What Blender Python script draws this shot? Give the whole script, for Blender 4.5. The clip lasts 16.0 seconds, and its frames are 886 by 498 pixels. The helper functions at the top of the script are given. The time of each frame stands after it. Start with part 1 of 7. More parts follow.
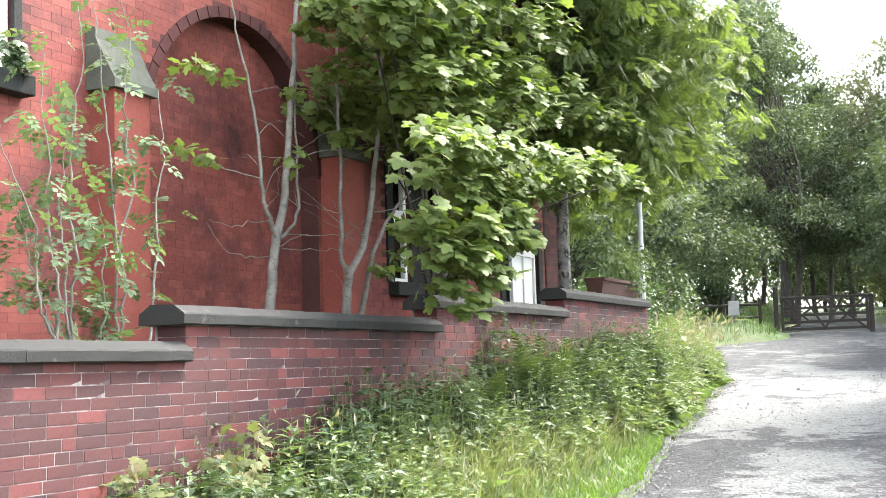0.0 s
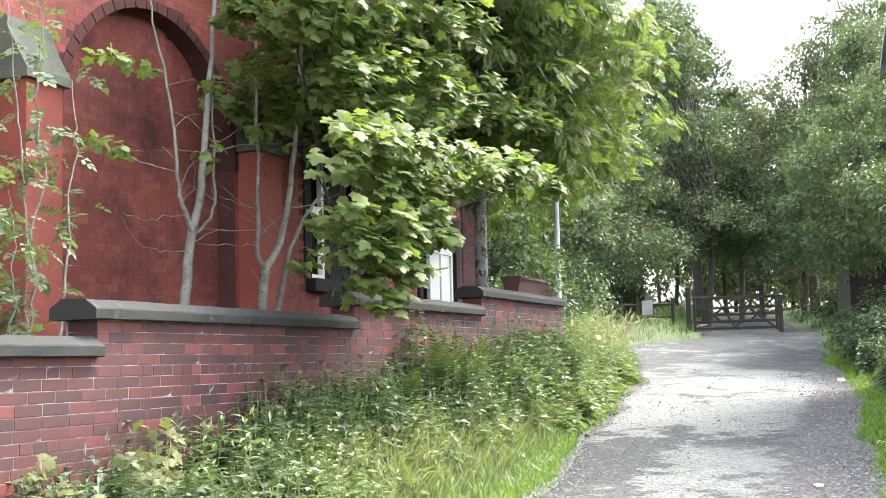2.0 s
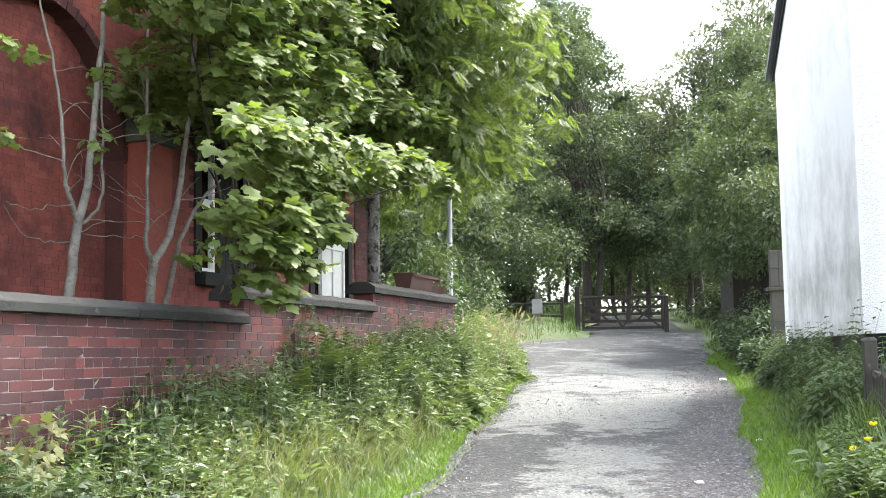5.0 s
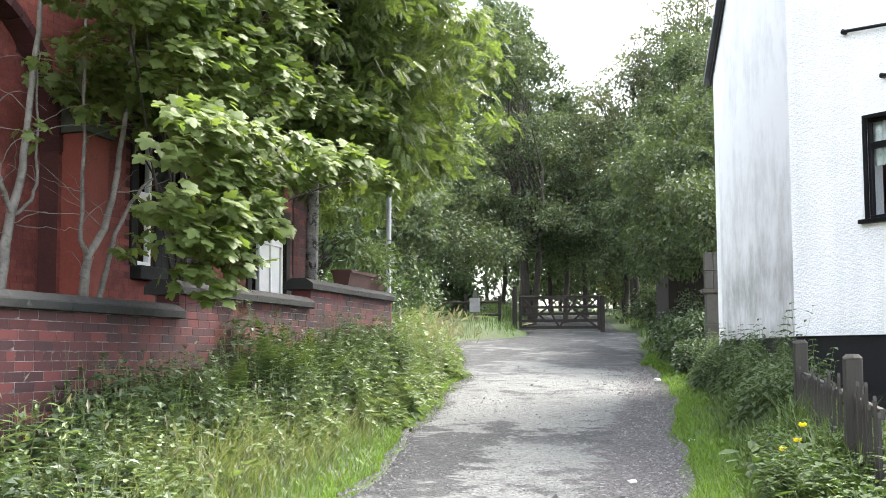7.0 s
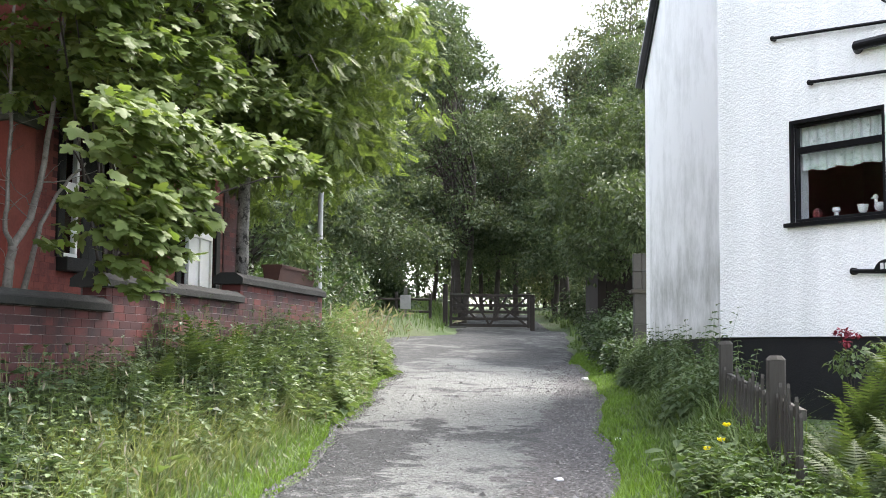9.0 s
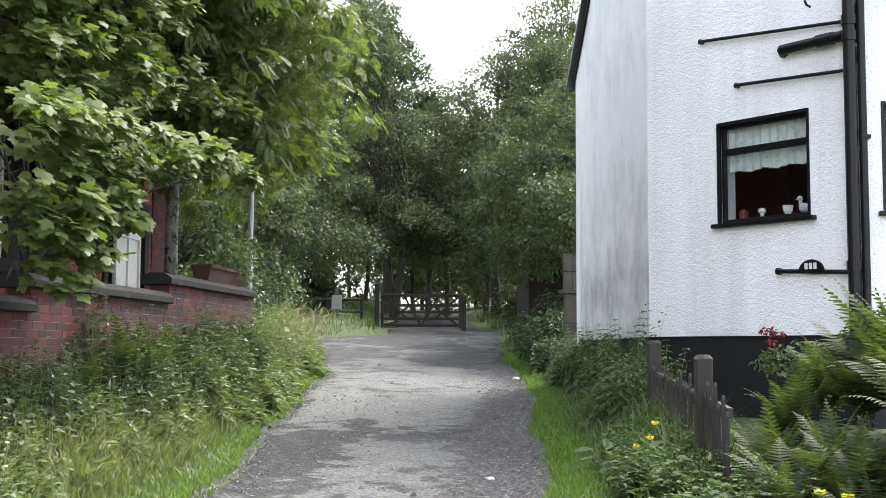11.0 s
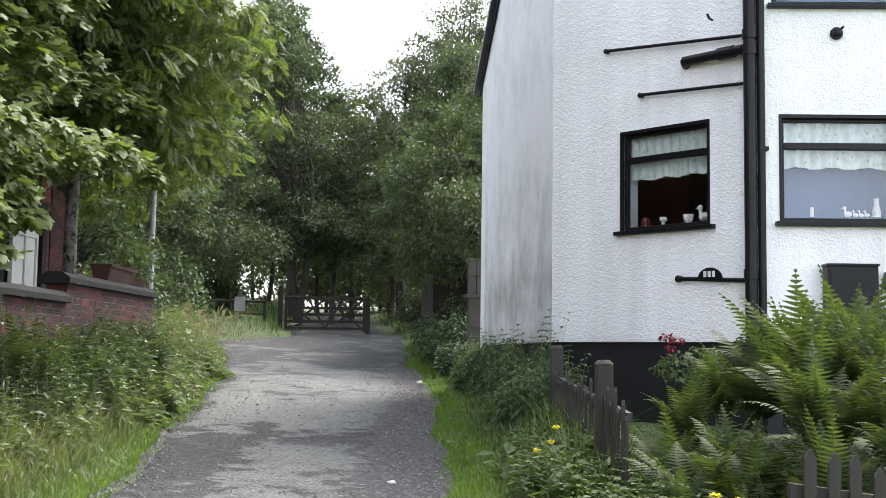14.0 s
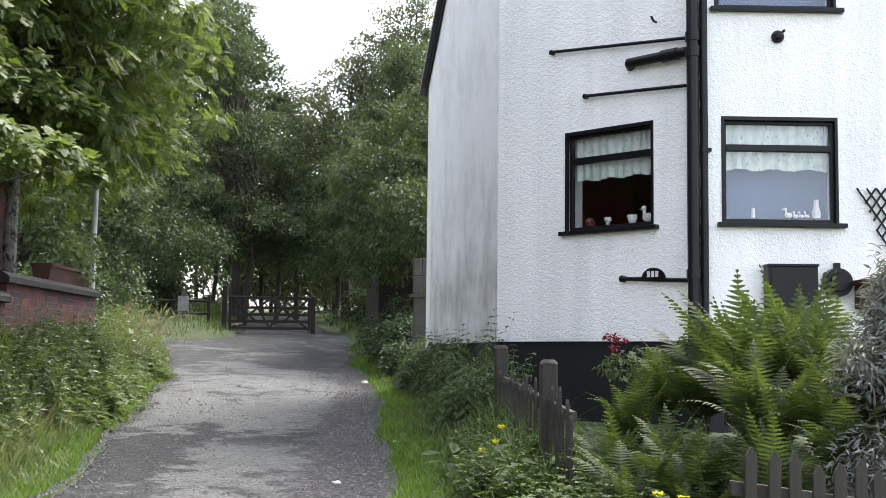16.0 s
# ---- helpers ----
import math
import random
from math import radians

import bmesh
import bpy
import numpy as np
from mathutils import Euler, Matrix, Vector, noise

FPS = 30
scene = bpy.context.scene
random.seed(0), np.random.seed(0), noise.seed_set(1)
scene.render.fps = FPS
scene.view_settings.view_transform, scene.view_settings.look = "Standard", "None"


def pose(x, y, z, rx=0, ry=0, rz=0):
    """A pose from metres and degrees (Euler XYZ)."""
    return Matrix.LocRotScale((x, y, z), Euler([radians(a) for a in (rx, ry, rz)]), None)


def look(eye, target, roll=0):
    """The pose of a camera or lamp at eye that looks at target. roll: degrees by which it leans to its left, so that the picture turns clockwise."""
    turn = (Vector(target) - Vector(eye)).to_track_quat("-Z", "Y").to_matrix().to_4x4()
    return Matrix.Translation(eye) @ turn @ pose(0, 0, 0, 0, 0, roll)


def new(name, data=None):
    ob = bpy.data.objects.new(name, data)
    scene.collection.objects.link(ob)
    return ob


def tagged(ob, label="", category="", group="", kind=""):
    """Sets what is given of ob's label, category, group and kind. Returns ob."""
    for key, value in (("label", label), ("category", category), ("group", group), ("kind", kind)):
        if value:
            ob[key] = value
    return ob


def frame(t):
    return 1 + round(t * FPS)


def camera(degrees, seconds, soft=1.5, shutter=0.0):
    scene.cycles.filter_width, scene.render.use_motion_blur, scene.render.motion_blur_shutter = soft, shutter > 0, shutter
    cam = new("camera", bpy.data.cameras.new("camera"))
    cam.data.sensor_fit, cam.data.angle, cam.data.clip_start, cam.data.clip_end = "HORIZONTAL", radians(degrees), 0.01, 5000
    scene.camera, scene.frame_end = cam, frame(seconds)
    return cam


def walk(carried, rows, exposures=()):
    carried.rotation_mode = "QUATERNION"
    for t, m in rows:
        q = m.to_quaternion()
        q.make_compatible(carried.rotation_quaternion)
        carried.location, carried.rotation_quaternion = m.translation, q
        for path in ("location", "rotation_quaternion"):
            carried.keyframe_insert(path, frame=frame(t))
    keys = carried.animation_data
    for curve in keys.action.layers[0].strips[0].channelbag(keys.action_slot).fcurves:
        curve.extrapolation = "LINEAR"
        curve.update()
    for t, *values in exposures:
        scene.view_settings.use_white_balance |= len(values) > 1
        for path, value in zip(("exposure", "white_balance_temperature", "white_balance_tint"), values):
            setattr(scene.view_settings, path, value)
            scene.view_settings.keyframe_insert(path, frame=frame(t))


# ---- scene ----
cam = camera(39.8, 16.0, soft=0.8)
EYE = (0.0, 0.0, 1.6)
TURNS = [
    (0.0, 95.64, 1.81, 17.05), (0.5, 95.55, 1.80, 15.84), (1.0, 95.50, 1.83, 15.10), (1.5, 95.46, 1.51, 14.33),
    (2.0, 95.40, 1.49, 13.15), (2.5, 95.35, 1.13, 12.05), (3.0, 95.28, 0.92, 11.10), (3.5, 95.23, 0.78, 10.29),
    (4.0, 95.21, 0.85, 9.50), (6.5, 95.02, 0.47, 5.90), (7.0, 95.00, 0.23, 5.11), (7.5, 94.95, -0.03, 4.32),
    (8.0, 94.91, -0.25, 3.49), (8.5, 94.90, -0.51, 2.67), (9.0, 94.87, -0.46, 1.84), (11.5, 94.91, -0.37, -2.15),
    (12.0, 94.96, -0.57, -2.94), (12.5, 95.01, -0.79, -3.70), (13.0, 95.04, -0.76, -4.45), (13.5, 95.06, -0.72, -5.12),
    (14.0, 95.10, -0.76, -5.85), (14.5, 95.09, -0.78, -6.47), (15.0, 95.08, -0.65, -7.13), (15.5, 95.11, -0.65, -7.74),
    (16.0, 95.12, -0.66, -8.40)]
walk(cam, [(t, pose(*EYE, rx, ry, rz)) for t, rx, ry, rz in TURNS],
     exposures=[(0.0, 3.22, 6550, 11), (4.0, 2.96, 6550, 11), (7.0, 2.72, 6550, 12), (9.0, 2.43, 6540, 13), (12.5, 2.02, 6520, 14), (16.0, 1.88, 6500, 14)])

# ---------------- light ----------------
SUN_AZ, SUN_EL = 42.0, 54.0          # degrees right of the lane's direction, degrees up
world = bpy.data.worlds.new("world")
scene.world = world
world.use_nodes = True
wn, wl = world.node_tree.nodes, world.node_tree.links
sky = wn.new("ShaderNodeTexSky")
sky.sky_type, sky.sun_disc = 'NISHITA', False
sky.sun_elevation, sky.sun_rotation = radians(SUN_EL), radians(SUN_AZ)
sky.air_density, sky.dust_density, sky.ozone_density = 1.0, 2.0, 1.5
pale = wn.new("ShaderNodeHueSaturation")
pale.inputs["Saturation"].default_value = 0.40
wl.new(sky.outputs[0], pale.inputs["Color"])
wl.new(pale.outputs[0], wn["Background"].inputs["Color"])
wn["Background"].inputs["Strength"].default_value = 0.21
sun = new("sun", bpy.data.lights.new("sun", 'SUN'))
sun.data.energy, sun.data.angle, sun.data.color = 1.9, radians(20.0), (1.0, 0.95, 0.88)
_a, _e = radians(SUN_AZ), radians(SUN_EL)
sun.matrix_world = look((0, 0, 40), (-math.sin(_a) * math.cos(_e), -math.cos(_a) * math.cos(_e), 40 - math.sin(_e)))

# ---------------- materials ----------------


def tree_of(name):
    m = bpy.data.materials.new(name)
    m.use_nodes = True
    n, l = m.node_tree.nodes, m.node_tree.links
    return m, n, l, n["Principled BSDF"]


def noise_node(n, l, scale, detail=5.0, rough=0.6, coord="Object", stretch=None):
    tc = n.new("ShaderNodeTexCoord")
    tx = n.new("ShaderNodeTexNoise")
    tx.inputs["Scale"].default_value, tx.inputs["Detail"].default_value, tx.inputs["Roughness"].default_value = scale, detail, rough
    if stretch:
        mp = n.new("ShaderNodeMapping")
        mp.inputs["Scale"].default_value = stretch
        l.new(tc.outputs[coord], mp.inputs["Vector"])
        l.new(mp.outputs[0], tx.inputs["Vector"])
    else:
        l.new(tc.outputs[coord], tx.inputs["Vector"])
    return tx.outputs["Fac"]


def ramp(n, l, fac, stops):
    r = n.new("ShaderNodeValToRGB")
    while len(r.color_ramp.elements) < len(stops):
        r.color_ramp.elements.new(0.5)
    for e, (p, c) in zip(r.color_ramp.elements, stops):
        e.position, e.color = p, (*c, 1.0) if len(c) == 3 else c
    l.new(fac, r.inputs["Fac"])
    return r.outputs["Color"]


def mix(n, l, fac, a, b, how='MIX'):
    x = n.new("ShaderNodeMix")
    x.data_type, x.blend_type = 'RGBA', how
    for sock, v in ((x.inputs["Factor"], fac), (x.inputs["A"], a), (x.inputs["B"], b)):
        if isinstance(v, (int, float)):
            sock.default_value = v
        elif isinstance(v, tuple):
            sock.default_value = (*v, 1.0)
        else:
            l.new(v, sock)
    return x.outputs["Result"]


def bump(n, l, b, height, strength, dist):
    k = n.new("ShaderNodeBump")
    k.inputs["Strength"].default_value, k.inputs["Distance"].default_value = strength, dist
    l.new(height, k.inputs["Height"])
    l.new(k.outputs[0], b.inputs["Normal"])


def surface(name, dark, light, rough=0.8, big=0.8, fine=30.0, relief=0.4, dist=0.004, stain=None, stain_at=(0.55, 0.7), metal=0.0, vary=None, stretch=None, spec=0.4):
    """Two-scale noise between two colours, an optional stain colour, bump, and an optional per-piece variation."""
    m, n, l, b = tree_of(name)
    c1 = noise_node(n, l, big, 6, 0.65, stretch=stretch)
    c2 = noise_node(n, l, fine, 4, 0.7, stretch=stretch)
    col = mix(n, l, 0.35, ramp(n, l, c1, [(0.3, dark), (0.7, light)]), ramp(n, l, c2, [(0.3, dark), (0.72, light)]))
    if vary:
        info = n.new("ShaderNodeObjectInfo").outputs["Random"] if vary[0] == "object" else n.new("ShaderNodeNewGeometry").outputs["Random Per Island"]
        col = mix(n, l, vary[1], col, ramp(n, l, info, vary[2]))
    if stain:
        s = noise_node(n, l, big * 2.3, 8, 0.7, stretch=stretch)
        f = ramp(n, l, s, [(stain_at[0], (0, 0, 0)), (stain_at[1], (1, 1, 1))])
        col = mix(n, l, f, col, stain)
    l.new(col, b.inputs["Base Color"])
    b.inputs["Roughness"].default_value, b.inputs["Metallic"].default_value = rough, metal
    b.inputs["Specular IOR Level"].default_value = spec
    if relief:
        bump(n, l, b, c2, relief, dist)
    return m


def leaf_material(name, dark, mid, bright, through_light=0.35, rough=0.45, spec=0.5):
    """Leaf blades: colour varies leaf by leaf, light shines through."""
    dark, mid, bright = [(c[0] * 1.07, c[1], c[2] * 1.1) for c in (dark, mid, bright)]
    m, n, l, b = tree_of(name)
    rnd = n.new("ShaderNodeNewGeometry").outputs["Random Per Island"]
    col = ramp(n, l, rnd, [(0.0, dark), (0.55, mid), (1.0, bright)])
    big = noise_node(n, l, 0.9, 3)
    col = mix(n, l, 0.5, col, mix(n, l, big, tuple(0.55 * v for v in mid), tuple(1.25 * v for v in mid)))
    l.new(col, b.inputs["Base Color"])
    b.inputs["Roughness"].default_value = rough
    b.inputs["Specular IOR Level"].default_value = spec
    tr = n.new("ShaderNodeBsdfTranslucent")
    yel = mix(n, l, 1.0, col, (1.35, 1.45, 0.65), 'MULTIPLY')
    l.new(yel, tr.inputs["Color"])
    ms = n.new("ShaderNodeMixShader")
    ms.inputs["Fac"].default_value = through_light
    l.new(b.outputs[0], ms.inputs[1])
    l.new(tr.outputs[0], ms.inputs[2])
    l.new(ms.outputs[0], n["Material Output"].inputs["Surface"])
    return m


M = {}
M["brick"] = surface("old_brick", (0.025, 0.011, 0.011), (0.088, 0.024, 0.021), 0.85, 0.8, 45, 0.5, 0.004,
    stain=(0.018, 0.012, 0.013), stain_at=(0.47, 0.64), vary=("object", 0.5, [(0.0, (0.013, 0.010, 0.012)), (0.4, (0.046, 0.015, 0.015)), (0.85, (0.088, 0.022, 0.020)), (1.0, (0.17, 0.042, 0.036))]))
M["brick_far"] = surface("old_brick_joined", (0.025, 0.011, 0.011), (0.088, 0.024, 0.021), 0.85, 0.8, 45, 0.5, 0.004,
    stain=(0.018, 0.012, 0.013), stain_at=(0.47, 0.64), vary=("island", 0.55, [(0.0, (0.013, 0.009, 0.011)), (0.35, (0.046, 0.015, 0.015)), (0.8, (0.092, 0.022, 0.020)), (1.0, (0.19, 0.042, 0.034))]))
M["mortar"] = surface("lime_mortar", (0.028, 0.020, 0.021), (0.085, 0.066, 0.064), 0.95, 1.6, 60, 0.6, 0.004, stain=(0.21, 0.19, 0.185), stain_at=(0.45, 0.61))
M["coping"] = surface("weathered_sandstone", (0.006, 0.007, 0.006), (0.018, 0.019, 0.017), 0.9, 1.6, 60, 0.8, 0.006,
                      stain=(0.085, 0.082, 0.074), stain_at=(0.60, 0.74), vary=("object", 0.3, [(0.0, (0.008, 0.008, 0.008)), (1.0, (0.020, 0.019, 0.016))]))
M["red_brick"] = surface("red_painted_brick", (0.085, 0.019, 0.016), (0.30, 0.078, 0.056), 0.8, 0.7, 30, 0.6, 0.004, stain=(0.050, 0.016, 0.016), stain_at=(0.48, 0.70),
    vary=("island", 0.26, [(0.0, (0.07, 0.017, 0.016)), (0.6, (0.16, 0.036, 0.03)), (1.0, (0.26, 0.085, 0.065))]))
M["red_joint"] = surface("red_painted_joint", (0.035, 0.012, 0.011), (0.10, 0.032, 0.027), 0.9, 0.55, 40, 0.5, 0.004)
M["render_white"] = None
M["black_paint"] = surface("black_gloss_paint", (0.004, 0.004, 0.005), (0.009, 0.009, 0.010), 0.4, 2.0, 60, 0.15, 0.001, spec=0.25)
M["black_plinth"] = surface("black_bitumen_render", (0.006, 0.006, 0.007), (0.014, 0.014, 0.015), 0.7, 2.0, 45, 0.6, 0.006)
M["white_frame"] = surface("white_window_paint", (0.62, 0.62, 0.60), (0.80, 0.80, 0.78), 0.5, 3.0, 50, 0.2, 0.001, stain=(0.35, 0.34, 0.31), stain_at=(0.62, 0.8))
M["slate"] = surface("roof_slate", (0.045, 0.048, 0.055), (0.11, 0.11, 0.12), 0.6, 1.4, 30, 0.5, 0.005)
M["dark_wood"] = surface("dark_creosoted_wood", (0.012, 0.010, 0.008), (0.039, 0.030, 0.024), 0.85, 2.0, 25, 0.6, 0.004, stretch=(0.600, 0.600, 0.090))
M["grey_wood"] = surface("weathered_grey_wood", (0.038, 0.037, 0.031), (0.100, 0.096, 0.084), 0.9, 3.0, 30, 0.7, 0.004, stain=(0.023, 0.029, 0.017), stretch=(0.384, 0.384, 0.044),
                         vary=("object", 0.3, [(0.0, (0.034, 0.033, 0.027)), (1.0, (0.115, 0.111, 0.099))]))
M["old_paling"] = surface("old_lichened_paling", (0.024, 0.022, 0.018), (0.068, 0.063, 0.052), 0.95, 3.0, 30, 0.7, 0.004, stain=(0.12, 0.125, 0.10), stain_at=(0.56, 0.72), stretch=(0.5, 0.5, 0.08))
M["red_wood"] = surface("red_brown_shed_boards", (0.007, 0.005, 0.004), (0.018, 0.011, 0.009), 0.85, 2.0, 25, 0.6, 0.004, stretch=(0.360, 0.360, 0.054))
M["bark_grey"] = surface("grey_young_bark", (0.078, 0.072, 0.060), (0.216, 0.204, 0.180), 0.85, 6.0, 50, 0.5, 0.003, stain=(0.048, 0.054, 0.036), stain_at=(0.5, 0.75))
M["bark_dark"] = surface("dark_bark", (0.018, 0.015, 0.012), (0.07, 0.06, 0.05), 0.95, 4.0, 30, 0.9, 0.015)
M["bark_pale"] = surface("pale_patched_bark", (0.05, 0.045, 0.04), (0.42, 0.40, 0.37), 0.9, 5.0, 40, 0.8, 0.008, stain=(0.03, 0.028, 0.025), stain_at=(0.5, 0.6))
M["galvanised"] = surface("galvanised_steel", (0.32, 0.33, 0.33), (0.5, 0.51, 0.5), 0.5, 4.0, 40, 0.2, 0.001, metal=0.3)
M["terracotta"] = surface("terracotta", (0.029, 0.010, 0.007), (0.058, 0.022, 0.014), 0.85, 4.0, 40, 0.4, 0.003)
M["grey_block"] = surface("grey_concrete_block", (0.026, 0.026, 0.024), (0.066, 0.064, 0.059), 0.95, 3.0, 40, 0.6, 0.005)
M["stone_grey"] = surface("grey_stone", (0.12, 0.12, 0.115), (0.32, 0.31, 0.29), 0.9, 3.0, 40, 0.6, 0.005)
M["china"] = surface("white_china", (0.72, 0.71, 0.68), (0.82, 0.81, 0.78), 0.25, 6.0, 60, 0.0)
M["curtain"] = None
M["room_red"] = surface("dark_red_room_paint", (0.24, 0.085, 0.08), (0.36, 0.13, 0.115), 0.9, 1.0, 20, 0.1)
M["blind"] = surface("blue_grey_sheet", (0.085, 0.135, 0.225), (0.115, 0.17, 0.27), 0.9, 1.0, 90, 0.2, 0.001)
M["red_jar"] = surface("red_glass_jar", (0.10, 0.02, 0.02), (0.16, 0.03, 0.03), 0.3, 6, 60, 0.0)
M["litter"] = surface("white_plastic_litter", (0.6, 0.6, 0.6), (0.8, 0.8, 0.8), 0.5, 8, 60, 0.2, 0.002)
M["maple_leaf"] = leaf_material("sycamore_leaf", (0.065, 0.101, 0.027), (0.105, 0.155, 0.042), (0.172, 0.224, 0.069), 0.40, 0.52, 0.2)
M["short_grass"] = leaf_material("short_lane_grass", (0.078, 0.147, 0.020), (0.110, 0.198, 0.028), (0.156, 0.248, 0.046), 0.35, 0.6, 0.3)
M["ash_leaf"] = leaf_material("ash_leaflet", (0.051, 0.079, 0.028), (0.086, 0.124, 0.041), (0.151, 0.196, 0.064), 0.45, 0.55, 0.2)
M["wood_leaf"] = leaf_material("woodland_leaf", (0.032, 0.050, 0.026), (0.064, 0.094, 0.050), (0.135, 0.165, 0.092), 0.30, 0.6, 0.18)
M["willow_leaf"] = leaf_material("willow_leaf", (0.027, 0.042, 0.021), (0.052, 0.077, 0.036), (0.096, 0.126, 0.060), 0.34, 0.6, 0.2)
# paler leaf: the birches' own tone, and sunlight painted into far hedge and undergrowth
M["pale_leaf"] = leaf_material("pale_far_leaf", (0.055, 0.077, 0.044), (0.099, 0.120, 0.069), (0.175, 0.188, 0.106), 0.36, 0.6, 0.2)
M["rose_leaf"] = leaf_material("climber_leaf", (0.051, 0.083, 0.042), (0.088, 0.134, 0.065), (0.150, 0.198, 0.106), 0.35, 0.6, 0.2)
M["young_leaf"] = leaf_material("young_copper_leaf", (0.075, 0.092, 0.036), (0.13, 0.155, 0.058), (0.17, 0.095, 0.06), 0.4, 0.6, 0.25)
M["grass"] = leaf_material("grass_blade", (0.060, 0.100, 0.028), (0.095, 0.15, 0.045), (0.18, 0.23, 0.09), 0.35, 0.55, 0.4)
M["hay_grass"] = leaf_material("pale_long_grass", (0.084, 0.114, 0.040), (0.141, 0.176, 0.066), (0.264, 0.282, 0.141), 0.3, 0.6, 0.3)
M["bramble_leaf"] = leaf_material("dark_bramble_leaf", (0.025, 0.048, 0.019), (0.046, 0.080, 0.032), (0.083, 0.123, 0.051), 0.28, 0.5, 0.4)
# darker copy of the grass blade: shade put into its colour
M["grass_shade"] = leaf_material("shade_toned_grass", (0.045, 0.085, 0.024), (0.080, 0.132, 0.038), (0.135, 0.18, 0.062), 0.3, 0.6, 0.25)
M["dock_leaf"] = leaf_material("dock_leaf", (0.036, 0.066, 0.023), (0.062, 0.105, 0.036), (0.11, 0.16, 0.055), 0.30, 0.6, 0.15)
M["weed_leaf"] = leaf_material("weed_leaf", (0.059, 0.099, 0.041), (0.107, 0.160, 0.064), (0.188, 0.238, 0.101), 0.3, 0.55, 0.3)
M["nettle_leaf"] = leaf_material("nettle_leaf", (0.045, 0.080, 0.034), (0.080, 0.128, 0.055), (0.13, 0.18, 0.085), 0.28, 0.6, 0.35)
M["fern_leaf"] = leaf_material("fern_pinna", (0.024, 0.041, 0.015), (0.047, 0.073, 0.024), (0.102, 0.136, 0.043), 0.40, 0.6, 0.2)
M["silver_leaf"] = leaf_material("silver_grey_leaf", (0.087, 0.102, 0.087), (0.136, 0.156, 0.136), (0.209, 0.230, 0.204), 0.2, 0.6)
M["seed_head"] = leaf_material("grass_seed_head", (0.113, 0.113, 0.074), (0.168, 0.163, 0.112), (0.236, 0.222, 0.165), 0.3, 0.7)
M["yellow_petal"] = leaf_material("yellow_petal", (0.75, 0.68, 0.02), (0.80, 0.74, 0.03), (0.85, 0.80, 0.05), 0.3, 0.5)
M["red_petal"] = leaf_material("red_petal", (0.112, 0.004, 0.014), (0.168, 0.008, 0.021), (0.238, 0.021, 0.035), 0.2, 0.5)
M["white_petal"] = leaf_material("white_petal", (0.7, 0.7, 0.66), (0.76, 0.76, 0.72), (0.8, 0.8, 0.78), 0.3, 0.5)
M["stem"] = surface("green_stem", (0.07, 0.10, 0.03), (0.14, 0.17, 0.06), 0.7, 6, 40, 0.1)
M["twig"] = surface("brown_twig", (0.09, 0.065, 0.05), (0.22, 0.17, 0.14), 0.85, 6, 40, 0.3, 0.002)


def roughcast():
    """White roughcast render: pebbly relief, grey rain streaks of their own shape."""
    m, n, l, b = tree_of("white_roughcast")
    peb = n.new("ShaderNodeTexVoronoi")
    peb.inputs["Scale"].default_value = 55.0
    tc = n.new("ShaderNodeTexCoord")
    l.new(tc.outputs["Object"], peb.inputs["Vector"])
    grit = noise_node(n, l, 20, 5, 0.62)
    hsum = n.new("ShaderNodeMath")
    hsum.operation = 'ADD'
    l.new(grit, hsum.inputs[0])
    l.new(peb.outputs["Distance"], hsum.inputs[1])
    streak = noise_node(n, l, 1.6, 7, 0.7, stretch=(1.6, 1.6, 0.13))
    blot = noise_node(n, l, 0.6, 5, 0.6)
    both = mix(n, l, 0.45, ramp(n, l, streak, [(0.45, (0, 0, 0)), (0.75, (1, 1, 1))]), ramp(n, l, blot, [(0.45, (0, 0, 0)), (0.75, (1, 1, 1))]))
    col = mix(n, l, both, (0.93, 0.93, 0.92), (0.68, 0.69, 0.68))
    # grey specks put the shade of small pits into the colour
    pit_shade = noise_node(n, l, 46, 4, 0.6)
    col = mix(n, l, ramp(n, l, pit_shade, [(0.32, (0.5, 0.5, 0.5)), (0.46, (0, 0, 0))]), col, (0.60, 0.61, 0.59))
    l.new(col, b.inputs["Base Color"])
    b.inputs["Roughness"].default_value = 0.85
    bump(n, l, b, mix(n, l, 0.22, grit, hsum.outputs[0]), 0.85, 0.026)
    return m


M["render_white"] = roughcast()


def printed_cotton():
    """White curtain cotton with a small scattered print."""
    m, n, l, b = tree_of("printed_curtain")
    dot = n.new("ShaderNodeTexVoronoi")
    dot.inputs["Scale"].default_value = 13.0
    l.new(n.new("ShaderNodeTexCoord").outputs["Object"], dot.inputs["Vector"])
    spots = ramp(n, l, dot.outputs["Distance"], [(0.16, (1, 1, 1)), (0.26, (0, 0, 0))])
    weave = noise_node(n, l, 14, 4)
    base = ramp(n, l, weave, [(0.35, (0.60, 0.68, 0.60)), (0.65, (0.80, 0.82, 0.78))])
    l.new(mix(n, l, spots, base, (0.48, 0.55, 0.49)), b.inputs["Base Color"])
    b.inputs["Roughness"].default_value = 0.95
    return m


M["curtain"] = printed_cotton()


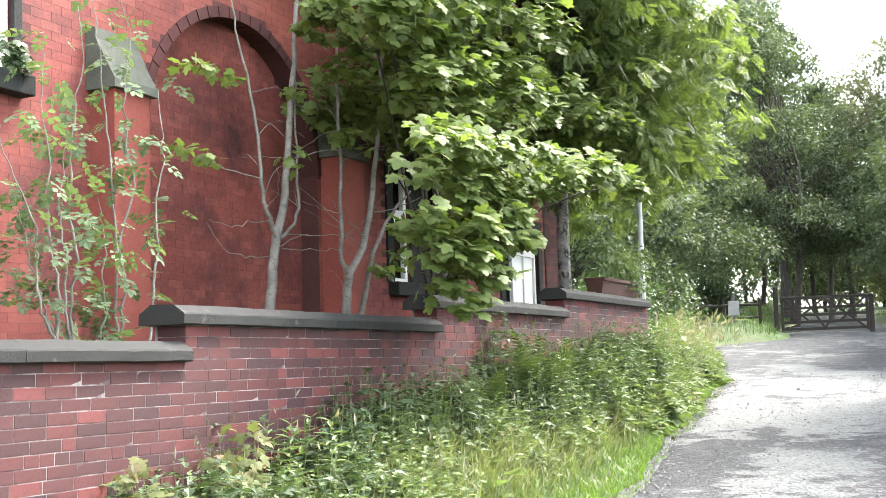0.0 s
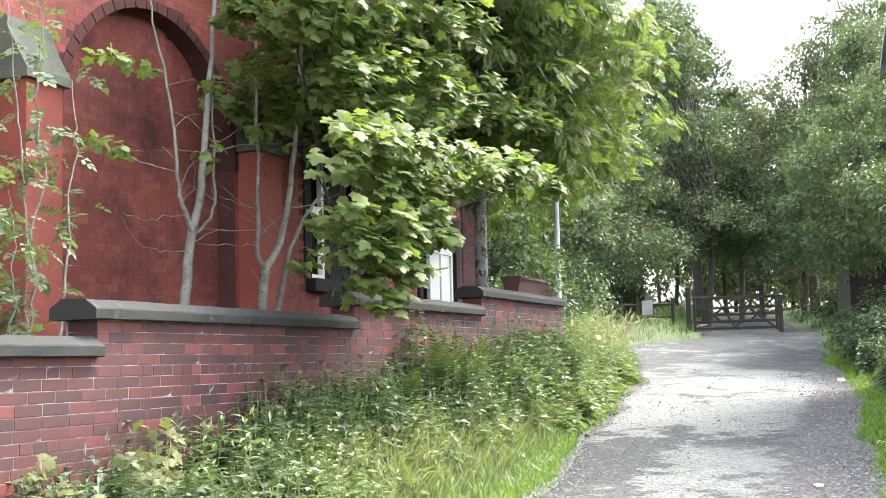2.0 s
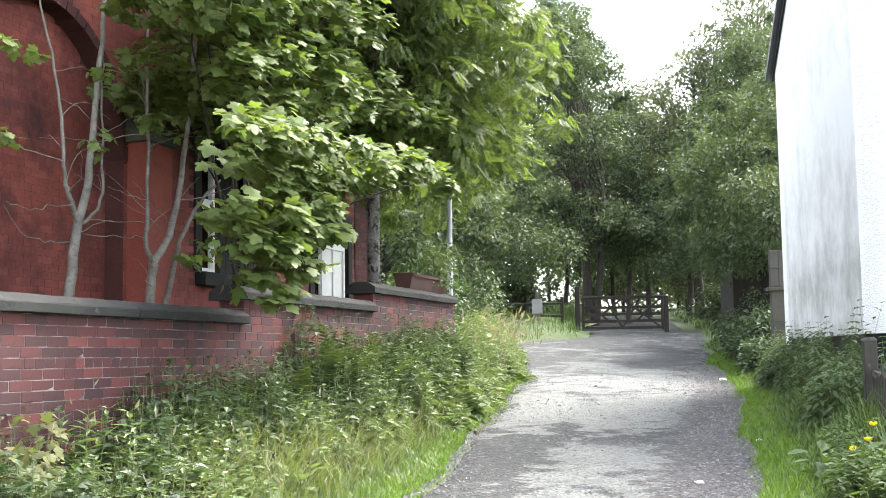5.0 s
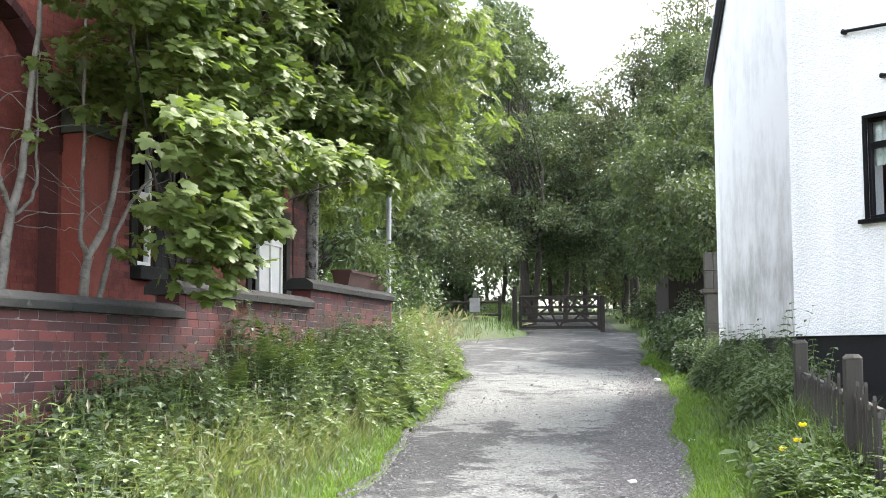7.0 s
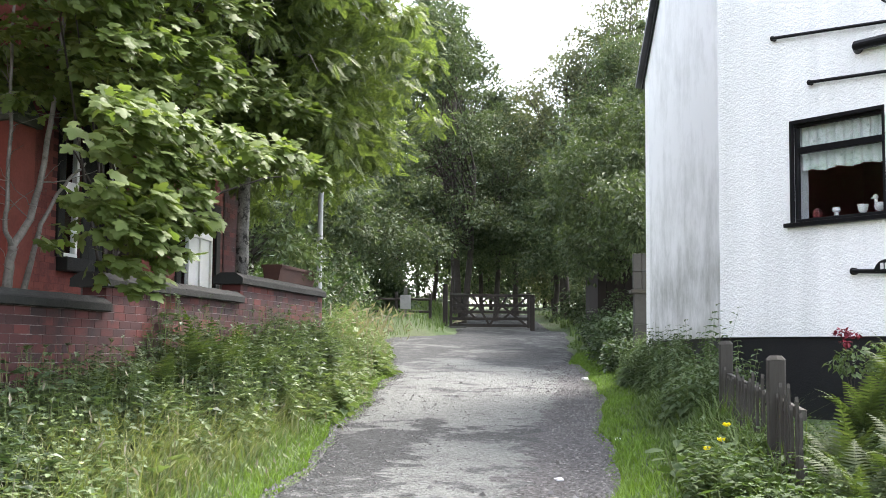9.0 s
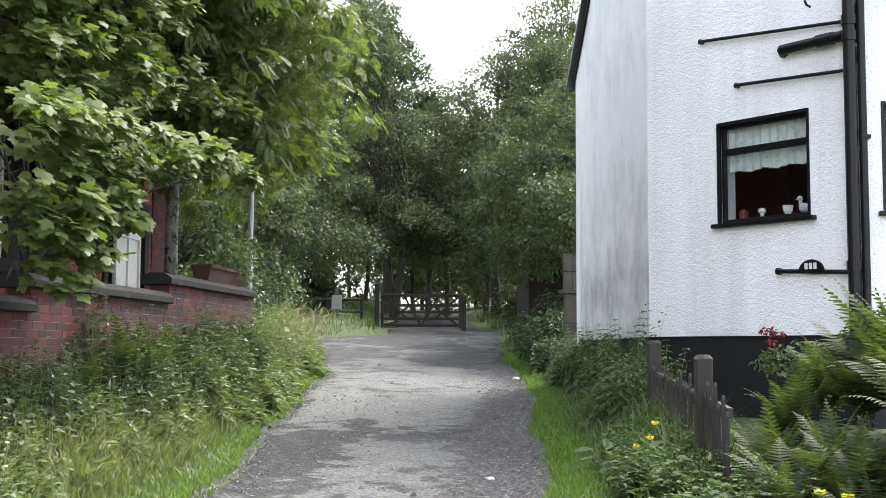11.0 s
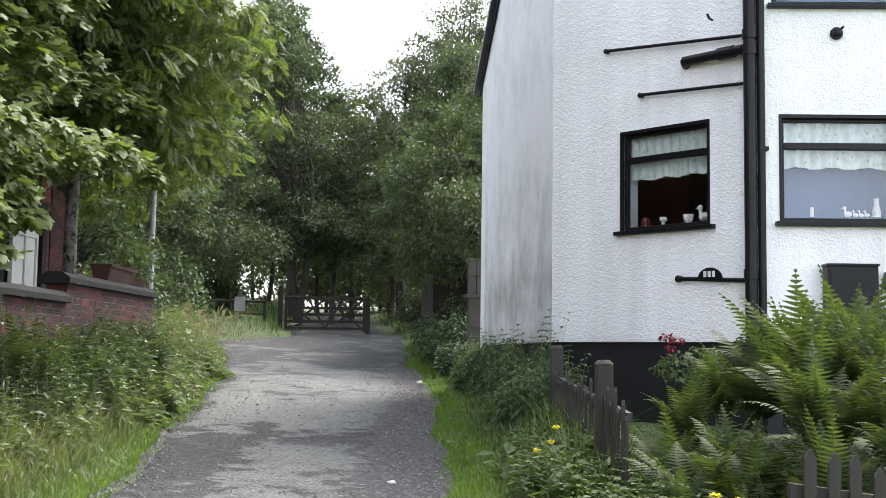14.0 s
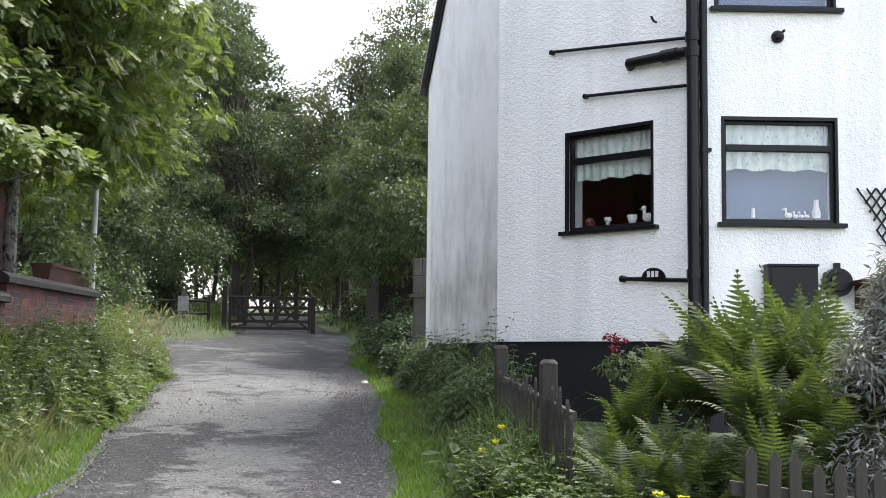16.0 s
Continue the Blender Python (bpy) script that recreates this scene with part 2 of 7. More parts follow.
def smooth_render():
    """White render of the gable with grey run-down streaks, heaviest where damp rises from the foot."""
    m, n, l, b = tree_of("stained_white_render")
    streak = noise_node(n, l, 3.0, 8, 0.75, stretch=(1.0, 1.0, 0.42))
    blot = noise_node(n, l, 0.9, 7, 0.68)
    pos = n.new("ShaderNodeSeparateXYZ")
    l.new(n.new("ShaderNodeTexCoord").outputs["Object"], pos.inputs[0])
    damp = n.new("ShaderNodeMapRange")
    l.new(pos.outputs["Z"], damp.inputs["Value"])
    damp.inputs["From Min"].default_value, damp.inputs["From Max"].default_value = 4.6, 2.6
    grime = mix(n, l, 0.6, streak, blot)
    heavy = ramp(n, l, grime, [(0.40, (0, 0, 0)), (0.62, (1, 1, 1))])
    light = ramp(n, l, grime, [(0.47, (0, 0, 0)), (0.72, (0.55, 0.55, 0.55))])
    l.new(mix(n, l, mix(n, l, damp.outputs[0], light, heavy), (0.86, 0.86, 0.87), (0.34, 0.35, 0.33)), b.inputs["Base Color"])
    b.inputs["Roughness"].default_value = 0.9
    bump(n, l, b, noise_node(n, l, 22, 6, 0.7), 0.5, 0.008)
    return m


M["render_stained"] = smooth_render()


def glass():
    m, n, l, b = tree_of("window_glass")
    b.inputs["Base Color"].default_value = (0.95, 0.98, 1.0, 1)
    b.inputs["Roughness"].default_value = 0.02
    b.inputs["Transmission Weight"].default_value = 1.0
    b.inputs["IOR"].default_value = 1.45
    return m


M["glass"] = glass()


def earth():
    """Ground under the plants: soil and short grass."""
    m, n, l, b = tree_of("rough_grass_ground")
    a = noise_node(n, l, 0.35, 6, 0.65)
    c = noise_node(n, l, 9.0, 6, 0.7)
    base = ramp(n, l, c, [(0.3, (0.022, 0.040, 0.012)), (0.55, (0.050, 0.088, 0.020)), (0.75, (0.085, 0.13, 0.032))])
    l.new(mix(n, l, ramp(n, l, a, [(0.42, (0, 0, 0)), (0.7, (0.5, 0.5, 0.5))]), base, (0.075, 0.062, 0.04)), b.inputs["Base Color"])
    b.inputs["Roughness"].default_value = 0.95
    bump(n, l, b, c, 0.8, 0.05)
    return m


M["earth"] = earth()


def lane_surface():
    """Worn tarmac and stone dust: pale patches of dust and of sunlight put into the colour, dark bare tarmac, loose
    grit.
    """
    m, n, l, b = tree_of("worn_lane_surface")
    big = noise_node(n, l, 0.55, 7, 0.62, stretch=(1.3, 0.75, 1))
    med = noise_node(n, l, 2.6, 7, 0.68)
    fine = noise_node(n, l, 38, 5, 0.75)
    grit = n.new("ShaderNodeTexVoronoi")
    grit.inputs["Scale"].default_value = 34.0
    l.new(n.new("ShaderNodeTexCoord").outputs["Object"], grit.inputs["Vector"])
    pos = n.new("ShaderNodeSeparateXYZ")
    l.new(n.new("ShaderNodeTexCoord").outputs["Object"], pos.inputs[0])

    def calc(op, *args):
        q = n.new("ShaderNodeMath")
        q.operation = op
        for i, v in enumerate(args):
            if isinstance(v, (int, float)):
                q.inputs[i].default_value = v
            else:
                l.new(v, q.inputs[i])
        return q.outputs[0]

    def step(v, lo, hi):
        q = n.new("ShaderNodeMapRange")
        l.new(v, q.inputs["Value"])
        q.inputs["From Min"].default_value, q.inputs["From Max"].default_value = lo, hi
        return q.outputs[0]
    wx = calc('MULTIPLY_ADD', calc('SUBTRACT', med, 0.5), 1.6, pos.outputs["X"])
    wy = calc('MULTIPLY_ADD', calc('SUBTRACT', med, 0.5), 6.5, pos.outputs["Y"])
    # two spreads of pale stone dust, the farther also painting in the sunlit stretch up to the trees' shade, with bare
    # tarmac between and before them
    pale = calc('ADD', calc('MULTIPLY', step(wy, 13.1, 13.7), step(wy, 23.4, 22.6)), calc('MULTIPLY', step(wy, 12.0, 11.5), step(wx, -0.8, -0.62)))
    dust = calc('ADD', mix(n, l, 0.5, big, med), calc('MULTIPLY_ADD', pale, 0.11, -0.062))
    base = ramp(n, l, dust, [(0.42, (0.022, 0.024, 0.023)), (0.484, (0.044, 0.047, 0.045)), (0.490, (0.082, 0.087, 0.081)), (0.58, (0.112, 0.118, 0.110))])
    base = mix(n, l, 0.7, base, mix(n, l, fine, (0.2, 0.2, 0.21), (1.8, 1.78, 1.75)), 'MULTIPLY')
    base = mix(n, l, 0.75, base, ramp(n, l, grit.outputs["Color"], [(0.1, (0.55, 0.55, 0.55)), (0.5, (1.0, 1.0, 1.0)), (0.9, (1.35, 1.34, 1.32))]), 'MULTIPLY')
    base = mix(n, l, ramp(n, l, grit.outputs["Color"], [(0.80, (0, 0, 0)), (0.97, (0.6, 0.6, 0.6))]), base, (0.17, 0.17, 0.17))
    # bare dark stone chippings along one side
    strip = calc('MULTIPLY', step(calc('MULTIPLY_ADD', pos.outputs["Y"], -0.0976, calc('ADD', wx, 0.72)), 0.0, 0.045), step(wy, 22.6, 21.4))
    chips = ramp(n, l, grit.outputs["Color"], [(0.15, (0.014, 0.014, 0.014)), (0.55, (0.042, 0.041, 0.041)), (0.8, (0.080, 0.079, 0.078)), (0.96, (0.22, 0.22, 0.215))])
    base = mix(n, l, strip, base, mix(n, l, 0.35, chips, mix(n, l, fine, (0.012, 0.011, 0.010), (0.10, 0.09, 0.085))))
    l.new(base, b.inputs["Base Color"])
    b.inputs["Roughness"].default_value = 0.92
    k = n.new("ShaderNodeMath")
    k.operation = 'ADD'
    l.new(fine, k.inputs[0])
    l.new(grit.outputs["Distance"], k.inputs[1])
    bump(n, l, b, k.outputs[0], 0.9, 0.018)
    return m


M["lane"] = lane_surface()
M["gravel"] = surface("loose_grey_gravel", (0.042, 0.039, 0.037), (0.144, 0.138, 0.132), 0.9, 3.0, 60, 0.5, 0.004,
                      vary=("island", 0.5, [(0.0, (0.07, 0.067, 0.065)), (0.7, (0.16, 0.155, 0.15)), (1.0, (0.32, 0.31, 0.30))]))

# ---------------- mesh helpers ----------------
rng = np.random.default_rng(7)


def part(name, bm, material, parent=None, label=""):
    me = bpy.data.meshes.new(name)
    bm.to_mesh(me)
    bm.free()
    me.materials.append(material)
    ob = new(name, me)
    ob.parent = parent
    if label:
        tagged(ob, label)
    return ob


def raw(name, verts, faces, material, parent=None, label="", smooth=False):
    """One mesh object from vertex and face arrays; all faces have the same number of corners."""
    verts, faces = np.asarray(verts, np.float32), np.asarray(faces, np.int32)
    me = bpy.data.meshes.new(name)
    k = faces.shape[1]
    me.vertices.add(len(verts))
    me.vertices.foreach_set("co", verts.ravel())
    me.loops.add(faces.size)
    me.loops.foreach_set("vertex_index", faces.ravel())
    me.polygons.add(len(faces))
    me.polygons.foreach_set("loop_start", np.arange(0, faces.size, k, dtype=np.int32))
    me.polygons.foreach_set("use_smooth", np.full(len(faces), smooth))
    me.update(calc_edges=True)
    me.materials.append(material)
    ob = new(name, me)
    ob.parent = parent
    if label:
        tagged(ob, label)
    return ob


def empty(name, m=None):
    ob = new(name)
    if m is not None:
        ob.matrix_world = m
    return ob


def box(bm, x0, x1, y0, y1, z0, z1, bevel=0.0, m=None):
    c = Matrix.Translation(((x0 + x1) / 2, (y0 + y1) / 2, (z0 + z1) / 2)) @ Matrix.Diagonal((x1 - x0, y1 - y0, z1 - z0, 1))
    got = bmesh.ops.create_cube(bm, size=1.0, matrix=(m @ c) if m is not None else c)
    if bevel:
        es = list({e for v in got["verts"] for e in v.link_edges})
        bmesh.ops.bevel(bm, geom=es, offset=bevel, segments=2, affect='EDGES', profile=0.5)
    return bm


def cyl(bm, p, q, r0, r1=None, sides=12):
    p, q = Vector(p), Vector(q)
    d = q - p
    m = Matrix.Translation((p + q) / 2) @ d.to_track_quat('Z', 'Y').to_matrix().to_4x4()
    bmesh.ops.create_cone(bm, cap_ends=True, segments=sides, radius1=r0, radius2=r0 if r1 is None else r1, depth=d.length, matrix=m)
    return bm


def prism(bm, profile, x0, x1, wobble=0.0):
    """A profile in y, z pulled along x, with a few slightly uneven sections."""
    k = 2 if not wobble else max(3, int((x1 - x0) / 0.12))
    rings = []
    for i in range(k):
        x = x0 + (x1 - x0) * i / (k - 1)
        rings.append([bm.verts.new((x, y + random.uniform(-wobble, wobble), z + random.uniform(-wobble, wobble))) for y, z in profile])
    for a, b in zip(rings, rings[1:]):
        for i in range(len(profile)):
            j = (i + 1) % len(profile)
            bm.faces.new((a[i], a[j], b[j], b[i]))
    bm.faces.new(rings[0][::-1])
    bm.faces.new(rings[-1])
    bmesh.ops.recalc_face_normals(bm, faces=bm.faces)
    return bm


def tubes(paths, sides=6):
    """Vertex and face arrays of tapering tubes; each path is a list of (point, radius)."""
    vs, fs, base = [], [], 0
    ang = np.linspace(0, 2 * np.pi, sides, endpoint=False)
    for path in paths:
        pts = np.array([p for p, _ in path], float)
        rad = np.array([r for _, r in path], float)
        tan = np.gradient(pts, axis=0)
        tan /= np.linalg.norm(tan, axis=1, keepdims=True) + 1e-9
        ref = np.array([0.31, 0.87, 0.12])
        u = np.cross(tan, ref)
        u /= np.linalg.norm(u, axis=1, keepdims=True) + 1e-9
        w = np.cross(tan, u)
        ring = pts[:, None] + rad[:, None, None] * (np.cos(ang)[None, :, None] * u[:, None] + np.sin(ang)[None, :, None] * w[:, None])
        vs.append(ring.reshape(-1, 3))
        n = len(pts)
        i, j = np.meshgrid(np.arange(n - 1), np.arange(sides), indexing="ij")
        a, b = base + i * sides + j, base + i * sides + (j + 1) % sides
        fs.append(np.stack([a, b, b + sides, a + sides], -1).reshape(-1, 4))
        base += n * sides
    return np.concatenate(vs), np.concatenate(fs)


def bent(p, q, r0, r1, sag=0.0, wig=0.05, n=7):
    """A branch from p to q that bows up by sag and wanders a little."""
    p, q = np.array(p, float), np.array(q, float)
    L = np.linalg.norm(q - p)
    off = rng.normal(0, wig * L, 3)
    out = []
    for i in range(n):
        t = i / (n - 1)
        k = 4 * t * (1 - t)
        out.append((p + (q - p) * t + k * (np.array([0, 0, sag]) + off * 0.5) + (rng.normal(0, wig * L * 0.12, 3) if 0 < i < n - 1 else 0), r0 + (r1 - r0) * t))
    return out


LEAF_OVAL = (np.array([(0, 0, 0), (0.22, 0.38, 0.05), (0.26, 0.62, 0.04), (0, 1, -0.06), (-0.26, 0.62, 0.04), (-0.22, 0.38, 0.05)]),
             np.array([(0, 1, 2), (0, 2, 3), (0, 3, 4), (0, 4, 5)]))
LEAF_SMALL = (np.array([(0, 0, 0), (0.28, 0.5, 0.06), (0, 1, -0.06), (-0.28, 0.5, 0.06)]), np.array([(0, 1, 2), (0, 2, 3)]))
LEAF_NARROW = (np.array([(0, 0, 0), (0.12, 0.45, 0.03), (0, 1, -0.08), (-0.12, 0.45, 0.03)]), np.array([(0, 1, 2), (0, 2, 3)]))
LEAF_WIDE = (np.array([(0, 0, 0), (0.36, 0.45, 0.09), (0, 1, -0.10), (-0.36, 0.45, 0.09)]), np.array([(0, 1, 2), (0, 2, 3)]))


def lobed():
    """A five-lobed sycamore leaf, slightly cupped."""
    rim = [(0.0, -0.02), (0.20, -0.03), (0.46, 0.03), (0.35, 0.20), (0.60, 0.40), (0.52, 0.60), (0.28, 0.54), (0.27, 0.70), (0.17, 0.84), (0.0, 1.0)]
    pts = [(0.0, 0.22, 0.04)] + [(x, y, -0.10 * (x * x + (y - 0.3) ** 2)) for x, y in rim] + [(-x, y, -0.10 * (x * x + (y - 0.3) ** 2)) for x, y in rim[-2:0:-1]]
    k = len(pts) - 1
    return np.array(pts), np.array([(0, 1 + i, 1 + (i + 1) % k) for i in range(k)])


LEAF_LOBED = lobed()


def pinnate(pairs=5, slim=0.075):
    """An ash leaf: a stalk with paired leaflets and one at the tip."""
    vs, fs = [], []

    def leaflet(o, a, L):
        d = np.array([math.sin(a), math.cos(a), -0.12])
        e = np.array([math.cos(a), -math.sin(a), 0.0])
        b = len(vs)
        o = np.array(o)
        vs.extend([o, o + d * L * 0.45 + e * slim, o + d * L, o + d * L * 0.45 - e * slim])
        fs.extend([(b, b + 1, b + 2), (b, b + 2, b + 3)])
    for i in range(pairs):
        y = 0.22 + 0.58 * i / (pairs - 1)
        for sgn in (-1, 1):
            leaflet((0, y, -0.12 * y * y), sgn * radians(62 - 12 * i / pairs), 0.36 - 0.02 * abs(i - 2))
    leaflet((0, 0.82, -0.1), 0, 0.32)
    return np.array(vs), np.array(fs)


LEAF_ASH = pinnate()


def leaves(points, heading, up, size, shape):
    """Leaf blades at points: heading is the way a blade points, up its upper side. Vertex and face arrays."""
    tv, tf = shape
    h = heading / (np.linalg.norm(heading, axis=1, keepdims=True) + 1e-9)
    s = np.cross(h, up)
    s /= np.linalg.norm(s, axis=1, keepdims=True) + 1e-9
    u = np.cross(s, h)
    v = points[:, None] + size[:, None, None] * (tv[None, :, 0:1] * s[:, None] + tv[None, :, 1:2] * h[:, None] + tv[None, :, 2:3] * u[:, None])
    f = tf[None] + (np.arange(len(points)) * len(tv))[:, None, None]
    return v.reshape(-1, 3), f.reshape(-1, 3)


def join(chunks):
    vs, fs, b = [], [], 0
    for v, f in chunks:
        vs.append(v)
        fs.append(f + b)
        b += len(v)
    return np.concatenate(vs), np.concatenate(fs)


def clump_leaves(centres, radii, per, size, shape, droop=0.3, flat=0.6, spread=0.25, face=(0, 0, 0)):
    """Leaves scattered round clump centres, mostly face up, tips outward and down."""
    n = len(centres) * per
    c = np.repeat(np.asarray(centres, float), per, axis=0)
    r = np.repeat(np.asarray(radii, float), per)[:, None]
    g = rng.normal(0, 1, (n, 3))
    g /= np.linalg.norm(g, axis=1, keepdims=True)
    g *= rng.random((n, 1)) ** 0.45
    p = c + g * r * np.array([1, 1, flat])
    head = g * np.array([1, 1, 0.3]) + rng.normal(0, 0.5, (n, 3)) + np.array([0, 0, -droop])
    head = head + np.array(face) * 0.8
    up = np.array([0, 0, 1.0]) + np.array(face) + g * 0.35 + rng.normal(0, spread, (n, 3))
    return leaves(p, head, up, size * rng.uniform(0.6, 1.25, n), shape)


def slope(x, y):
    """Height of the hillside: the lane climbs steadily, then eases beyond the gate."""
    y = np.asarray(y, float)
    return np.where(y < -15, -0.885, np.where(y < 95, 0.059 * y, 5.605 + 0.004 * (y - 95))) - 0.008 * np.clip(np.asarray(x, float), -12, 12)


def fall(x, y):
    """How far heights given over the level line of the lane's foot come down at x, y."""
    return 0.026 * y + 0.008 * x


def lowered(p):
    return (p[0], p[1], p[2] - fall(p[0], p[1]))


def lane_edges(y):
    """Left and right edge of the lane at y."""
    y = np.asarray(y, float)
    l = -1.57 + 0.05 * np.sin(y * 1.3) + 0.03 * np.sin(y * 3.1 + 1)
    l = l - 0.093 * np.clip(y - 20.8, 0, 13) + 1.9 * np.clip((y - 34.2) / 2.5, 0, 1)
    r = 0.95 + 0.08 * np.clip(y - 8.5, 0, 11) + 0.063 * np.clip(y - 24, 0, 14) + 0.06 * np.sin(y * 1.1 + 2) + 0.03 * np.sin(y * 2.7)
    return l, r


def ground_h(x, y):
    """Ground with grassy verges beside the lane."""
    x, y = np.asarray(x, float), np.asarray(y, float)
    l, r = lane_edges(y)
    z = slope(x, y)
    out = np.maximum(l - x, x - r)
    z = z + np.where(out > 0, 0.16 * np.clip(out / 1.2, 0, 1), -0.06)
    z = z + np.where(out > 0.2, 0.04 * np.sin(x * 2.3 + y * 1.1) * np.sin(y * 1.7 - x), 0)
    bank = np.clip((-x - 0.9) / 1.4, 0, 1) * np.clip((y - 34.8) / 2.5, 0, 1)
    bed = np.clip((x - 2.35) / 0.5, 0, 1) * np.clip((y - 5.5) / 0.4, 0, 1) * np.clip((9.4 - y) / 0.8, 0, 1)
    return z + 0.35 * bank + 0.42 * bed

# ---------------- ground and lane ----------------


def build_ground():
    xs = np.concatenate([[-1500, -700, -300, -120, -60, -35, -24], np.arange(-17, -6, 1.0), np.arange(-6, 6, 0.2), np.arange(6, 17, 1.0), [24, 35, 60, 120, 300, 700, 1500]])
    ys = np.concatenate([[-1500, -600, -200, -80, -40, -25], np.arange(-17, 3, 1.0), np.arange(3, 46, 0.25), np.arange(46, 70, 2.0), [80, 110, 180, 400, 900, 2000]])
    X, Y = np.meshgrid(xs, ys)
    Z = ground_h(X, Y)
    nx = len(xs)
    i, j = np.meshgrid(np.arange(len(ys) - 1), np.arange(nx - 1), indexing="ij")
    a = i * nx + j
    f = np.stack([a, a + 1, a + 1 + nx, a + nx], -1).reshape(-1, 4)
    g = raw("ground", np.stack([X, Y, Z], -1).reshape(-1, 3), f, M["earth"], smooth=True)
    tagged(g, "rough grassy hillside ground with bare soil patches", "ground", kind="structure")


def build_lane():
    ys = np.concatenate([np.arange(-30, 4, 1.0), np.arange(4, 60, 0.2)])
    l, r = lane_edges(ys)
    l = np.where(ys > 40, -1.0, l)
    r = np.where(ys > 40, 2.3, r)
    k = 22
    t = np.linspace(0, 1, k)
    X = l[:, None] + (r - l)[:, None] * t[None]
    jag = rng.normal(0, 0.035, X.shape) * ((t == 0) | (t == 1))
    X = X + jag
    Y = np.repeat(ys[:, None], k, 1)
    Z = slope(X, Y) + 0.012 * np.sin(X * 3 + Y * 0.7) * np.sin(Y * 1.9) - 0.09 * ((t == 0) | (t == 1))
    n = len(ys)
    i, j = np.meshgrid(np.arange(n - 1), np.arange(k - 1), indexing="ij")
    a = i * k + j
    f = np.stack([a, a + 1, a + 1 + k, a + k], -1).reshape(-1, 4)
    ob = raw("road", np.stack([X, Y, Z], -1).reshape(-1, 3), f, M["lane"], smooth=True)
    tagged(ob, "narrow worn grey lane of broken tarmac and stone dust", "lane", kind="structure")


def gravel_stones():
    """Loose stones, thick along the edges and on the stony strip at one side."""
    n = 9000
    y = rng.uniform(7.5, 24, n)
    l, r = lane_edges(y)
    side = rng.random(n)
    w = r - l
    x = np.where(side < 0.62, r - np.abs(rng.normal(0, 0.28, n)) * w / 2.6, np.where(side < 0.85, l + np.abs(rng.normal(0, 0.12, n)), l + rng.random(n) * w))
    z = slope(x, y) + 0.004
    base = np.array([(1, 0, 0), (-0.5, 0.9, 0), (-0.6, -0.8, 0), (0.1, 0.05, 0.75)], float)
    s = rng.uniform(0.006, 0.02, n) * np.where(rng.random(n) < 0.04, 2.0, 1)
    a = rng.uniform(0, 6.28, n)
    bx = base[None, :, 0] * np.cos(a)[:, None] - base[None, :, 1] * np.sin(a)[:, None]
    by = base[None, :, 0] * np.sin(a)[:, None] + base[None, :, 1] * np.cos(a)[:, None]
    v = np.stack([x[:, None] + bx * s[:, None], y[:, None] + by * s[:, None], z[:, None] + base[None, :, 2] * s[:, None]], -1)
    f = np.array([(0, 1, 3), (1, 2, 3), (2, 0, 3)])[None] + (np.arange(n) * 4)[:, None, None]
    ob = raw("gravel", v.reshape(-1, 3), f.reshape(-1, 3), M["gravel"])
    tagged(ob, "loose grey stone chippings scattered along the lane", "gravel", kind="stuff")


build_ground()
build_lane()
gravel_stones()

# ---------------- the brick garden wall ----------------
WALL_AT = pose(-3.89, 6.03, 0, 0, 0, 81.25)          # local x along the wall, local y into the garden
WALL_D = np.array([math.cos(radians(81.25)), math.sin(radians(81.25))])
WALL_N = np.array([-WALL_D[1], WALL_D[0]])


def from_wall(s, off, z=0.0):
    p = np.array([-3.89, 6.03]) + WALL_D * s + WALL_N * off
    return np.array([p[0], p[1], z - fall(p[0], p[1])])


COURSE = 0.0705
SECTIONS = [(-9.0, 0.82, 1.702), (0.82, 4.40, 1.9315), (4.40, 7.70, 2.143), (7.70, 10.97, 2.3545)]


def brick_mesh(w, name="brick"):
    """One brick, its front face at y = 0, with chipped, softened front edges."""
    bm = bmesh.new()
    e = 0.0018
    back = [bm.verts.new(p) for p in ((0, 0.1, 0), (w, 0.1, 0), (w, 0.1, 0.0655), (0, 0.1, 0.0655))]
    mid = [bm.verts.new(p) for p in ((0, e, 0), (w, e, 0), (w, e, 0.0655), (0, e, 0.0655))]
    q = [random.uniform(0.6, 1.8) * e for _ in range(4)]
    fr = [bm.verts.new(p) for p in ((q[0], 0, q[0]), (w - q[1], random.uniform(0, 0.002), q[1]), (w - q[2], 0, 0.0655 - q[2]), (q[3], random.uniform(0, 0.002), 0.0655 - q[3]))]
    for a, b in ((back, mid), (mid, fr)):
        for i in range(4):
            j = (i + 1) % 4
            bm.faces.new((a[i], a[j], b[j], b[i]))
    bm.faces.new(fr)
    bmesh.ops.recalc_face_normals(bm, faces=bm.faces)
    me = bpy.data.meshes.new(name)
    bm.to_mesh(me)
    bm.free()
    return me


def coping_stone(parent, x0, x1, z, label=""):
    bm = bmesh.new()
    prof = [(-0.058, z + 0.006), (-0.062, z + 0.062), (-0.055, z + 0.072), (0.022, z + 0.122), (0.036, z + 0.127), (0.20, z + 0.129), (0.215, z + 0.122), (0.29, z + 0.07), (0.295, z), (-0.046, z)]
    prism(bm, prof, x0 + 0.003, x1 - 0.003, 0.003)
    return part("coping_stone", bm, M["coping"], parent, label)


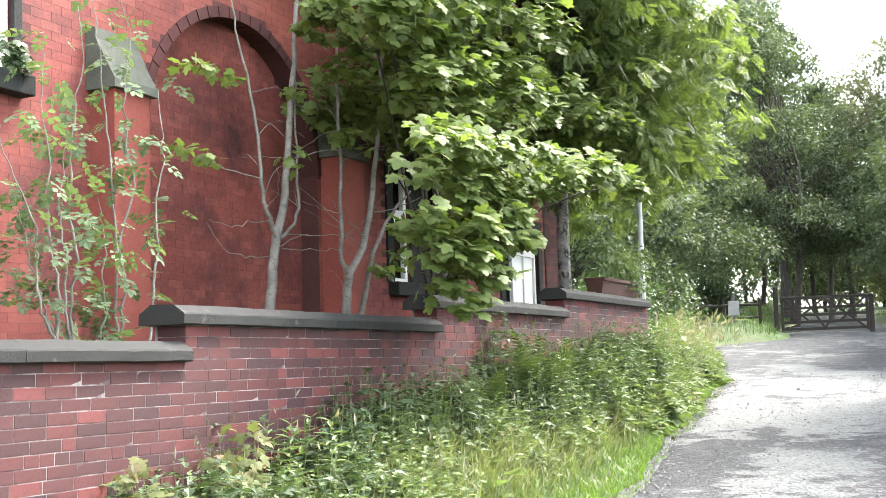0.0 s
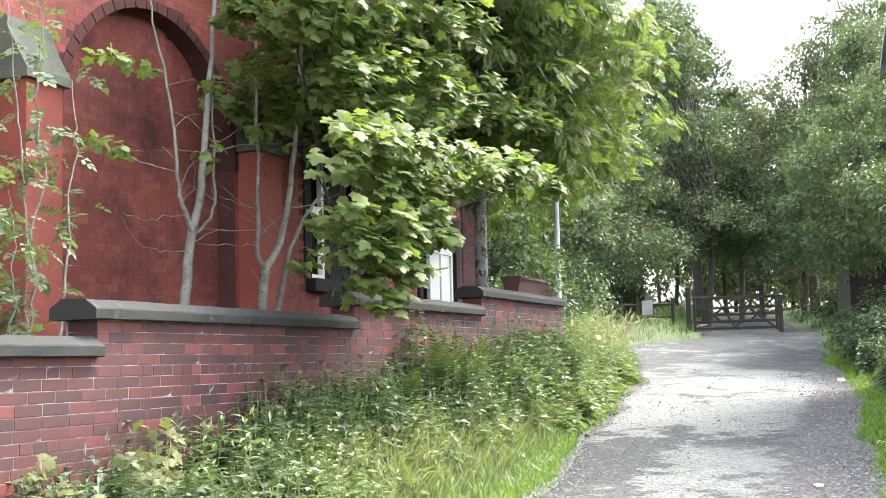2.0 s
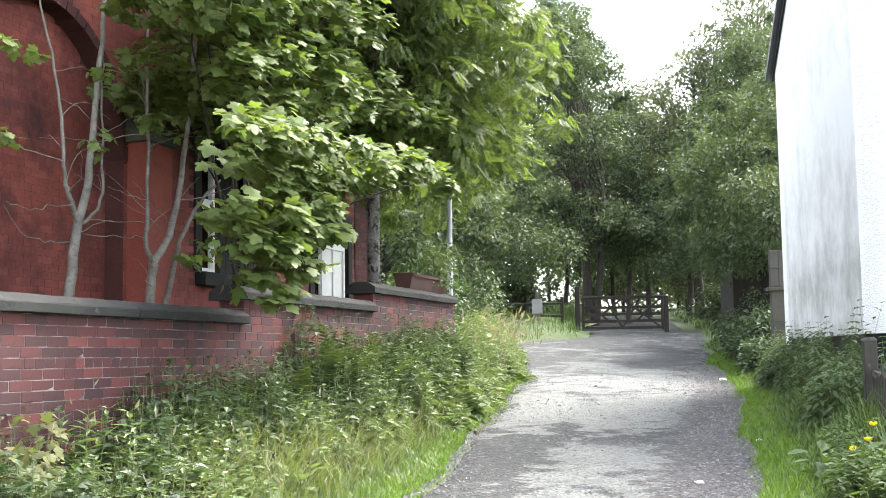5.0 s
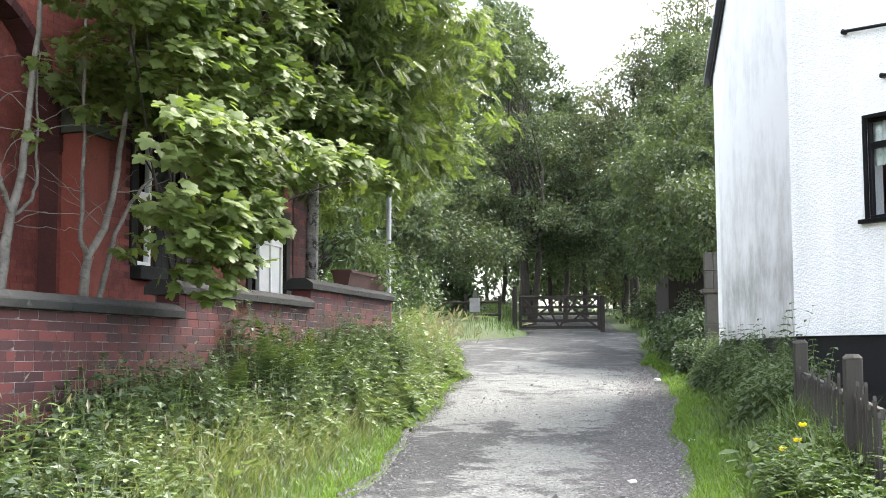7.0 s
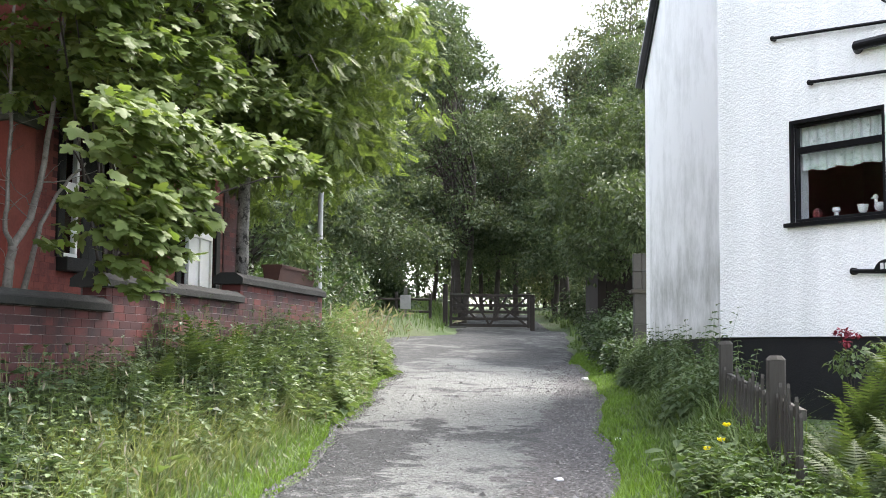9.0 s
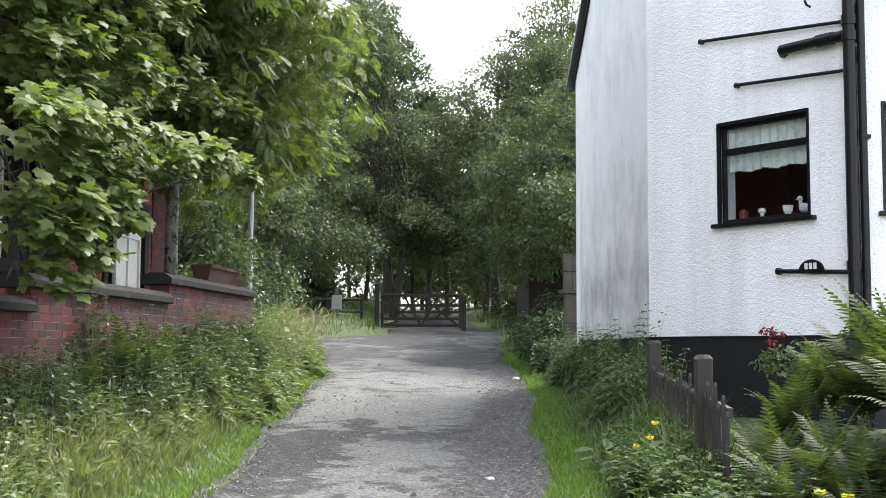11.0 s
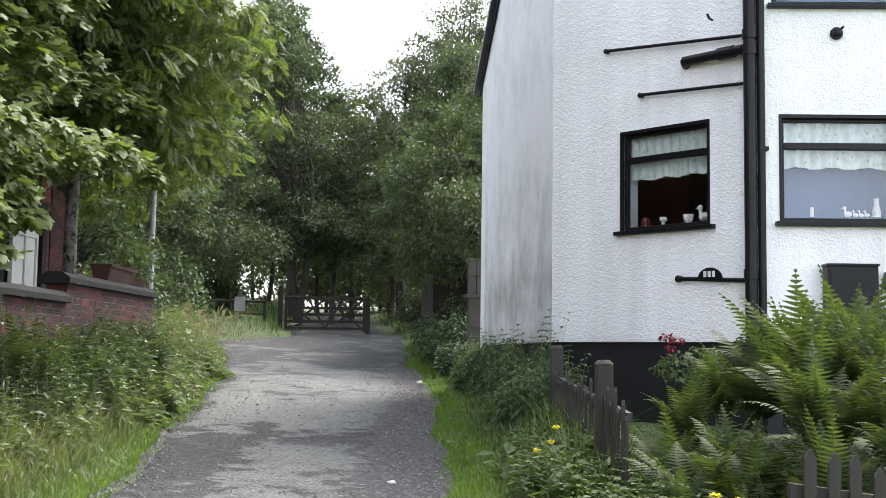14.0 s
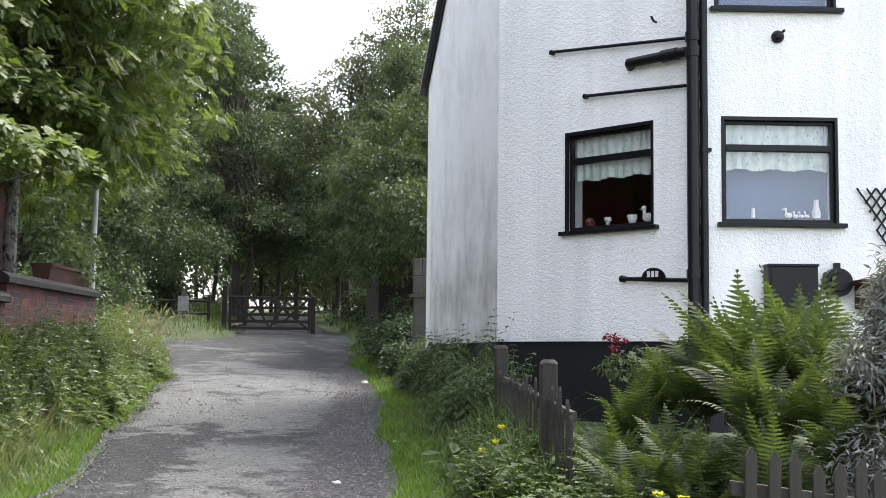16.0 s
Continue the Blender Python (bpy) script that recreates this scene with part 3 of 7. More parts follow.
def garden_wall():
    wall = empty("brick_garden_wall", WALL_AT)
    tagged(wall, "weathered dark red brick garden wall stepping uphill with stone coping", "wall", kind="structure")
    for x0, x1, top in SECTIONS:
        zb = 0.059 * (6.03 + 0.988 * x0) - 0.5
        bm = bmesh.new()
        box(bm, x0, x1, 0.0022, 0.24, zb, top)
        part("wall_core", bm, M["mortar"], wall)
        n = max(1, round((x1 - x0) / 1.45))
        cuts = [x0 - (0.10 if x0 > 0 else 0) + (x1 + 0.0 - x0 + (0.10 if x0 > 0 else 0)) * i / n for i in range(n + 1)]
        for a, b in zip(cuts, cuts[1:]):
            coping_stone(wall, a, b, top)
    return wall


def wall_bricks(wall):
    """Stretchers with scattered headers; the stretch by the lane's mouth as single bricks, the rest joined."""
    H = 0.0655
    stretch = [brick_mesh(0.228) for _ in range(5)]
    head = [brick_mesh(0.107) for _ in range(3)]
    for me in stretch + head:
        me.materials.append(M["brick"])
    vs, fs, b, singles = [], [], 0, 0
    faces = np.array([(0, 1, 5, 4), (1, 2, 6, 5), (2, 3, 7, 6), (3, 0, 4, 7), (4, 5, 9, 8), (5, 6, 10, 9), (6, 7, 11, 10), (7, 4, 8, 11), (8, 9, 10, 11)])
    e = 0.0018
    for course in range(36):
        z = 2.3545 - COURSE * (course + 1)
        start = min(x0 for x0, x1, top in SECTIONS if top > z + 0.05)
        x = start + 0.003 - (0.11 if course % 2 and start < 0 else 0)
        if course % 2 and start > 0:
            x = start + 0.003
        first = True
        while x < 10.94:
            w = 0.107 if (first and course % 2) or course % 6 == 4 and random.random() < 0.7 or random.random() < 0.03 else 0.228
            first = False
            w = min(w, 10.967 - x)
            if w > 0.03 and z > 0.059 * (6.03 + 0.988 * x) - 0.15:
                proud = random.uniform(-0.0018, 0.0012)
                if -0.75 < x < 3.1 and z > 0.95 and singles < 300 and (abs(w - 0.228) < 1e-6 or abs(w - 0.107) < 1e-6):
                    ob = new("brick", random.choice(stretch if w > 0.15 else head))
                    ob.parent = wall
                    ob.location = (x, proud, z)
                    ob.rotation_euler = (0, random.uniform(-0.006, 0.006), 0)
                    singles += 1
                else:
                    vs.append(np.array([(0, .1, 0), (w, .1, 0), (w, .1, H), (0, .1, H), (0, e, 0), (w, e, 0), (w, e, H), (0, e, H), (e, 0, e), (w - e, 0, e), (w - e, 0, H - e), (e, 0, H - e)]) + (x, proud, z))
                    fs.append(faces + b)
                    b += 12
            x += w + 0.005
        # the end of each raised length
        if start > 0:
            vs.append(np.array([(.1, .002, 0), (.1, .22, 0), (.1, .22, H), (.1, .002, H), (e, .002, 0), (e, .22, 0), (e, .22, H), (e, .002, H), (0, .005, e), (0, .217, e), (0, .217, H - e), (0, .005, H - e)]) + (start - 0.004, 0, z))
            fs.append(faces[:, ::-1] + b)
            b += 12
    ob = raw("brick_facing", np.concatenate(vs), np.concatenate(fs), M["brick_far"], wall)
    tagged(ob, kind="stuff")


WALL = garden_wall()

# ---------------- the red building ----------------


def panel(bm, u0, u1, z0, z1, y0, y1, holes=()):
    """A wall slab in local x, z between y0 (front) and y1 with rectangular openings through it."""
    us = sorted({u0, u1, *[h[0] for h in holes], *[h[1] for h in holes]})
    zs = sorted({z0, z1, *[h[2] for h in holes], *[h[3] for h in holes]})

    def solid(i, j):
        if not (0 <= i < len(us) - 1 and 0 <= j < len(zs) - 1):
            return False
        cu, cz = (us[i] + us[i + 1]) / 2, (zs[j] + zs[j + 1]) / 2
        return not any(h[0] < cu < h[1] and h[2] < cz < h[3] for h in holes)
    vert = {}

    def v(i, j, y):
        key = (i, j, y)
        if key not in vert:
            vert[key] = bm.verts.new((us[i], y, zs[j]))
        return vert[key]
    for i in range(len(us) - 1):
        for j in range(len(zs) - 1):
            if not solid(i, j):
                continue
            bm.faces.new((v(i, j, y0), v(i + 1, j, y0), v(i + 1, j + 1, y0), v(i, j + 1, y0)))
            bm.faces.new((v(i, j, y1), v(i, j + 1, y1), v(i + 1, j + 1, y1), v(i + 1, j, y1)))
            for di, dj, a, c in ((-1, 0, (i, j), (i, j + 1)), (1, 0, (i + 1, j), (i + 1, j + 1)), (0, -1, (i, j), (i + 1, j)), (0, 1, (i, j + 1), (i + 1, j + 1))):
                if not solid(i + di, j + dj):
                    bm.faces.new((v(*a, y0), v(*c, y0), v(*c, y1), v(*a, y1)))
    bmesh.ops.recalc_face_normals(bm, faces=bm.faces)
    return bm


def brick_skin(parent, name, u0, u1, z0, z1, y, keep, material, stops=()):
    """Brick facing joined into one mesh; keep(u, z) says where bricks are laid, stops are edges where bricks are cut."""
    vs, fs, b = [], [], 0
    z, course = z0, 0
    while z < z1:
        u = u0 - (0.1125 if course % 2 else 0)
        while u < u1:
            w = 0.221
            ends = [max(u, u0), *[q for q in stops if u < q < u + w], min(u + w, u1)]
            for a, c in zip(ends, ends[1:]):
                if c - a > 0.012 and keep((a + c) / 2, z + 0.03):
                    pr = y + random.uniform(-0.0003, 0.0003)
                    e = 0.0015
                    vs.append(np.array([(a, pr + .0014, z), (c, pr + .0014, z), (c, pr + .0014, z + .073), (a, pr + .0014, z + .073), (a + e, pr, z + e), (c - e, pr, z + e), (c - e, pr, z + .073 - e), (a + e, pr, z + .073 - e)]))
                    fs.append(np.array([(0, 1, 5, 4), (1, 2, 6, 5), (2, 3, 7, 6), (3, 0, 4, 7), (4, 5, 6, 7)]) + b)
                    b += 8
            u += 0.225
        z += 0.075
        course += 1
    ob = raw(name, np.concatenate(vs), np.concatenate(fs), material, parent)
    tagged(ob, kind="stuff")
    return ob


NICHE = (3.02, 5.86, 3.72, 1.42)       # u0, u1, springing height, half width
RISE = 1.38


def in_niche(u, z, grow=0.0):
    mid = (NICHE[0] + NICHE[1]) / 2
    if not NICHE[0] - grow < u < NICHE[1] + grow:
        return False
    return z < NICHE[2] or ((u - mid) / (NICHE[3] + grow)) ** 2 + ((z - NICHE[2]) / (RISE + grow)) ** 2 < 1


WIN1 = (7.54, 7.98, 2.66, 4.45)
WIN1B = (8.50, 8.94, 2.66, 4.45)
WIN2 = (10.95, 12.30, 2.15, 3.60)
WIN0 = (-0.4, 1.45, 3.93, 5.3)
FRONT = 2.10                            # building front, metres behind the garden wall's face


def window(parent, u0, u1, z0, z1, y, lights, transom, frame_mat, depth=0.07, bar=0.06, name="window", pane_mat=None, blank=()):
    """A window in local x, z: outer frame, mullions, one transom, a pane in each light."""
    w = empty(name)
    w.parent = parent
    bm = bmesh.new()
    box(bm, u0, u1, y, y + depth, z1 - bar, z1, 0.006)
    box(bm, u0, u1, y, y + depth, z0, z0 + bar, 0.006)
    for a in (u0, u1 - bar):
        box(bm, a, a + bar, y, y + depth, z0 + bar, z1 - bar, 0.006)
    for i in range(1, lights):
        c = u0 + (u1 - u0) * i / lights
        box(bm, c - bar / 2, c + bar / 2, y + 0.004, y + depth, z0 + bar, z1 - bar, 0.005)
    if transom:
        box(bm, u0 + bar, u1 - bar, y - 0.012, y + depth, transom - bar * 0.85, transom + bar * 0.85, 0.005)
    part("window_frame", bm, frame_mat, w)
    rows = [(z0 + bar, transom - bar * 0.6), (transom + bar * 0.6, z1 - bar)] if transom else [(z0 + bar, z1 - bar)]
    for i in range(lights):
        a, b = u0 + (u1 - u0) * i / lights + bar / 2, u0 + (u1 - u0) * (i + 1) / lights - bar / 2
        for c, d in rows:
            bm = bmesh.new()
            box(bm, a, b, y + depth * 0.5, y + depth * 0.5 + 0.006, c, d)
            p = part("pane", bm, M["white_frame"] if i in blank else M["glass"], w)
            p.visible_shadow = False
    return w


def red_building():
    b = empty("red_brick_building", WALL_AT)
    tagged(b, "large old red painted brick building with arched recess and stone details", "building")
    z0 = 0.0
    # the front, with the niche as an opening backed by a recessed panel
    bm = bmesh.new()
    n0, n1, zs, rad = NICHE
    panel(bm, -7, 13.4, z0, zs + 0.001, FRONT, FRONT + 0.35, [(n0, n1, z0, zs + 0.001), (*WIN1[:3], zs + 0.001), (*WIN1B[:3], zs + 0.001), WIN2])
    part("wall", bm, M["red_joint"], b)
    bm = bmesh.new()
    # upper front, cut by the arch
    mid = (n0 + n1) / 2
    arc = [(mid - rad * math.cos(math.pi * i / 20), zs + math.sin(math.pi * i / 20) * RISE) for i in range(21)]
    top = 8.6
    for y, flip in ((FRONT, False), (FRONT + 0.35, True)):
        cols = [(u, z) for u, z in arc]
        for (a, za), (c, zc) in zip(cols, cols[1:]):
            f = [bm.verts.new((a, y, za)), bm.verts.new((c, y, zc)), bm.verts.new((c, y, top)), bm.verts.new((a, y, top))]
            bm.faces.new(f[::-1] if flip else f)
    for (a, za), (c, zc) in zip(arc, arc[1:]):
        bm.faces.new([bm.verts.new((a, FRONT, za)), bm.verts.new((a, FRONT + 0.35, za)), bm.verts.new((c, FRONT + 0.35, zc)), bm.verts.new((c, FRONT, zc))])
    part("arch_spandrel", bm, M["red_joint"], b)
    bm = bmesh.new()
    panel(bm, -7, n0, zs + 0.001, top, FRONT, FRONT + 0.35, [WIN0])
    panel(bm, n1, 13.4, zs + 0.001, top, FRONT, FRONT + 0.35, [(*WIN1[:2], zs + 0.001, WIN1[3]), (*WIN1B[:2], zs + 0.001, WIN1B[3])])
    part("upper_wall", bm, M["red_joint"], b)
    bm = bmesh.new()
    box(bm, n0 - 0.1, n1 + 0.1, FRONT + 0.22, FRONT + 0.34, z0, zs + RISE + 0.1)
    part("recess_back", bm, M["red_joint"], b)
    # arch ring of dark voussoirs
    vous = 26
    for i in range(vous):
        a0, a1 = math.pi * i / vous + 0.006, math.pi * (i + 1) / vous - 0.006
        bm = bmesh.new()
        ring = []
        for y in (FRONT - 0.015, FRONT + 0.2):
            ring.append([bm.verts.new((mid - (rad + g) * math.cos(a), y, zs + (RISE + g) * math.sin(a))) for a, g in ((a0, -0.01), (a1, -0.01), (a1, 0.095), (a0, 0.095))])
        bm.faces.new(ring[0])
        bm.faces.new(ring[1][::-1])
        for k in range(4):
            bm.faces.new((ring[0][k], ring[1][k], ring[1][(k + 1) % 4], ring[0][(k + 1) % 4]))
        bmesh.ops.recalc_face_normals(bm, faces=bm.faces)
        part("arch_brick", bm, M["red_dark"], b)
    # buttresses with sloping stone caps
    for u0, u1, zt in ((2.31, 2.75, 3.97), (5.92, 6.42, 3.93)):
        bm = bmesh.new()
        box(bm, u0, u1, FRONT - 0.26, FRONT - 0.002, z0, zt, 0.004)
        bt = part("buttress", bm, M["red_brick_solid"], b)
        bm = bmesh.new()
        prof = [(FRONT - 0.31, zt), (FRONT - 0.31, zt + 0.07), (FRONT - 0.22, zt + 0.22), (FRONT - 0.12, zt + 0.42), (FRONT - 0.10, zt + 0.52), (FRONT - 0.003, zt + 0.56), (FRONT - 0.003, zt)]
        prism(bm, prof, u0 - 0.05, u1 + 0.05, 0.003)
        part("buttress_cap", bm, M["stone_green"], b, "green-stained sloping stone cap")
    # openings
    for hole, lights, tr, blank in ((WIN0, 3, 4.8, (0, 1, 2)), (WIN1, 1, 3.50, ()), (WIN1B, 1, 3.50, ()), (WIN2, 3, 3.32, (1, 2))):
        u0, u1, a, c = hole
        w = window(b, u0 + 0.004, u1 - 0.004, a + 0.004, c - 0.004, FRONT + 0.03, lights, tr, M["white_frame"], blank=blank)
        bm = bmesh.new()
        box(bm, u0 - 0.12, u1 + 0.12, FRONT - 0.14, FRONT + 0.026, a - 0.16, a, 0.012)
        part("window_sill", bm, M["coping"], w, "dark weathered stone sill")
        bm = bmesh.new()
        sw = 0.09 if hole is WIN0 else 0.16
        for q0, q1 in ((u0 - sw, u0), (u1, u1 + sw)):
            box(bm, q0, q1, FRONT - 0.03, FRONT + 0.1, a, c, 0.008)
        box(bm, u0 - sw, u1 + sw, FRONT - 0.03, FRONT + 0.1, c, c + 0.22, 0.008)
        part("stone_surround", bm, M["coping"], w)
        # near-black board: the unlit room's shade put into its colour
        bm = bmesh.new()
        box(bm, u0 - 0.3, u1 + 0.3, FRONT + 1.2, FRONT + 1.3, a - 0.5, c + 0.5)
        part("room_back", bm, M["room_shade"], w)
    bm = bmesh.new()
    box(bm, WIN1[1] + 0.162, WIN1B[0] - 0.162, FRONT - 0.028, FRONT - 0.002, WIN1[2], WIN1[3] + 0.22, 0.006)
    part("stone_pier", bm, M["coping"], b)
    bm = bmesh.new()
    box(bm, 12.62, 13.4, FRONT - 0.012, FRONT - 0.003, 1.5, 7.4)
    part("end_pier", bm, M["mortar"], b)
    # the other walls and the roof
    bm = bmesh.new()
    box(bm, 13.05, 13.4, FRONT + 0.352, 9.0, z0, top)
    box(bm, -7, -6.65, FRONT + 0.352, 9.0, z0, top)
    box(bm, -7, 13.4, 9.0, 9.35, z0, top)
    part("side_wall", bm, M["red_joint"], b)
    bm = bmesh.new()
    prism(bm, [(FRONT - 0.35, top), (FRONT - 0.35, top + 0.12), (5.7, 11.8), (9.7, top + 0.12), (9.7, top), (5.7, 11.6)], -7.2, 13.6)
    part("roof", bm, M["slate"], b)
    bm = bmesh.new()
    cyl(bm, (13.48, FRONT - 0.06, 0.8), (13.48, FRONT - 0.06, 8.6), 0.05)
    for z in (2.2, 4.0, 5.8):
        cyl(bm, (13.48, FRONT - 0.06, z), (13.48, FRONT - 0.06, z + 0.06), 0.062)
    part("downpipe", bm, M["black_paint"], b)
    return b


M["red_dark"] = surface("dark_red_arch_brick", (0.030, 0.010, 0.010), (0.085, 0.024, 0.021), 0.85, 2, 40, 0.5, 0.004)
M["red_brick_solid"] = surface("red_painted_masonry", (0.13, 0.028, 0.021), (0.27, 0.070, 0.048), 0.8, 0.9, 30, 0.4, 0.004, stain=(0.09, 0.022, 0.02), stain_at=(0.55, 0.75))
M["stone_green"] = surface("green_stained_sandstone", (0.035, 0.04, 0.03), (0.10, 0.104, 0.08), 0.9, 3, 40, 0.6, 0.006, stain=(0.2, 0.2, 0.18), stain_at=(0.64, 0.78))
M["room_shade"] = surface("unlit_room_black", (0.01, 0.01, 0.012), (0.03, 0.03, 0.034), 0.9, 1, 10, 0.0)
RED = red_building()

# ---------------- the white cottage ----------------
K, AB, AF = Vector((4.57, 12.36)), Vector((2.82, 14.64)), Vector((2.55, 19.17))
CD = Vector((1.0, -0.13)).normalized()
PLINTH = 2.20
HOUSE_Z = -0.385                        # heights of the house are over this level


def face_at(p, q):
    """Pose of a wall face: local x from p to q, local y into the house."""
    d = q - p
    return pose(p.x, p.y, HOUSE_Z, 0, 0, math.degrees(math.atan2(d.y, d.x)))


def cottage():
    h = empty("white_cottage", pose(3.5, 15.0, 1.2))
    tagged(h, "white roughcast rendered cottage with black plinth and black trim", "house")
    inv = h.matrix_world.inverted()

    def side(name, m):
        e = new(name)
        e.parent = h
        e.matrix_parent_inverse = inv
        e.matrix_basis = m
        return e
    cend = K + CD * 6.5
    back = Vector((10.5, 19.6))
    # local x of each face runs from the camera's left to right, local y into the house
    faces = {
        "gable": (AF, AB, 8.6, M["render_stained"], []),
        "corner": (AB, K, 7.3, M["render_white"], [(1.07, 2.26, 3.47, 4.60)]),
        "front": (K, cend, 7.3, M["render_white"], [(0.245, 1.455, 3.46, 4.57), (0.18, 1.46, 5.79, 6.88), (3.6, 4.8, 3.44, 4.6)]),
    }
    made = {}
    for key, (p, q, top, mat, holes) in faces.items():
        m = face_at(p, q)
        L = (q - p).length
        bm = bmesh.new()
        if key == "gable":
            # far eave 6.42 m, rising at 39 degrees to the ridge
            zr = 8.55
            ur = (zr - 6.42) / math.tan(radians(39))
            prof = [(0, PLINTH), (L, PLINTH), (L, 7.3), (ur, zr), (0, 6.42)]
            f = [bm.verts.new((u, 0, z)) for u, z in prof]
            g = [bm.verts.new((u, 0.3, z)) for u, z in prof]
            bm.faces.new(f)
            bm.faces.new(g[::-1])
            for i in range(5):
                bm.faces.new((f[i], g[i], g[(i + 1) % 5], f[(i + 1) % 5]))
            bmesh.ops.recalc_face_normals(bm, faces=bm.faces)
        else:
            panel(bm, 0, L, PLINTH, top, 0, 0.3, holes)
        w = part("wall", bm, mat, h)
        w.matrix_parent_inverse = inv
        w.matrix_basis = m
        bm = bmesh.new()
        box(bm, 0.02, L - 0.02, 0.03, 0.3, 0.4, PLINTH - 0.004)
        pl = part("plinth", bm, M["black_plinth"], h, "black painted plinth")
        pl.matrix_parent_inverse = inv
        pl.matrix_basis = m
        made[key] = m
    # closing walls behind
    bm = bmesh.new()
    for p, q in ((cend, back), (back, AF)):
        d = (q - p).normalized()
        n = Vector((-d.y, d.x))
        quad = [p, q, q + n * 0.3, p + n * 0.3]
        a = [bm.verts.new((v.x, v.y, 0.5)) for v in quad]
        c = [bm.verts.new((v.x, v.y, 6.0)) for v in quad]
        bm.faces.new(a)
        bm.faces.new(c)
        for i in range(4):
            bm.faces.new((a[i], a[(i + 1) % 4], c[(i + 1) % 4], c[i]))
    bmesh.ops.recalc_face_normals(bm, faces=bm.faces)
    w = part("wall", bm, M["render_white"], h)
    w.matrix_parent_inverse = inv
    # inner floors and rooms
    bm = bmesh.new()
    for z in (1.92, 4.52):
        ring = [bm.verts.new((v.x, v.y, z)) for v in (K + Vector((0.1, 0.35)), cend + Vector((-0.3, 0.4)), back + Vector((-0.3, -0.3)), AF + Vector((0.35, -0.3)), AB + Vector((0.38, 0.2)))]
        bm.faces.new(ring)
    f = part("floor", bm, M["room_red"], h)
    f.matrix_parent_inverse = inv
    bm = bmesh.new()
    box(bm, 3.6, 10.2, 16.2, 16.35, 1.92, 6.0)
    box(bm, 5.02, 5.1, 12.9, 16.2, 1.92, 6.0)
    f = part("inner_wall", bm, M["room_red"], h)
    f.matrix_parent_inverse = inv
    # roof: two slopes parallel to the front, with a black verge board on the gable
    ridge_a = AF + (AB - AF) * ((8.55 - 6.42) / math.tan(radians(39)) / (AB - AF).length)
    bm = bmesh.new()

    def slab(pts, t=0.09):
        a = [bm.verts.new(p) for p in pts]
        c = [bm.verts.new((p[0], p[1], p[2] + t)) for p in pts]
        bm.faces.new(a[::-1])
        bm.faces.new(c)
        for i in range(len(a)):
            bm.faces.new((a[i], a[(i + 1) % len(a)], c[(i + 1) % len(a)], c[i]))
    rb = Vector((10.6, 16.0))
    slab([(AF.x - 0.12, AF.y + 0.25, 6.24 + HOUSE_Z), (ridge_a.x - 0.12, ridge_a.y, 8.57 + HOUSE_Z), (rb.x, rb.y, 8.57 + HOUSE_Z), (back.x + 0.2, back.y + 0.3, 6.24 + HOUSE_Z)])
    slab([(ridge_a.x - 0.12, ridge_a.y, 8.57 + HOUSE_Z), (AB.x - 0.15, AB.y - 0.15, 7.32 + HOUSE_Z), (K.x - 0.15, K.y - 0.2, 7.32 + HOUSE_Z), (cend.x + 0.2, cend.y - 0.2, 7.32 + HOUSE_Z), (rb.x, rb.y, 8.57 + HOUSE_Z)])
    bmesh.ops.recalc_face_normals(bm, faces=bm.faces)
    r = part("roof", bm, M["slate"], h)
    r.matrix_parent_inverse = inv
    bm = bmesh.new()
    mg = made["gable"]
    zr = 8.55
    ur = (zr - 6.42) / math.tan(radians(39))
    for (u0, z0), (u1, z1) in (((-0.12, 6.30), (ur, zr - 0.02)), ((ur, zr - 0.02), (4.54, 7.30))):
        f = [bm.verts.new(p) for p in ((u0, -0.035, z0 - 0.10), (u1, -0.035, z1 - 0.10), (u1, -0.035, z1 + 0.09), (u0, -0.035, z0 + 0.09))]
        g = [bm.verts.new((v.co.x, -0.006, v.co.z)) for v in f]
        bm.faces.new(f)
        bm.faces.new(g[::-1])
        for i in range(4):
            bm.faces.new((f[i], g[i], g[(i + 1) % 4], f[(i + 1) % 4]))
    bmesh.ops.recalc_face_normals(bm, faces=bm.faces)
    v = part("verge_board", bm, M["black_paint"], h)
    v.matrix_parent_inverse = inv
    v.matrix_basis = mg
    # windows
    for key, hole, tr, blind in (("corner", (1.07, 2.26, 3.47, 4.60), 4.29, False), ("front", (0.245, 1.455, 3.46, 4.57), 4.27, True),
                                 ("front", (0.18, 1.46, 5.79, 6.88), 6.53, True), ("front", (3.6, 4.8, 3.44, 4.6), 4.3, False)):
        u0, u1, a, c = hole
        w = window(h, u0 + 0.003, u1 - 0.003, a + 0.003, c - 0.003, 0.05, 1, tr, M["black_paint"], depth=0.06, bar=0.042)
        w.matrix_parent_inverse = inv
        w.matrix_basis = made[key]
        bm = bmesh.new()
        box(bm, u0 - 0.07, u1 + 0.09, -0.075, 0.05, a - 0.05, a - 0.003, 0.006)
        part("window_sill", bm, M["black_paint"], w)
        bm = bmesh.new()
        for q0, q1, b0, b1 in ((u0 - 0.02, u0 + 0.012, a, c), (u1 - 0.012, u1 + 0.02, a, c), (u0 - 0.02, u1 + 0.02, c - 0.012, c + 0.03)):
            box(bm, q0, q1, -0.012, 0.04, b0, b1, 0.004)
        part("black_surround", bm, M["black_paint"], w)
        # gathered valance, seen through both lights
        n = 120
        us = np.linspace(u0 + 0.04, u1 - 0.04, n)
        ys = 0.16 + 0.018 * np.sin(us * 55) + 0.008 * np.sin(us * 23)
        zt, zb = c - 0.03, a + (c - a) * 0.53 + 0.012 * np.sin(us * 17)
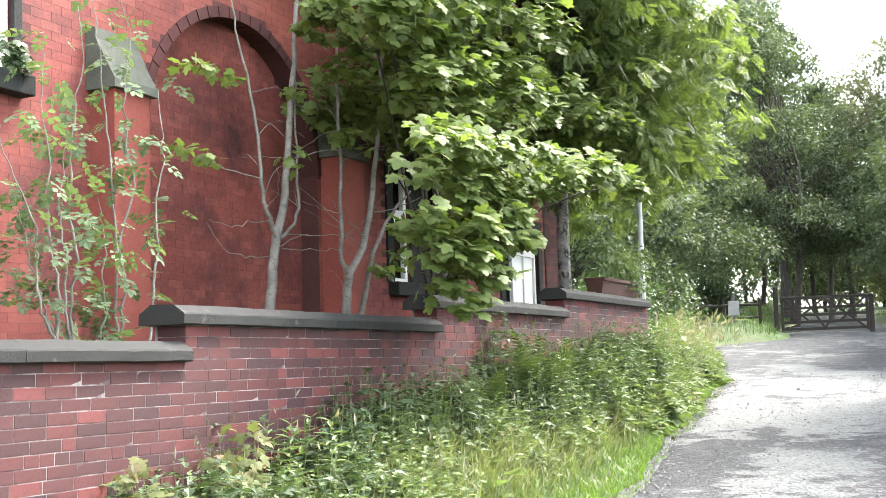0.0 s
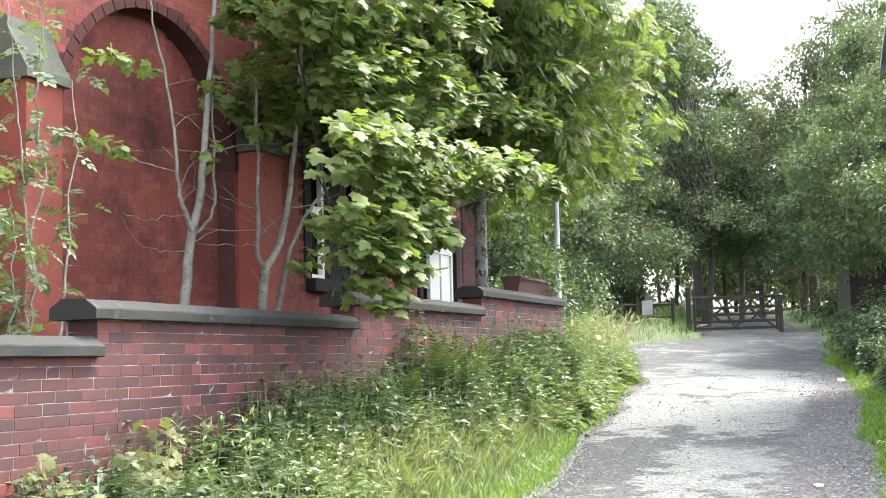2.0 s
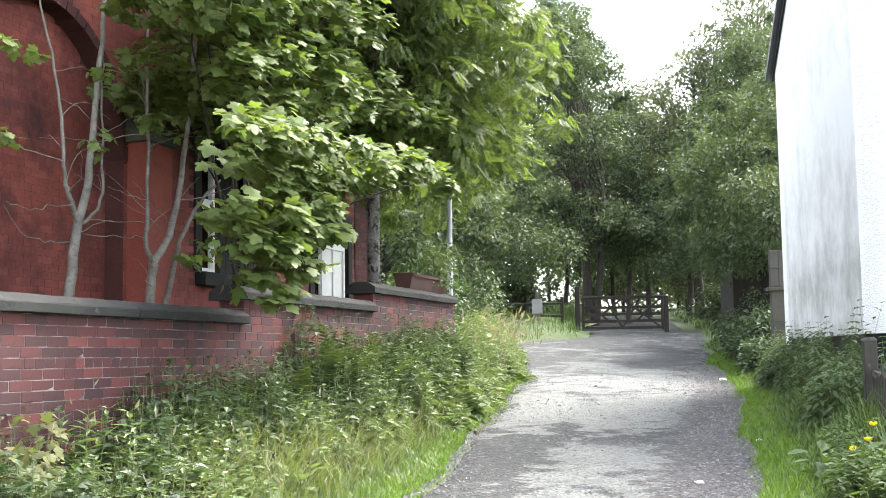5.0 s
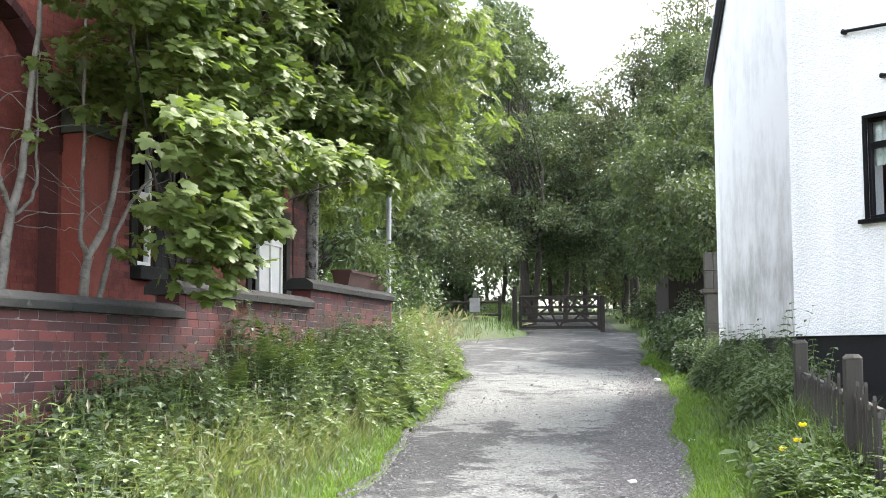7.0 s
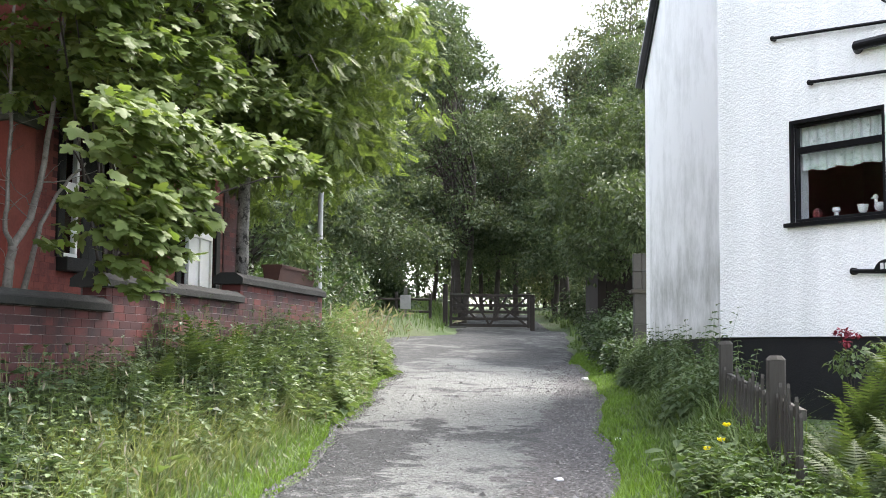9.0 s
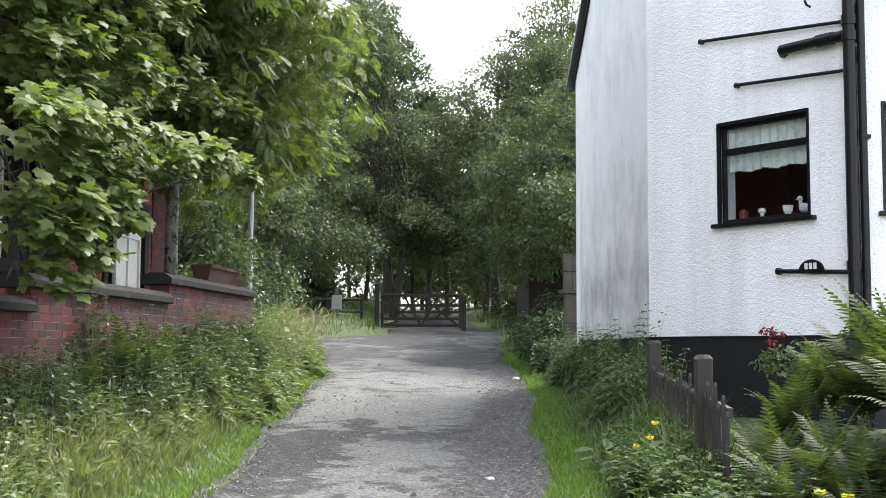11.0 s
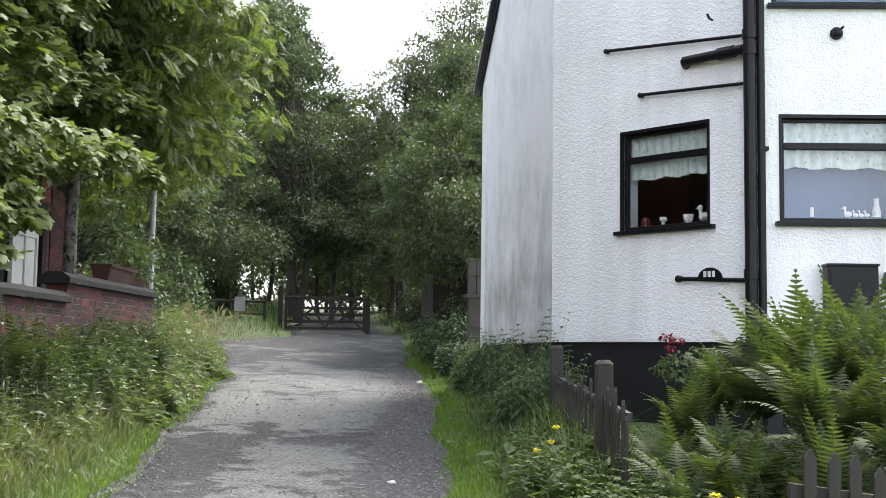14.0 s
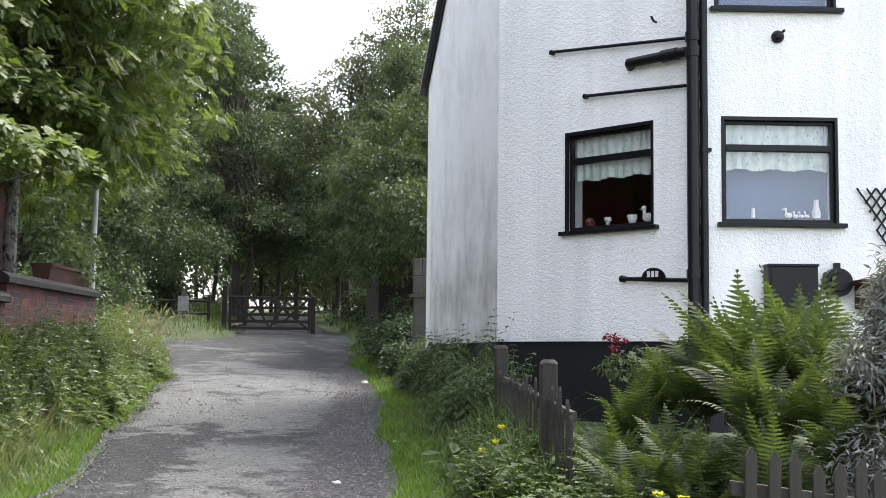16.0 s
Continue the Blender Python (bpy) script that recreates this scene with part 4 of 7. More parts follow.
        vv = np.concatenate([np.stack([us, ys, np.full(n, zt)], 1), np.stack([us, ys * 1.02, np.full(n, (zt + zb.mean()) / 2)], 1), np.stack([us, ys + 0.006, zb], 1)])
        ff = [(r * n + i, r * n + i + 1, (r + 1) * n + i + 1, (r + 1) * n + i) for r in range(2) for i in range(n - 1)]
        part_c = raw("curtain", vv, ff, M["curtain"], w, "pale flowered gathered valance curtain", smooth=True)
        # plain sheet behind the panes, added for their bluish tone
        if blind:
            bm = bmesh.new()
            box(bm, u0 - 0.05, u1 + 0.05, 0.33, 0.34, a - 0.1, c)
            part("blind", bm, M["blind"], w, "plain blue-grey sheet behind the glass")
    return h, made, inv


COTTAGE, FACES, COTTAGE_INV = cottage()


def on_face(ob, key):
    ob.parent = COTTAGE
    ob.matrix_parent_inverse = COTTAGE_INV
    ob.matrix_basis = FACES[key]
    return ob


def cottage_pipes():
    LB = (K - AB).length
    # soil stack with collars on the corner between the two faces
    bm = bmesh.new()
    cyl(bm, (LB - 0.03, -0.09, 1.6), (LB - 0.03, -0.09, 7.3), 0.066, sides=16)
    for z in (2.9, 5.28, 5.45):
        cyl(bm, (LB - 0.03, -0.09, z - 0.05), (LB - 0.03, -0.09, z + 0.05), 0.078, sides=16)
    on_face(part("soil_pipe", bm, M["black_paint"], None, "black painted soil pipe"), "corner")
    bm = bmesh.new()
    cyl(bm, (0.03, -0.055, 1.6), (0.03, -0.055, 7.2), 0.042, sides=12)
    for z in (2.4, 4.2, 6.0):
        box(bm, 0.0, 0.1, -0.10, 0.0, z, z + 0.04, 0.004)
    on_face(part("rainwater_pipe", bm, M["black_paint"], None, "black painted rainwater pipe"), "front")
    for u0, z0, u1, z1, r in ((LB - 2.01, 5.62, LB - 0.1, 5.46, 0.019), (LB - 1.51, 5.02, LB - 0.1, 4.94, 0.019), (LB - 0.99, 2.89, LB - 0.1, 2.84, 0.024)):
        bm = bmesh.new()
        cyl(bm, (u0, -0.05, z0), (u1, -0.05, z1), r)
        cyl(bm, (u0, -0.05, z0), (u0, 0.01, z0), r * 1.6)
        on_face(part("waste_pipe", bm, M["black_paint"], None, "thin black waste pipe"), "corner")
    bm = bmesh.new()
    cyl(bm, (LB - 0.88, -0.07, 5.30), (LB - 0.1, -0.09, 5.30), 0.055, sides=14)
    cyl(bm, (LB - 0.86, -0.07, 5.30), (LB - 0.9, 0.01, 5.28), 0.058, sides=14)
    cyl(bm, (LB - 0.42, -0.08, 5.30), (LB - 0.22, -0.085, 5.30), 0.068, sides=14)
    on_face(part("soil_branch", bm, M["black_paint"], None, "thick black soil pipe branch"), "corner")
    # oval plate with its characters as plain bars
    bm = bmesh.new()
    arch = [(LB - 0.55 + 0.155 * math.cos(math.pi * i / 18), 2.868 + 0.125 * math.sin(math.pi * i / 18)) for i in range(19)]
    rim = [[bm.verts.new((u, y, z)) for u, z in arch] for y in (-0.084, -0.066)]
    bm.faces.new(rim[0])
    bm.faces.new(rim[1][::-1])
    for i in range(19):
        bm.faces.new((rim[0][i], rim[1][i], rim[1][(i + 1) % 19], rim[0][(i + 1) % 19]))
    bmesh.ops.recalc_face_normals(bm, faces=bm.faces)
    plate = on_face(part("oval_plate", bm, M["black_paint"], None, "black half-round plate with white bars"), "corner")
    for i in range(3):
        bm = bmesh.new()
        box(bm, LB - 0.625 + i * 0.054, LB - 0.588 + i * 0.054, -0.091, -0.085, 2.89, 2.955, 0.002)
        part("white_bar", bm, M["white_frame"], plate)
    # round lamp, small vent, meter box, hook
    bm = bmesh.new()
    bmesh.ops.create_uvsphere(bm, u_segments=16, v_segments=10, radius=0.055, matrix=Matrix.Translation((0.84, -0.05, 5.47)) @ Matrix.Diagonal((1, 0.7, 1, 1)))
    cyl(bm, (0.84, 0.01, 5.47), (0.84, -0.03, 5.47), 0.068)
    cyl(bm, (0.88, -0.03, 5.51), (0.90, -0.07, 5.53), 0.014)
    on_face(part("round_vent", bm, M["black_paint"], None, "small round black vent"), "front")
    bm = bmesh.new()
    box(bm, 0.66, 1.18, -0.2, 0.0, 2.40, 2.985, 0.01)
    box(bm, 0.65, 1.19, -0.21, 0.0, 2.985, 3.01, 0.004)
    mb = on_face(part("meter_box", bm, M["black_paint"], None, "black wall box"), "front")
    bm = bmesh.new()
    box(bm, 0.69, 1.15, -0.212, -0.201, 2.44, 2.95, 0.004)
    part("door", bm, M["black_paint"], mb)
    bm = bmesh.new()
    cyl(bm, (1.43, 0.0, 2.83), (1.43, -0.10, 2.83), 0.155, 0.15, 28)
    cyl(bm, (1.43, -0.10, 2.83), (1.43, -0.13, 2.83), 0.10, 0.09, 24)
    box(bm, 1.40, 1.46, -0.07, 0.0, 2.98, 3.04, 0.006)
    on_face(part("round_lamp", bm, M["black_paint"], None, "black round bulkhead lamp"), "front")
    bm = bmesh.new()
    cyl(bm, (LB - 0.55, 0.01, 5.72), (LB - 0.55, -0.06, 5.73), 0.012)
    cyl(bm, (LB - 0.55, -0.06, 5.73), (LB - 0.57, -0.068, 5.78), 0.014)
    on_face(part("hook", bm, M["black_paint"], None, "small black iron hook"), "corner")
    bm = bmesh.new()
    box(bm, 1.60, 2.2, -0.34, -0.06, 2.55, 2.80, 0.01)
    box(bm, 1.57, 2.23, -0.37, -0.03, 2.80, 2.85, 0.008)
    on_face(part("window_box", bm, M["terracotta"], None, "brown trough fixed to the wall"), "front")
    # trellis of crossed black laths, clipped to its frame
    u0, u1, z0, z1 = 1.66, 2.75, 2.95, 3.84
    for k in (1, -1):
        for i in range(-9, 13):
            c = u0 + i * 0.105
            ends = []
            for t in np.linspace(0, 1, 60):
                u, z = (c + 0.62 * t * 1.0 if k > 0 else c + 0.62 * (1 - t)), z0 + (z1 - z0) * t
                if u0 + 0.45 * (z1 - z) <= u <= u1:
                    ends.append((u, z))
            if len(ends) > 6:
                bm = bmesh.new()
                y = -0.03 - (0.012 if k > 0 else 0)
                cyl(bm, (ends[0][0], y, ends[0][1]), (ends[-1][0], y, ends[-1][1]), 0.011, sides=6)
                on_face(part("trellis_lath", bm, M["black_paint"], None), "front")


cottage_pipes()

# ---------------- gate, fences, far things ----------------


def field_gate():
    g = empty("field_gate", pose(-1.08, 40.0, 2.39, 0, 0, -2))
    tagged(g, "dark wooden five-bar field gate with crossed braces, closed", "gate")
    L = 2.62
    for i, z in enumerate((0.12, 0.34, 0.56, 0.78, 1.10)):
        bm = bmesh.new()
        box(bm, 0.08, L - 0.08, -0.02, 0.02, z - 0.045, z + 0.045, 0.006)
        part("rail", bm, M["dark_wood"], g)
    for u in (0.0, L - 0.09):
        bm = bmesh.new()
        box(bm, u, u + 0.09, -0.04, 0.04, 0.04, 1.2, 0.008)
        part("stile", bm, M["dark_wood"], g)
    for a, b in (((0.1, 0.12), (L / 2, 1.08)), ((L / 2, 0.12), (0.75, 1.08)), ((L / 2, 0.12), (L - 0.75, 1.08)), ((L - 0.1, 0.12), (L / 2, 1.08)), ((0.1, 1.05), (0.85, 0.35)), ((L - 0.1, 1.05), (L - 0.85, 0.35))):
        bm = bmesh.new()
        d = Vector((b[0] - a[0], 0, b[1] - a[1]))
        m = Matrix.Translation((a[0], -0.035, a[1])) @ d.to_track_quat('X', 'Z').to_matrix().to_4x4()
        box(bm, 0, d.length, -0.012, 0.012, -0.035, 0.035, 0.004, m)
        part("brace", bm, M["dark_wood"], g)
    bm = bmesh.new()
    box(bm, L - 0.35, L, -0.05, 0.05, 1.12, 1.16, 0.004)
    part("pale_top_strip", bm, M["grey_wood"], g)
    bm = bmesh.new()
    box(bm, 0.0, 0.62, -0.05, 0.05, 1.12, 1.16, 0.004)
    part("pale_top_strip", bm, M["grey_wood"], g)
    bm = bmesh.new()
    box(bm, -0.1, 0.55, -0.06, -0.03, 0.03, 0.09, 0.004)
    part("pale_foot_board", bm, M["grey_wood"], g)
    for x, h in ((-1.22, 1.5), (1.62, 1.16)):
        bm = bmesh.new()
        box(bm, -0.075, 0.075, -0.075, 0.075, -0.5, h, 0.02)
        bm2 = part("gate_post", bm, M["dark_wood"])
        bm2.matrix_world = pose(x, 40.0, 2.36)
        tagged(bm2, "square dark weathered wooden gate post", "gate post", group="gate posts")


def rail_fence():
    """Post and rail fence running off beside the gate, with a pale notice board."""
    f = empty("rail_fence", pose(-1.4, 39.6, 2.48))
    tagged(f, "old dark wooden post and rail fence in long grass", "fence")
    for i in range(8):
        x = -0.3 - i * 1.1
        bm = bmesh.new()
        box(bm, x - 0.05, x + 0.05, -0.05, 0.05, -0.5, 1.05 + 0.05 * (i % 2), 0.01)
        part("post", bm, M["dark_wood"], f)
    for z in (0.45, 0.85):
        for i in range(7):
            bm = bmesh.new()
            cyl(bm, (-0.3 - i * 1.1, -0.06, z), (-1.4 - i * 1.1, -0.06, z + 0.01), 0.04, sides=6)
            part("rail", bm, M["dark_wood"], f)
    n = empty("notice_post", pose(-2.35, 37.3, 2.38))
    tagged(n, "short pale wooden notice post beside the fence", "notice board")
    bm = bmesh.new()
    box(bm, -0.05, 0.05, -0.05, 0.05, -0.3, 1.2, 0.01)
    part("post", bm, M["grey_wood"], n)
    bm = bmesh.new()
    box(bm, -0.16, 0.16, -0.075, -0.052, 0.55, 0.98, 0.006)
    part("board", bm, M["stone_grey"], n)


def shed():
    s = empty("garden_shed", pose(3.98, 27.6, 1.68, 0, 0, 3))
    tagged(s, "red-brown boarded shed beside the lane", "shed")
    for i in range(14):
        bm = bmesh.new()
        box(bm, -1.4 + i * 0.2, -1.21 + i * 0.2, 0, 0.03 + 0.006 * (i % 2), 0, 2.05, 0.004)
        part("board", bm, M["red_wood"], s)
    bm = bmesh.new()
    box(bm, -1.4, 1.4, 0.05, 2.0, 0, 2.0)
    part("body", bm, M["red_wood"], s)
    bm = bmesh.new()
    prism(bm, [(-0.06, 2.06), (-0.06, 2.1), (2.1, 1.98), (2.1, 1.94)], -1.55, 1.55)
    part("roof", bm, M["dark_wood"], s)
    p = empty("block_pillar", pose(2.62, 20.3, 1.1))
    tagged(p, "grey concrete block pillar with flat cap beside the lane", "pillar")
    for z0, z1, mat in ((0, 0.5, "grey_block"), (0.504, 1.0, "grey_block"), (1.004, 1.5, "grey_block")):
        bm = bmesh.new()
        box(bm, -0.13, 0.13, -0.1, 0.1, z0, z1, 0.008)
        part("block", bm, M[mat], p)
    bm = bmesh.new()
    box(bm, -0.19, 0.19, -0.15, 0.15, 1.504, 1.57, 0.012)
    part("cap", bm, M["old_paling"], p)
    for i in range(2):
        for k in range(2):
            bm = bmesh.new()
            box(bm, -0.14 + k * 0.142, -0.002 + k * 0.142, -0.06, 0.06, 1.574 + i * 0.30, 1.868 + i * 0.30, 0.01)
            part("block", bm, M["grey_block"], p)


def picket(w, h, wood, t=0.02):
    bm = bmesh.new()
    pts = [(0, 0), (w, 0), (w, h - w * 0.75), (w * 0.62, h), (w * 0.38, h), (0, h - w * 0.75)]
    a = [bm.verts.new((x, 0, z)) for x, z in pts]
    b = [bm.verts.new((x, t, z)) for x, z in pts]
    bm.faces.new(a)
    bm.faces.new(b[::-1])
    for i in range(len(a)):
        bm.faces.new((a[i], b[i], b[(i + 1) % len(a)], a[(i + 1) % len(a)]))
    bmesh.ops.recalc_face_normals(bm, faces=bm.faces)
    me = bpy.data.meshes.new("picket")
    bm.to_mesh(me)
    bm.free()
    me.materials.append(wood)
    return me


def picket_fence(name, m, length, w, gap, h, posts, label, post_h=None, fall=0.0, post_w=0.05, ragged=0.012, wood=None):
    wood = wood or M["grey_wood"]
    f = empty(name, m)
    tagged(f, label, "fence")
    shapes = [picket(w, h * k, wood) for k in (0.97, 1.0, 1.02)]
    x = 0.0
    while x < length:
        ob = new("picket", random.choice(shapes))
        ob.parent = f
        ob.location = (x, random.uniform(-0.004, 0.004), random.uniform(-ragged, 0.012) - fall * x)
        ob.rotation_euler = (random.uniform(-0.02, 0.02), random.uniform(-0.02, 0.02), 0)
        x += w + gap
    for z in (h * 0.3, h * 0.78):
        bm = bmesh.new()
        box(bm, -0.05, length - 0.1, 0.024, 0.064, z - 0.035, z + 0.035, 0.005)
        for v in bm.verts:
            v.co.z -= fall * v.co.x
        part("rail", bm, wood, f)
    for x in posts:
        bm = bmesh.new()
        ph = (post_h or h + 0.08) - fall * x
        box(bm, x - post_w, x + post_w, 0.025 - post_w, 0.025 + post_w, -0.3 - fall * x, ph, 0.012)
        cyl(bm, (x, 0.025, ph), (x, 0.025, ph + 0.03), post_w * 1.2, post_w * 0.7, 8)
        part("post", bm, wood, f)
    return f


field_gate()
rail_fence()
shed()
picket_fence("picket_fence", pose(2.20, 5.42, 0.36, 0, 0, -2), 2.2, 0.055, 0.052, 0.84, (1.9,), "low grey weathered picket fence with pointed tops", None, 0.13, wood=M["old_paling"])
picket_fence("garden_fence", pose(2.31, 11.9, 0.812, 0, 0, -94.2), 4.0, 0.042, 0.095, 0.76, (0.03, 2.95), "old grey lichened paling fence below the cottage", 0.90, 0.047, 0.062, 0.16, M["old_paling"])


def lamp_pole():
    p = empty("street_pole", pose(-2.43, 18.0, 0.90))
    tagged(p, "slender pale galvanised pole beside the wall end", "pole")
    bm = bmesh.new()
    cyl(bm, (0, 0, -0.3), (0.02, 0, 3.5), 0.045, 0.038, 14)
    part("shaft", bm, M["galvanised"], p)
    bm = bmesh.new()
    cyl(bm, (0.0, 0, -0.3), (0.0, 0, 0.9), 0.06, 0.06, 14)
    part("base", bm, M["galvanised"], p)


lamp_pole()


def planter():
    p = empty("planter_trough", pose(*from_wall(10.0, 0.16, 2.885), 0, 0, 81.25))
    tagged(p, "terracotta trough standing on the wall coping", "planter")
    bm = bmesh.new()
    prism(bm, [(-0.09, 0), (-0.12, 0.16), (-0.135, 0.16), (-0.135, 0.2), (0.135, 0.2), (0.135, 0.16), (0.12, 0.16), (0.09, 0)], -0.75, 0.75)
    part("trough", bm, M["terracotta"], p)
    v, f = clump_leaves([(x, rng.normal(0, .05), 0.32 + rng.random() * .34) for x in np.linspace(-.7, 1.1, 18)], [0.22] * 18, 46, 0.10, LEAF_OVAL)
    raw("leaves", v, f, M["weed_leaf"], p)
    v, f = clump_leaves([(x, -0.1 + rng.normal(0, .05), 0.12 + rng.random() * .12) for x in np.linspace(.3, 1.05, 7)], [0.16] * 7, 36, 0.06, LEAF_OVAL)
    raw("trailing_leaves", v, f, M["rose_leaf"], p)


planter()


def sill_things():
    LB = (K - AB).length
    m = FACES["corner"]

    def lathe(bm, prof, x, y, z, seg=14):
        rings = []
        for r, h in prof:
            rings.append([bm.verts.new((x + r * math.cos(2 * math.pi * i / seg), y + r * math.sin(2 * math.pi * i / seg), z + h)) for i in range(seg)])
        for a, b in zip(rings, rings[1:]):
            for i in range(seg):
                bm.faces.new((a[i], a[(i + 1) % seg], b[(i + 1) % seg], b[i]))
        bm.faces.new(rings[0][::-1])
        bm.faces.new(rings[-1])
        return bm

    def put(name, bm, mat, label, cat, key):
        ob = part(name, bm, mat)
        ob.matrix_world = FACES[key]
        tagged(ob, label, cat)
    z = 3.53
    put("china_cup", lathe(bmesh.new(), [(0.03, 0), (0.05, 0.03), (0.06, 0.09), (0.056, 0.09), (0.04, 0.03)], 1.89, 0.15, z), M["china"], "white china cup on the window sill", "cup", "corner")
    put("china_bell", lathe(bmesh.new(), [(0.025, 0), (0.02, 0.03), (0.045, 0.05), (0.04, 0.085), (0.012, 0.09)], 1.55, 0.15, z), M["china"], "small white china ornament on the window sill", "ornament", "corner")
    put("red_jar", lathe(bmesh.new(), [(0.05, 0), (0.055, 0.05), (0.04, 0.085), (0.01, 0.10)], 1.30, 0.15, z), M["red_jar"], "dark red jar on the window sill", "jar", "corner")
    for key, x, zz, s in (("corner", 2.1, z, 1.0), ("front", 0.98, 3.53, 0.62), ("front", 1.06, 3.53, 0.42), ("front", 1.12, 3.53, 0.42), ("front", 1.18, 3.53, 0.42)):
        bm = bmesh.new()
        bmesh.ops.create_uvsphere(bm, u_segments=14, v_segments=8, radius=1, matrix=Matrix.Translation((x, 0.15, zz + 0.05 * s)) @ Matrix.Diagonal((0.07 * s, 0.045 * s, 0.05 * s, 1)))
        cyl(bm, (x - 0.04 * s, 0.15, zz + 0.07 * s), (x - 0.05 * s, 0.15, zz + 0.14 * s), 0.022 * s, 0.018 * s, 10)
        bmesh.ops.create_uvsphere(bm, u_segments=12, v_segments=8, radius=0.03 * s, matrix=Matrix.Translation((x - 0.052 * s, 0.15, zz + 0.155 * s)))
        cyl(bm, (x - 0.07 * s, 0.15, zz + 0.15 * s), (x - 0.11 * s, 0.15, zz + 0.145 * s), 0.012 * s, 0.004 * s, 8)
        put("china_duck", bm, M["china"], "white china duck ornament on the window sill", "ornament", key)
    put("slim_vase", lathe(bmesh.new(), [(0.045, 0), (0.05, 0.06), (0.03, 0.12), (0.025, 0.17), (0.03, 0.2)], 1.28, 0.15, 3.53), M["china"], "pale slim vase on the window sill", "vase", "front")
    put("candle", lathe(bmesh.new(), [(0.02, 0), (0.02, 0.1), (0.005, 0.105)], 0.60, 0.15, 3.53), M["china"], "short white candle on the window sill", "candle", "front")


sill_things()

# ---------------- trees ----------------


def tree(name, label, base, lean, trunk_h, r, blobs, bark, leaf_mat, shape, size, per, n_clumps, clump_r, droop=0.35, flat=0.7, group="", forks=1, spread=0.3, every=2, face=(0, 0, 0)):
    """A tapered trunk, limbs out to leaf clumps spread through the crown's lobes, and the leaves round each clump.
    blobs: (centre, radii) of the crown's lobes."""
    t = empty(name, Matrix.Translation(base))
    tagged(t, label, "tree", group=group)
    base = np.array(base, float)
    paths = []
    tops = []
    for k in range(forks):
        top = np.array([lean[0] + (k - (forks - 1) / 2) * 0.8, lean[1], trunk_h])
        paths.append(bent((0, 0, -0.3), top, r * (1 if forks == 1 else 0.75), r * 0.45, 0, 0.03, 9))
        tops.append(top)
    cs, rs = [], []
    vol = np.array([b[1][0] * b[1][1] * b[1][2] for b in blobs]) ** 0.75
    share = np.maximum(2, np.round(n_clumps * vol / vol.sum())).astype(int)
    for (c, rad), k in zip(blobs, share):
        c, rad = np.array(c, float) - base, np.array(rad, float)
        for i in range(k):
            g = rng.normal(0, 1, 3)
            g /= np.linalg.norm(g)
            stray = rng.random() < 0.22
            p = c + g * rad * (rng.uniform(1.0, 1.28) if stray else rng.uniform(0.45, 1.0) ** 0.6)
            cs.append(p)
            rs.append(clump_r * (rng.uniform(0.35, 0.7) if stray else rng.uniform(0.6, 1.3)))
            if i % every == 0:
                trunk = paths[rng.integers(0, forks)]
                j = rng.integers(len(trunk) // 2, len(trunk))
                root = trunk[j][0]
                rr = min(trunk[j][1] * 0.45, 0.02 + 0.012 * np.linalg.norm(p - root))
                paths.append(bent(root, p, rr, 0.006, 0.12 * np.linalg.norm(p - root), 0.06, 6))
    v, f = tubes(paths, 7)
    raw("trunk", v, f, bark, t, smooth=True)
    v, f = clump_leaves(cs, rs, per, size, shape, droop, flat, spread, face)
    raw("crown", v, f, leaf_mat, t)
    return t


def sapling(name, label, stems, twigs, leaf_at, bark, leaf_mat, leaf_shape, size, per, rad, crown=()):
    """A young tree of a few bare stems; stems and twigs are lists of points with radii."""
    p0 = np.array(stems[0][0][0], float)
    t = empty(name, Matrix.Translation(p0))
    tagged(t, label, "tree")
    paths = []
    for st in stems + twigs:
        fine = []
        for (a, ra), (b, rb) in zip(st, st[1:]):
            a, b = np.array(a, float) - p0, np.array(b, float) - p0
            for q in np.linspace(0, 1, 5)[:-1]:
                fine.append((a + (b - a) * q + rng.normal(0, 0.008, 3) * (q > 0), ra + (rb - ra) * q))
        fine.append((np.array(st[-1][0], float) - p0, st[-1][1]))
        paths.append(fine)
    for _ in range(12 if crown else 0):
        path = paths[rng.integers(0, len(stems))]
        j = rng.integers(len(path) // 4, len(path) - 4)
        a = rng.uniform(0, 6.28)
        L = rng.uniform(0.25, 0.7)
        tip = path[j][0] + L * np.array([math.cos(a) * 0.8, math.sin(a), rng.uniform(0.1, 0.8)])
        paths.append(bent(path[j][0], tip, 0.0045, 0.0015, 0.05, 0.12, 7))
    for k, path in enumerate(paths):
        v, f = tubes([path], 8)
        raw("stem" if k < len(stems) else "twig", v, f, bark, t, smooth=True)
    # crown: leaf clumps overhead, out of view, added to shade what lies below
    if crown:
        v, f = clump_leaves(np.array(crown) - p0, [0.45] * len(crown), 34, size * 1.2, leaf_shape, 0.5, 0.6)
        raw("crown", v, f, leaf_mat, t)
    if leaf_at:
        v, f = clump_leaves([np.array(c) - p0 for c in leaf_at], [rad] * len(leaf_at), per, size, leaf_shape, 0.5, 0.5)
        raw("leaves", v, f, leaf_mat, t)
    return t


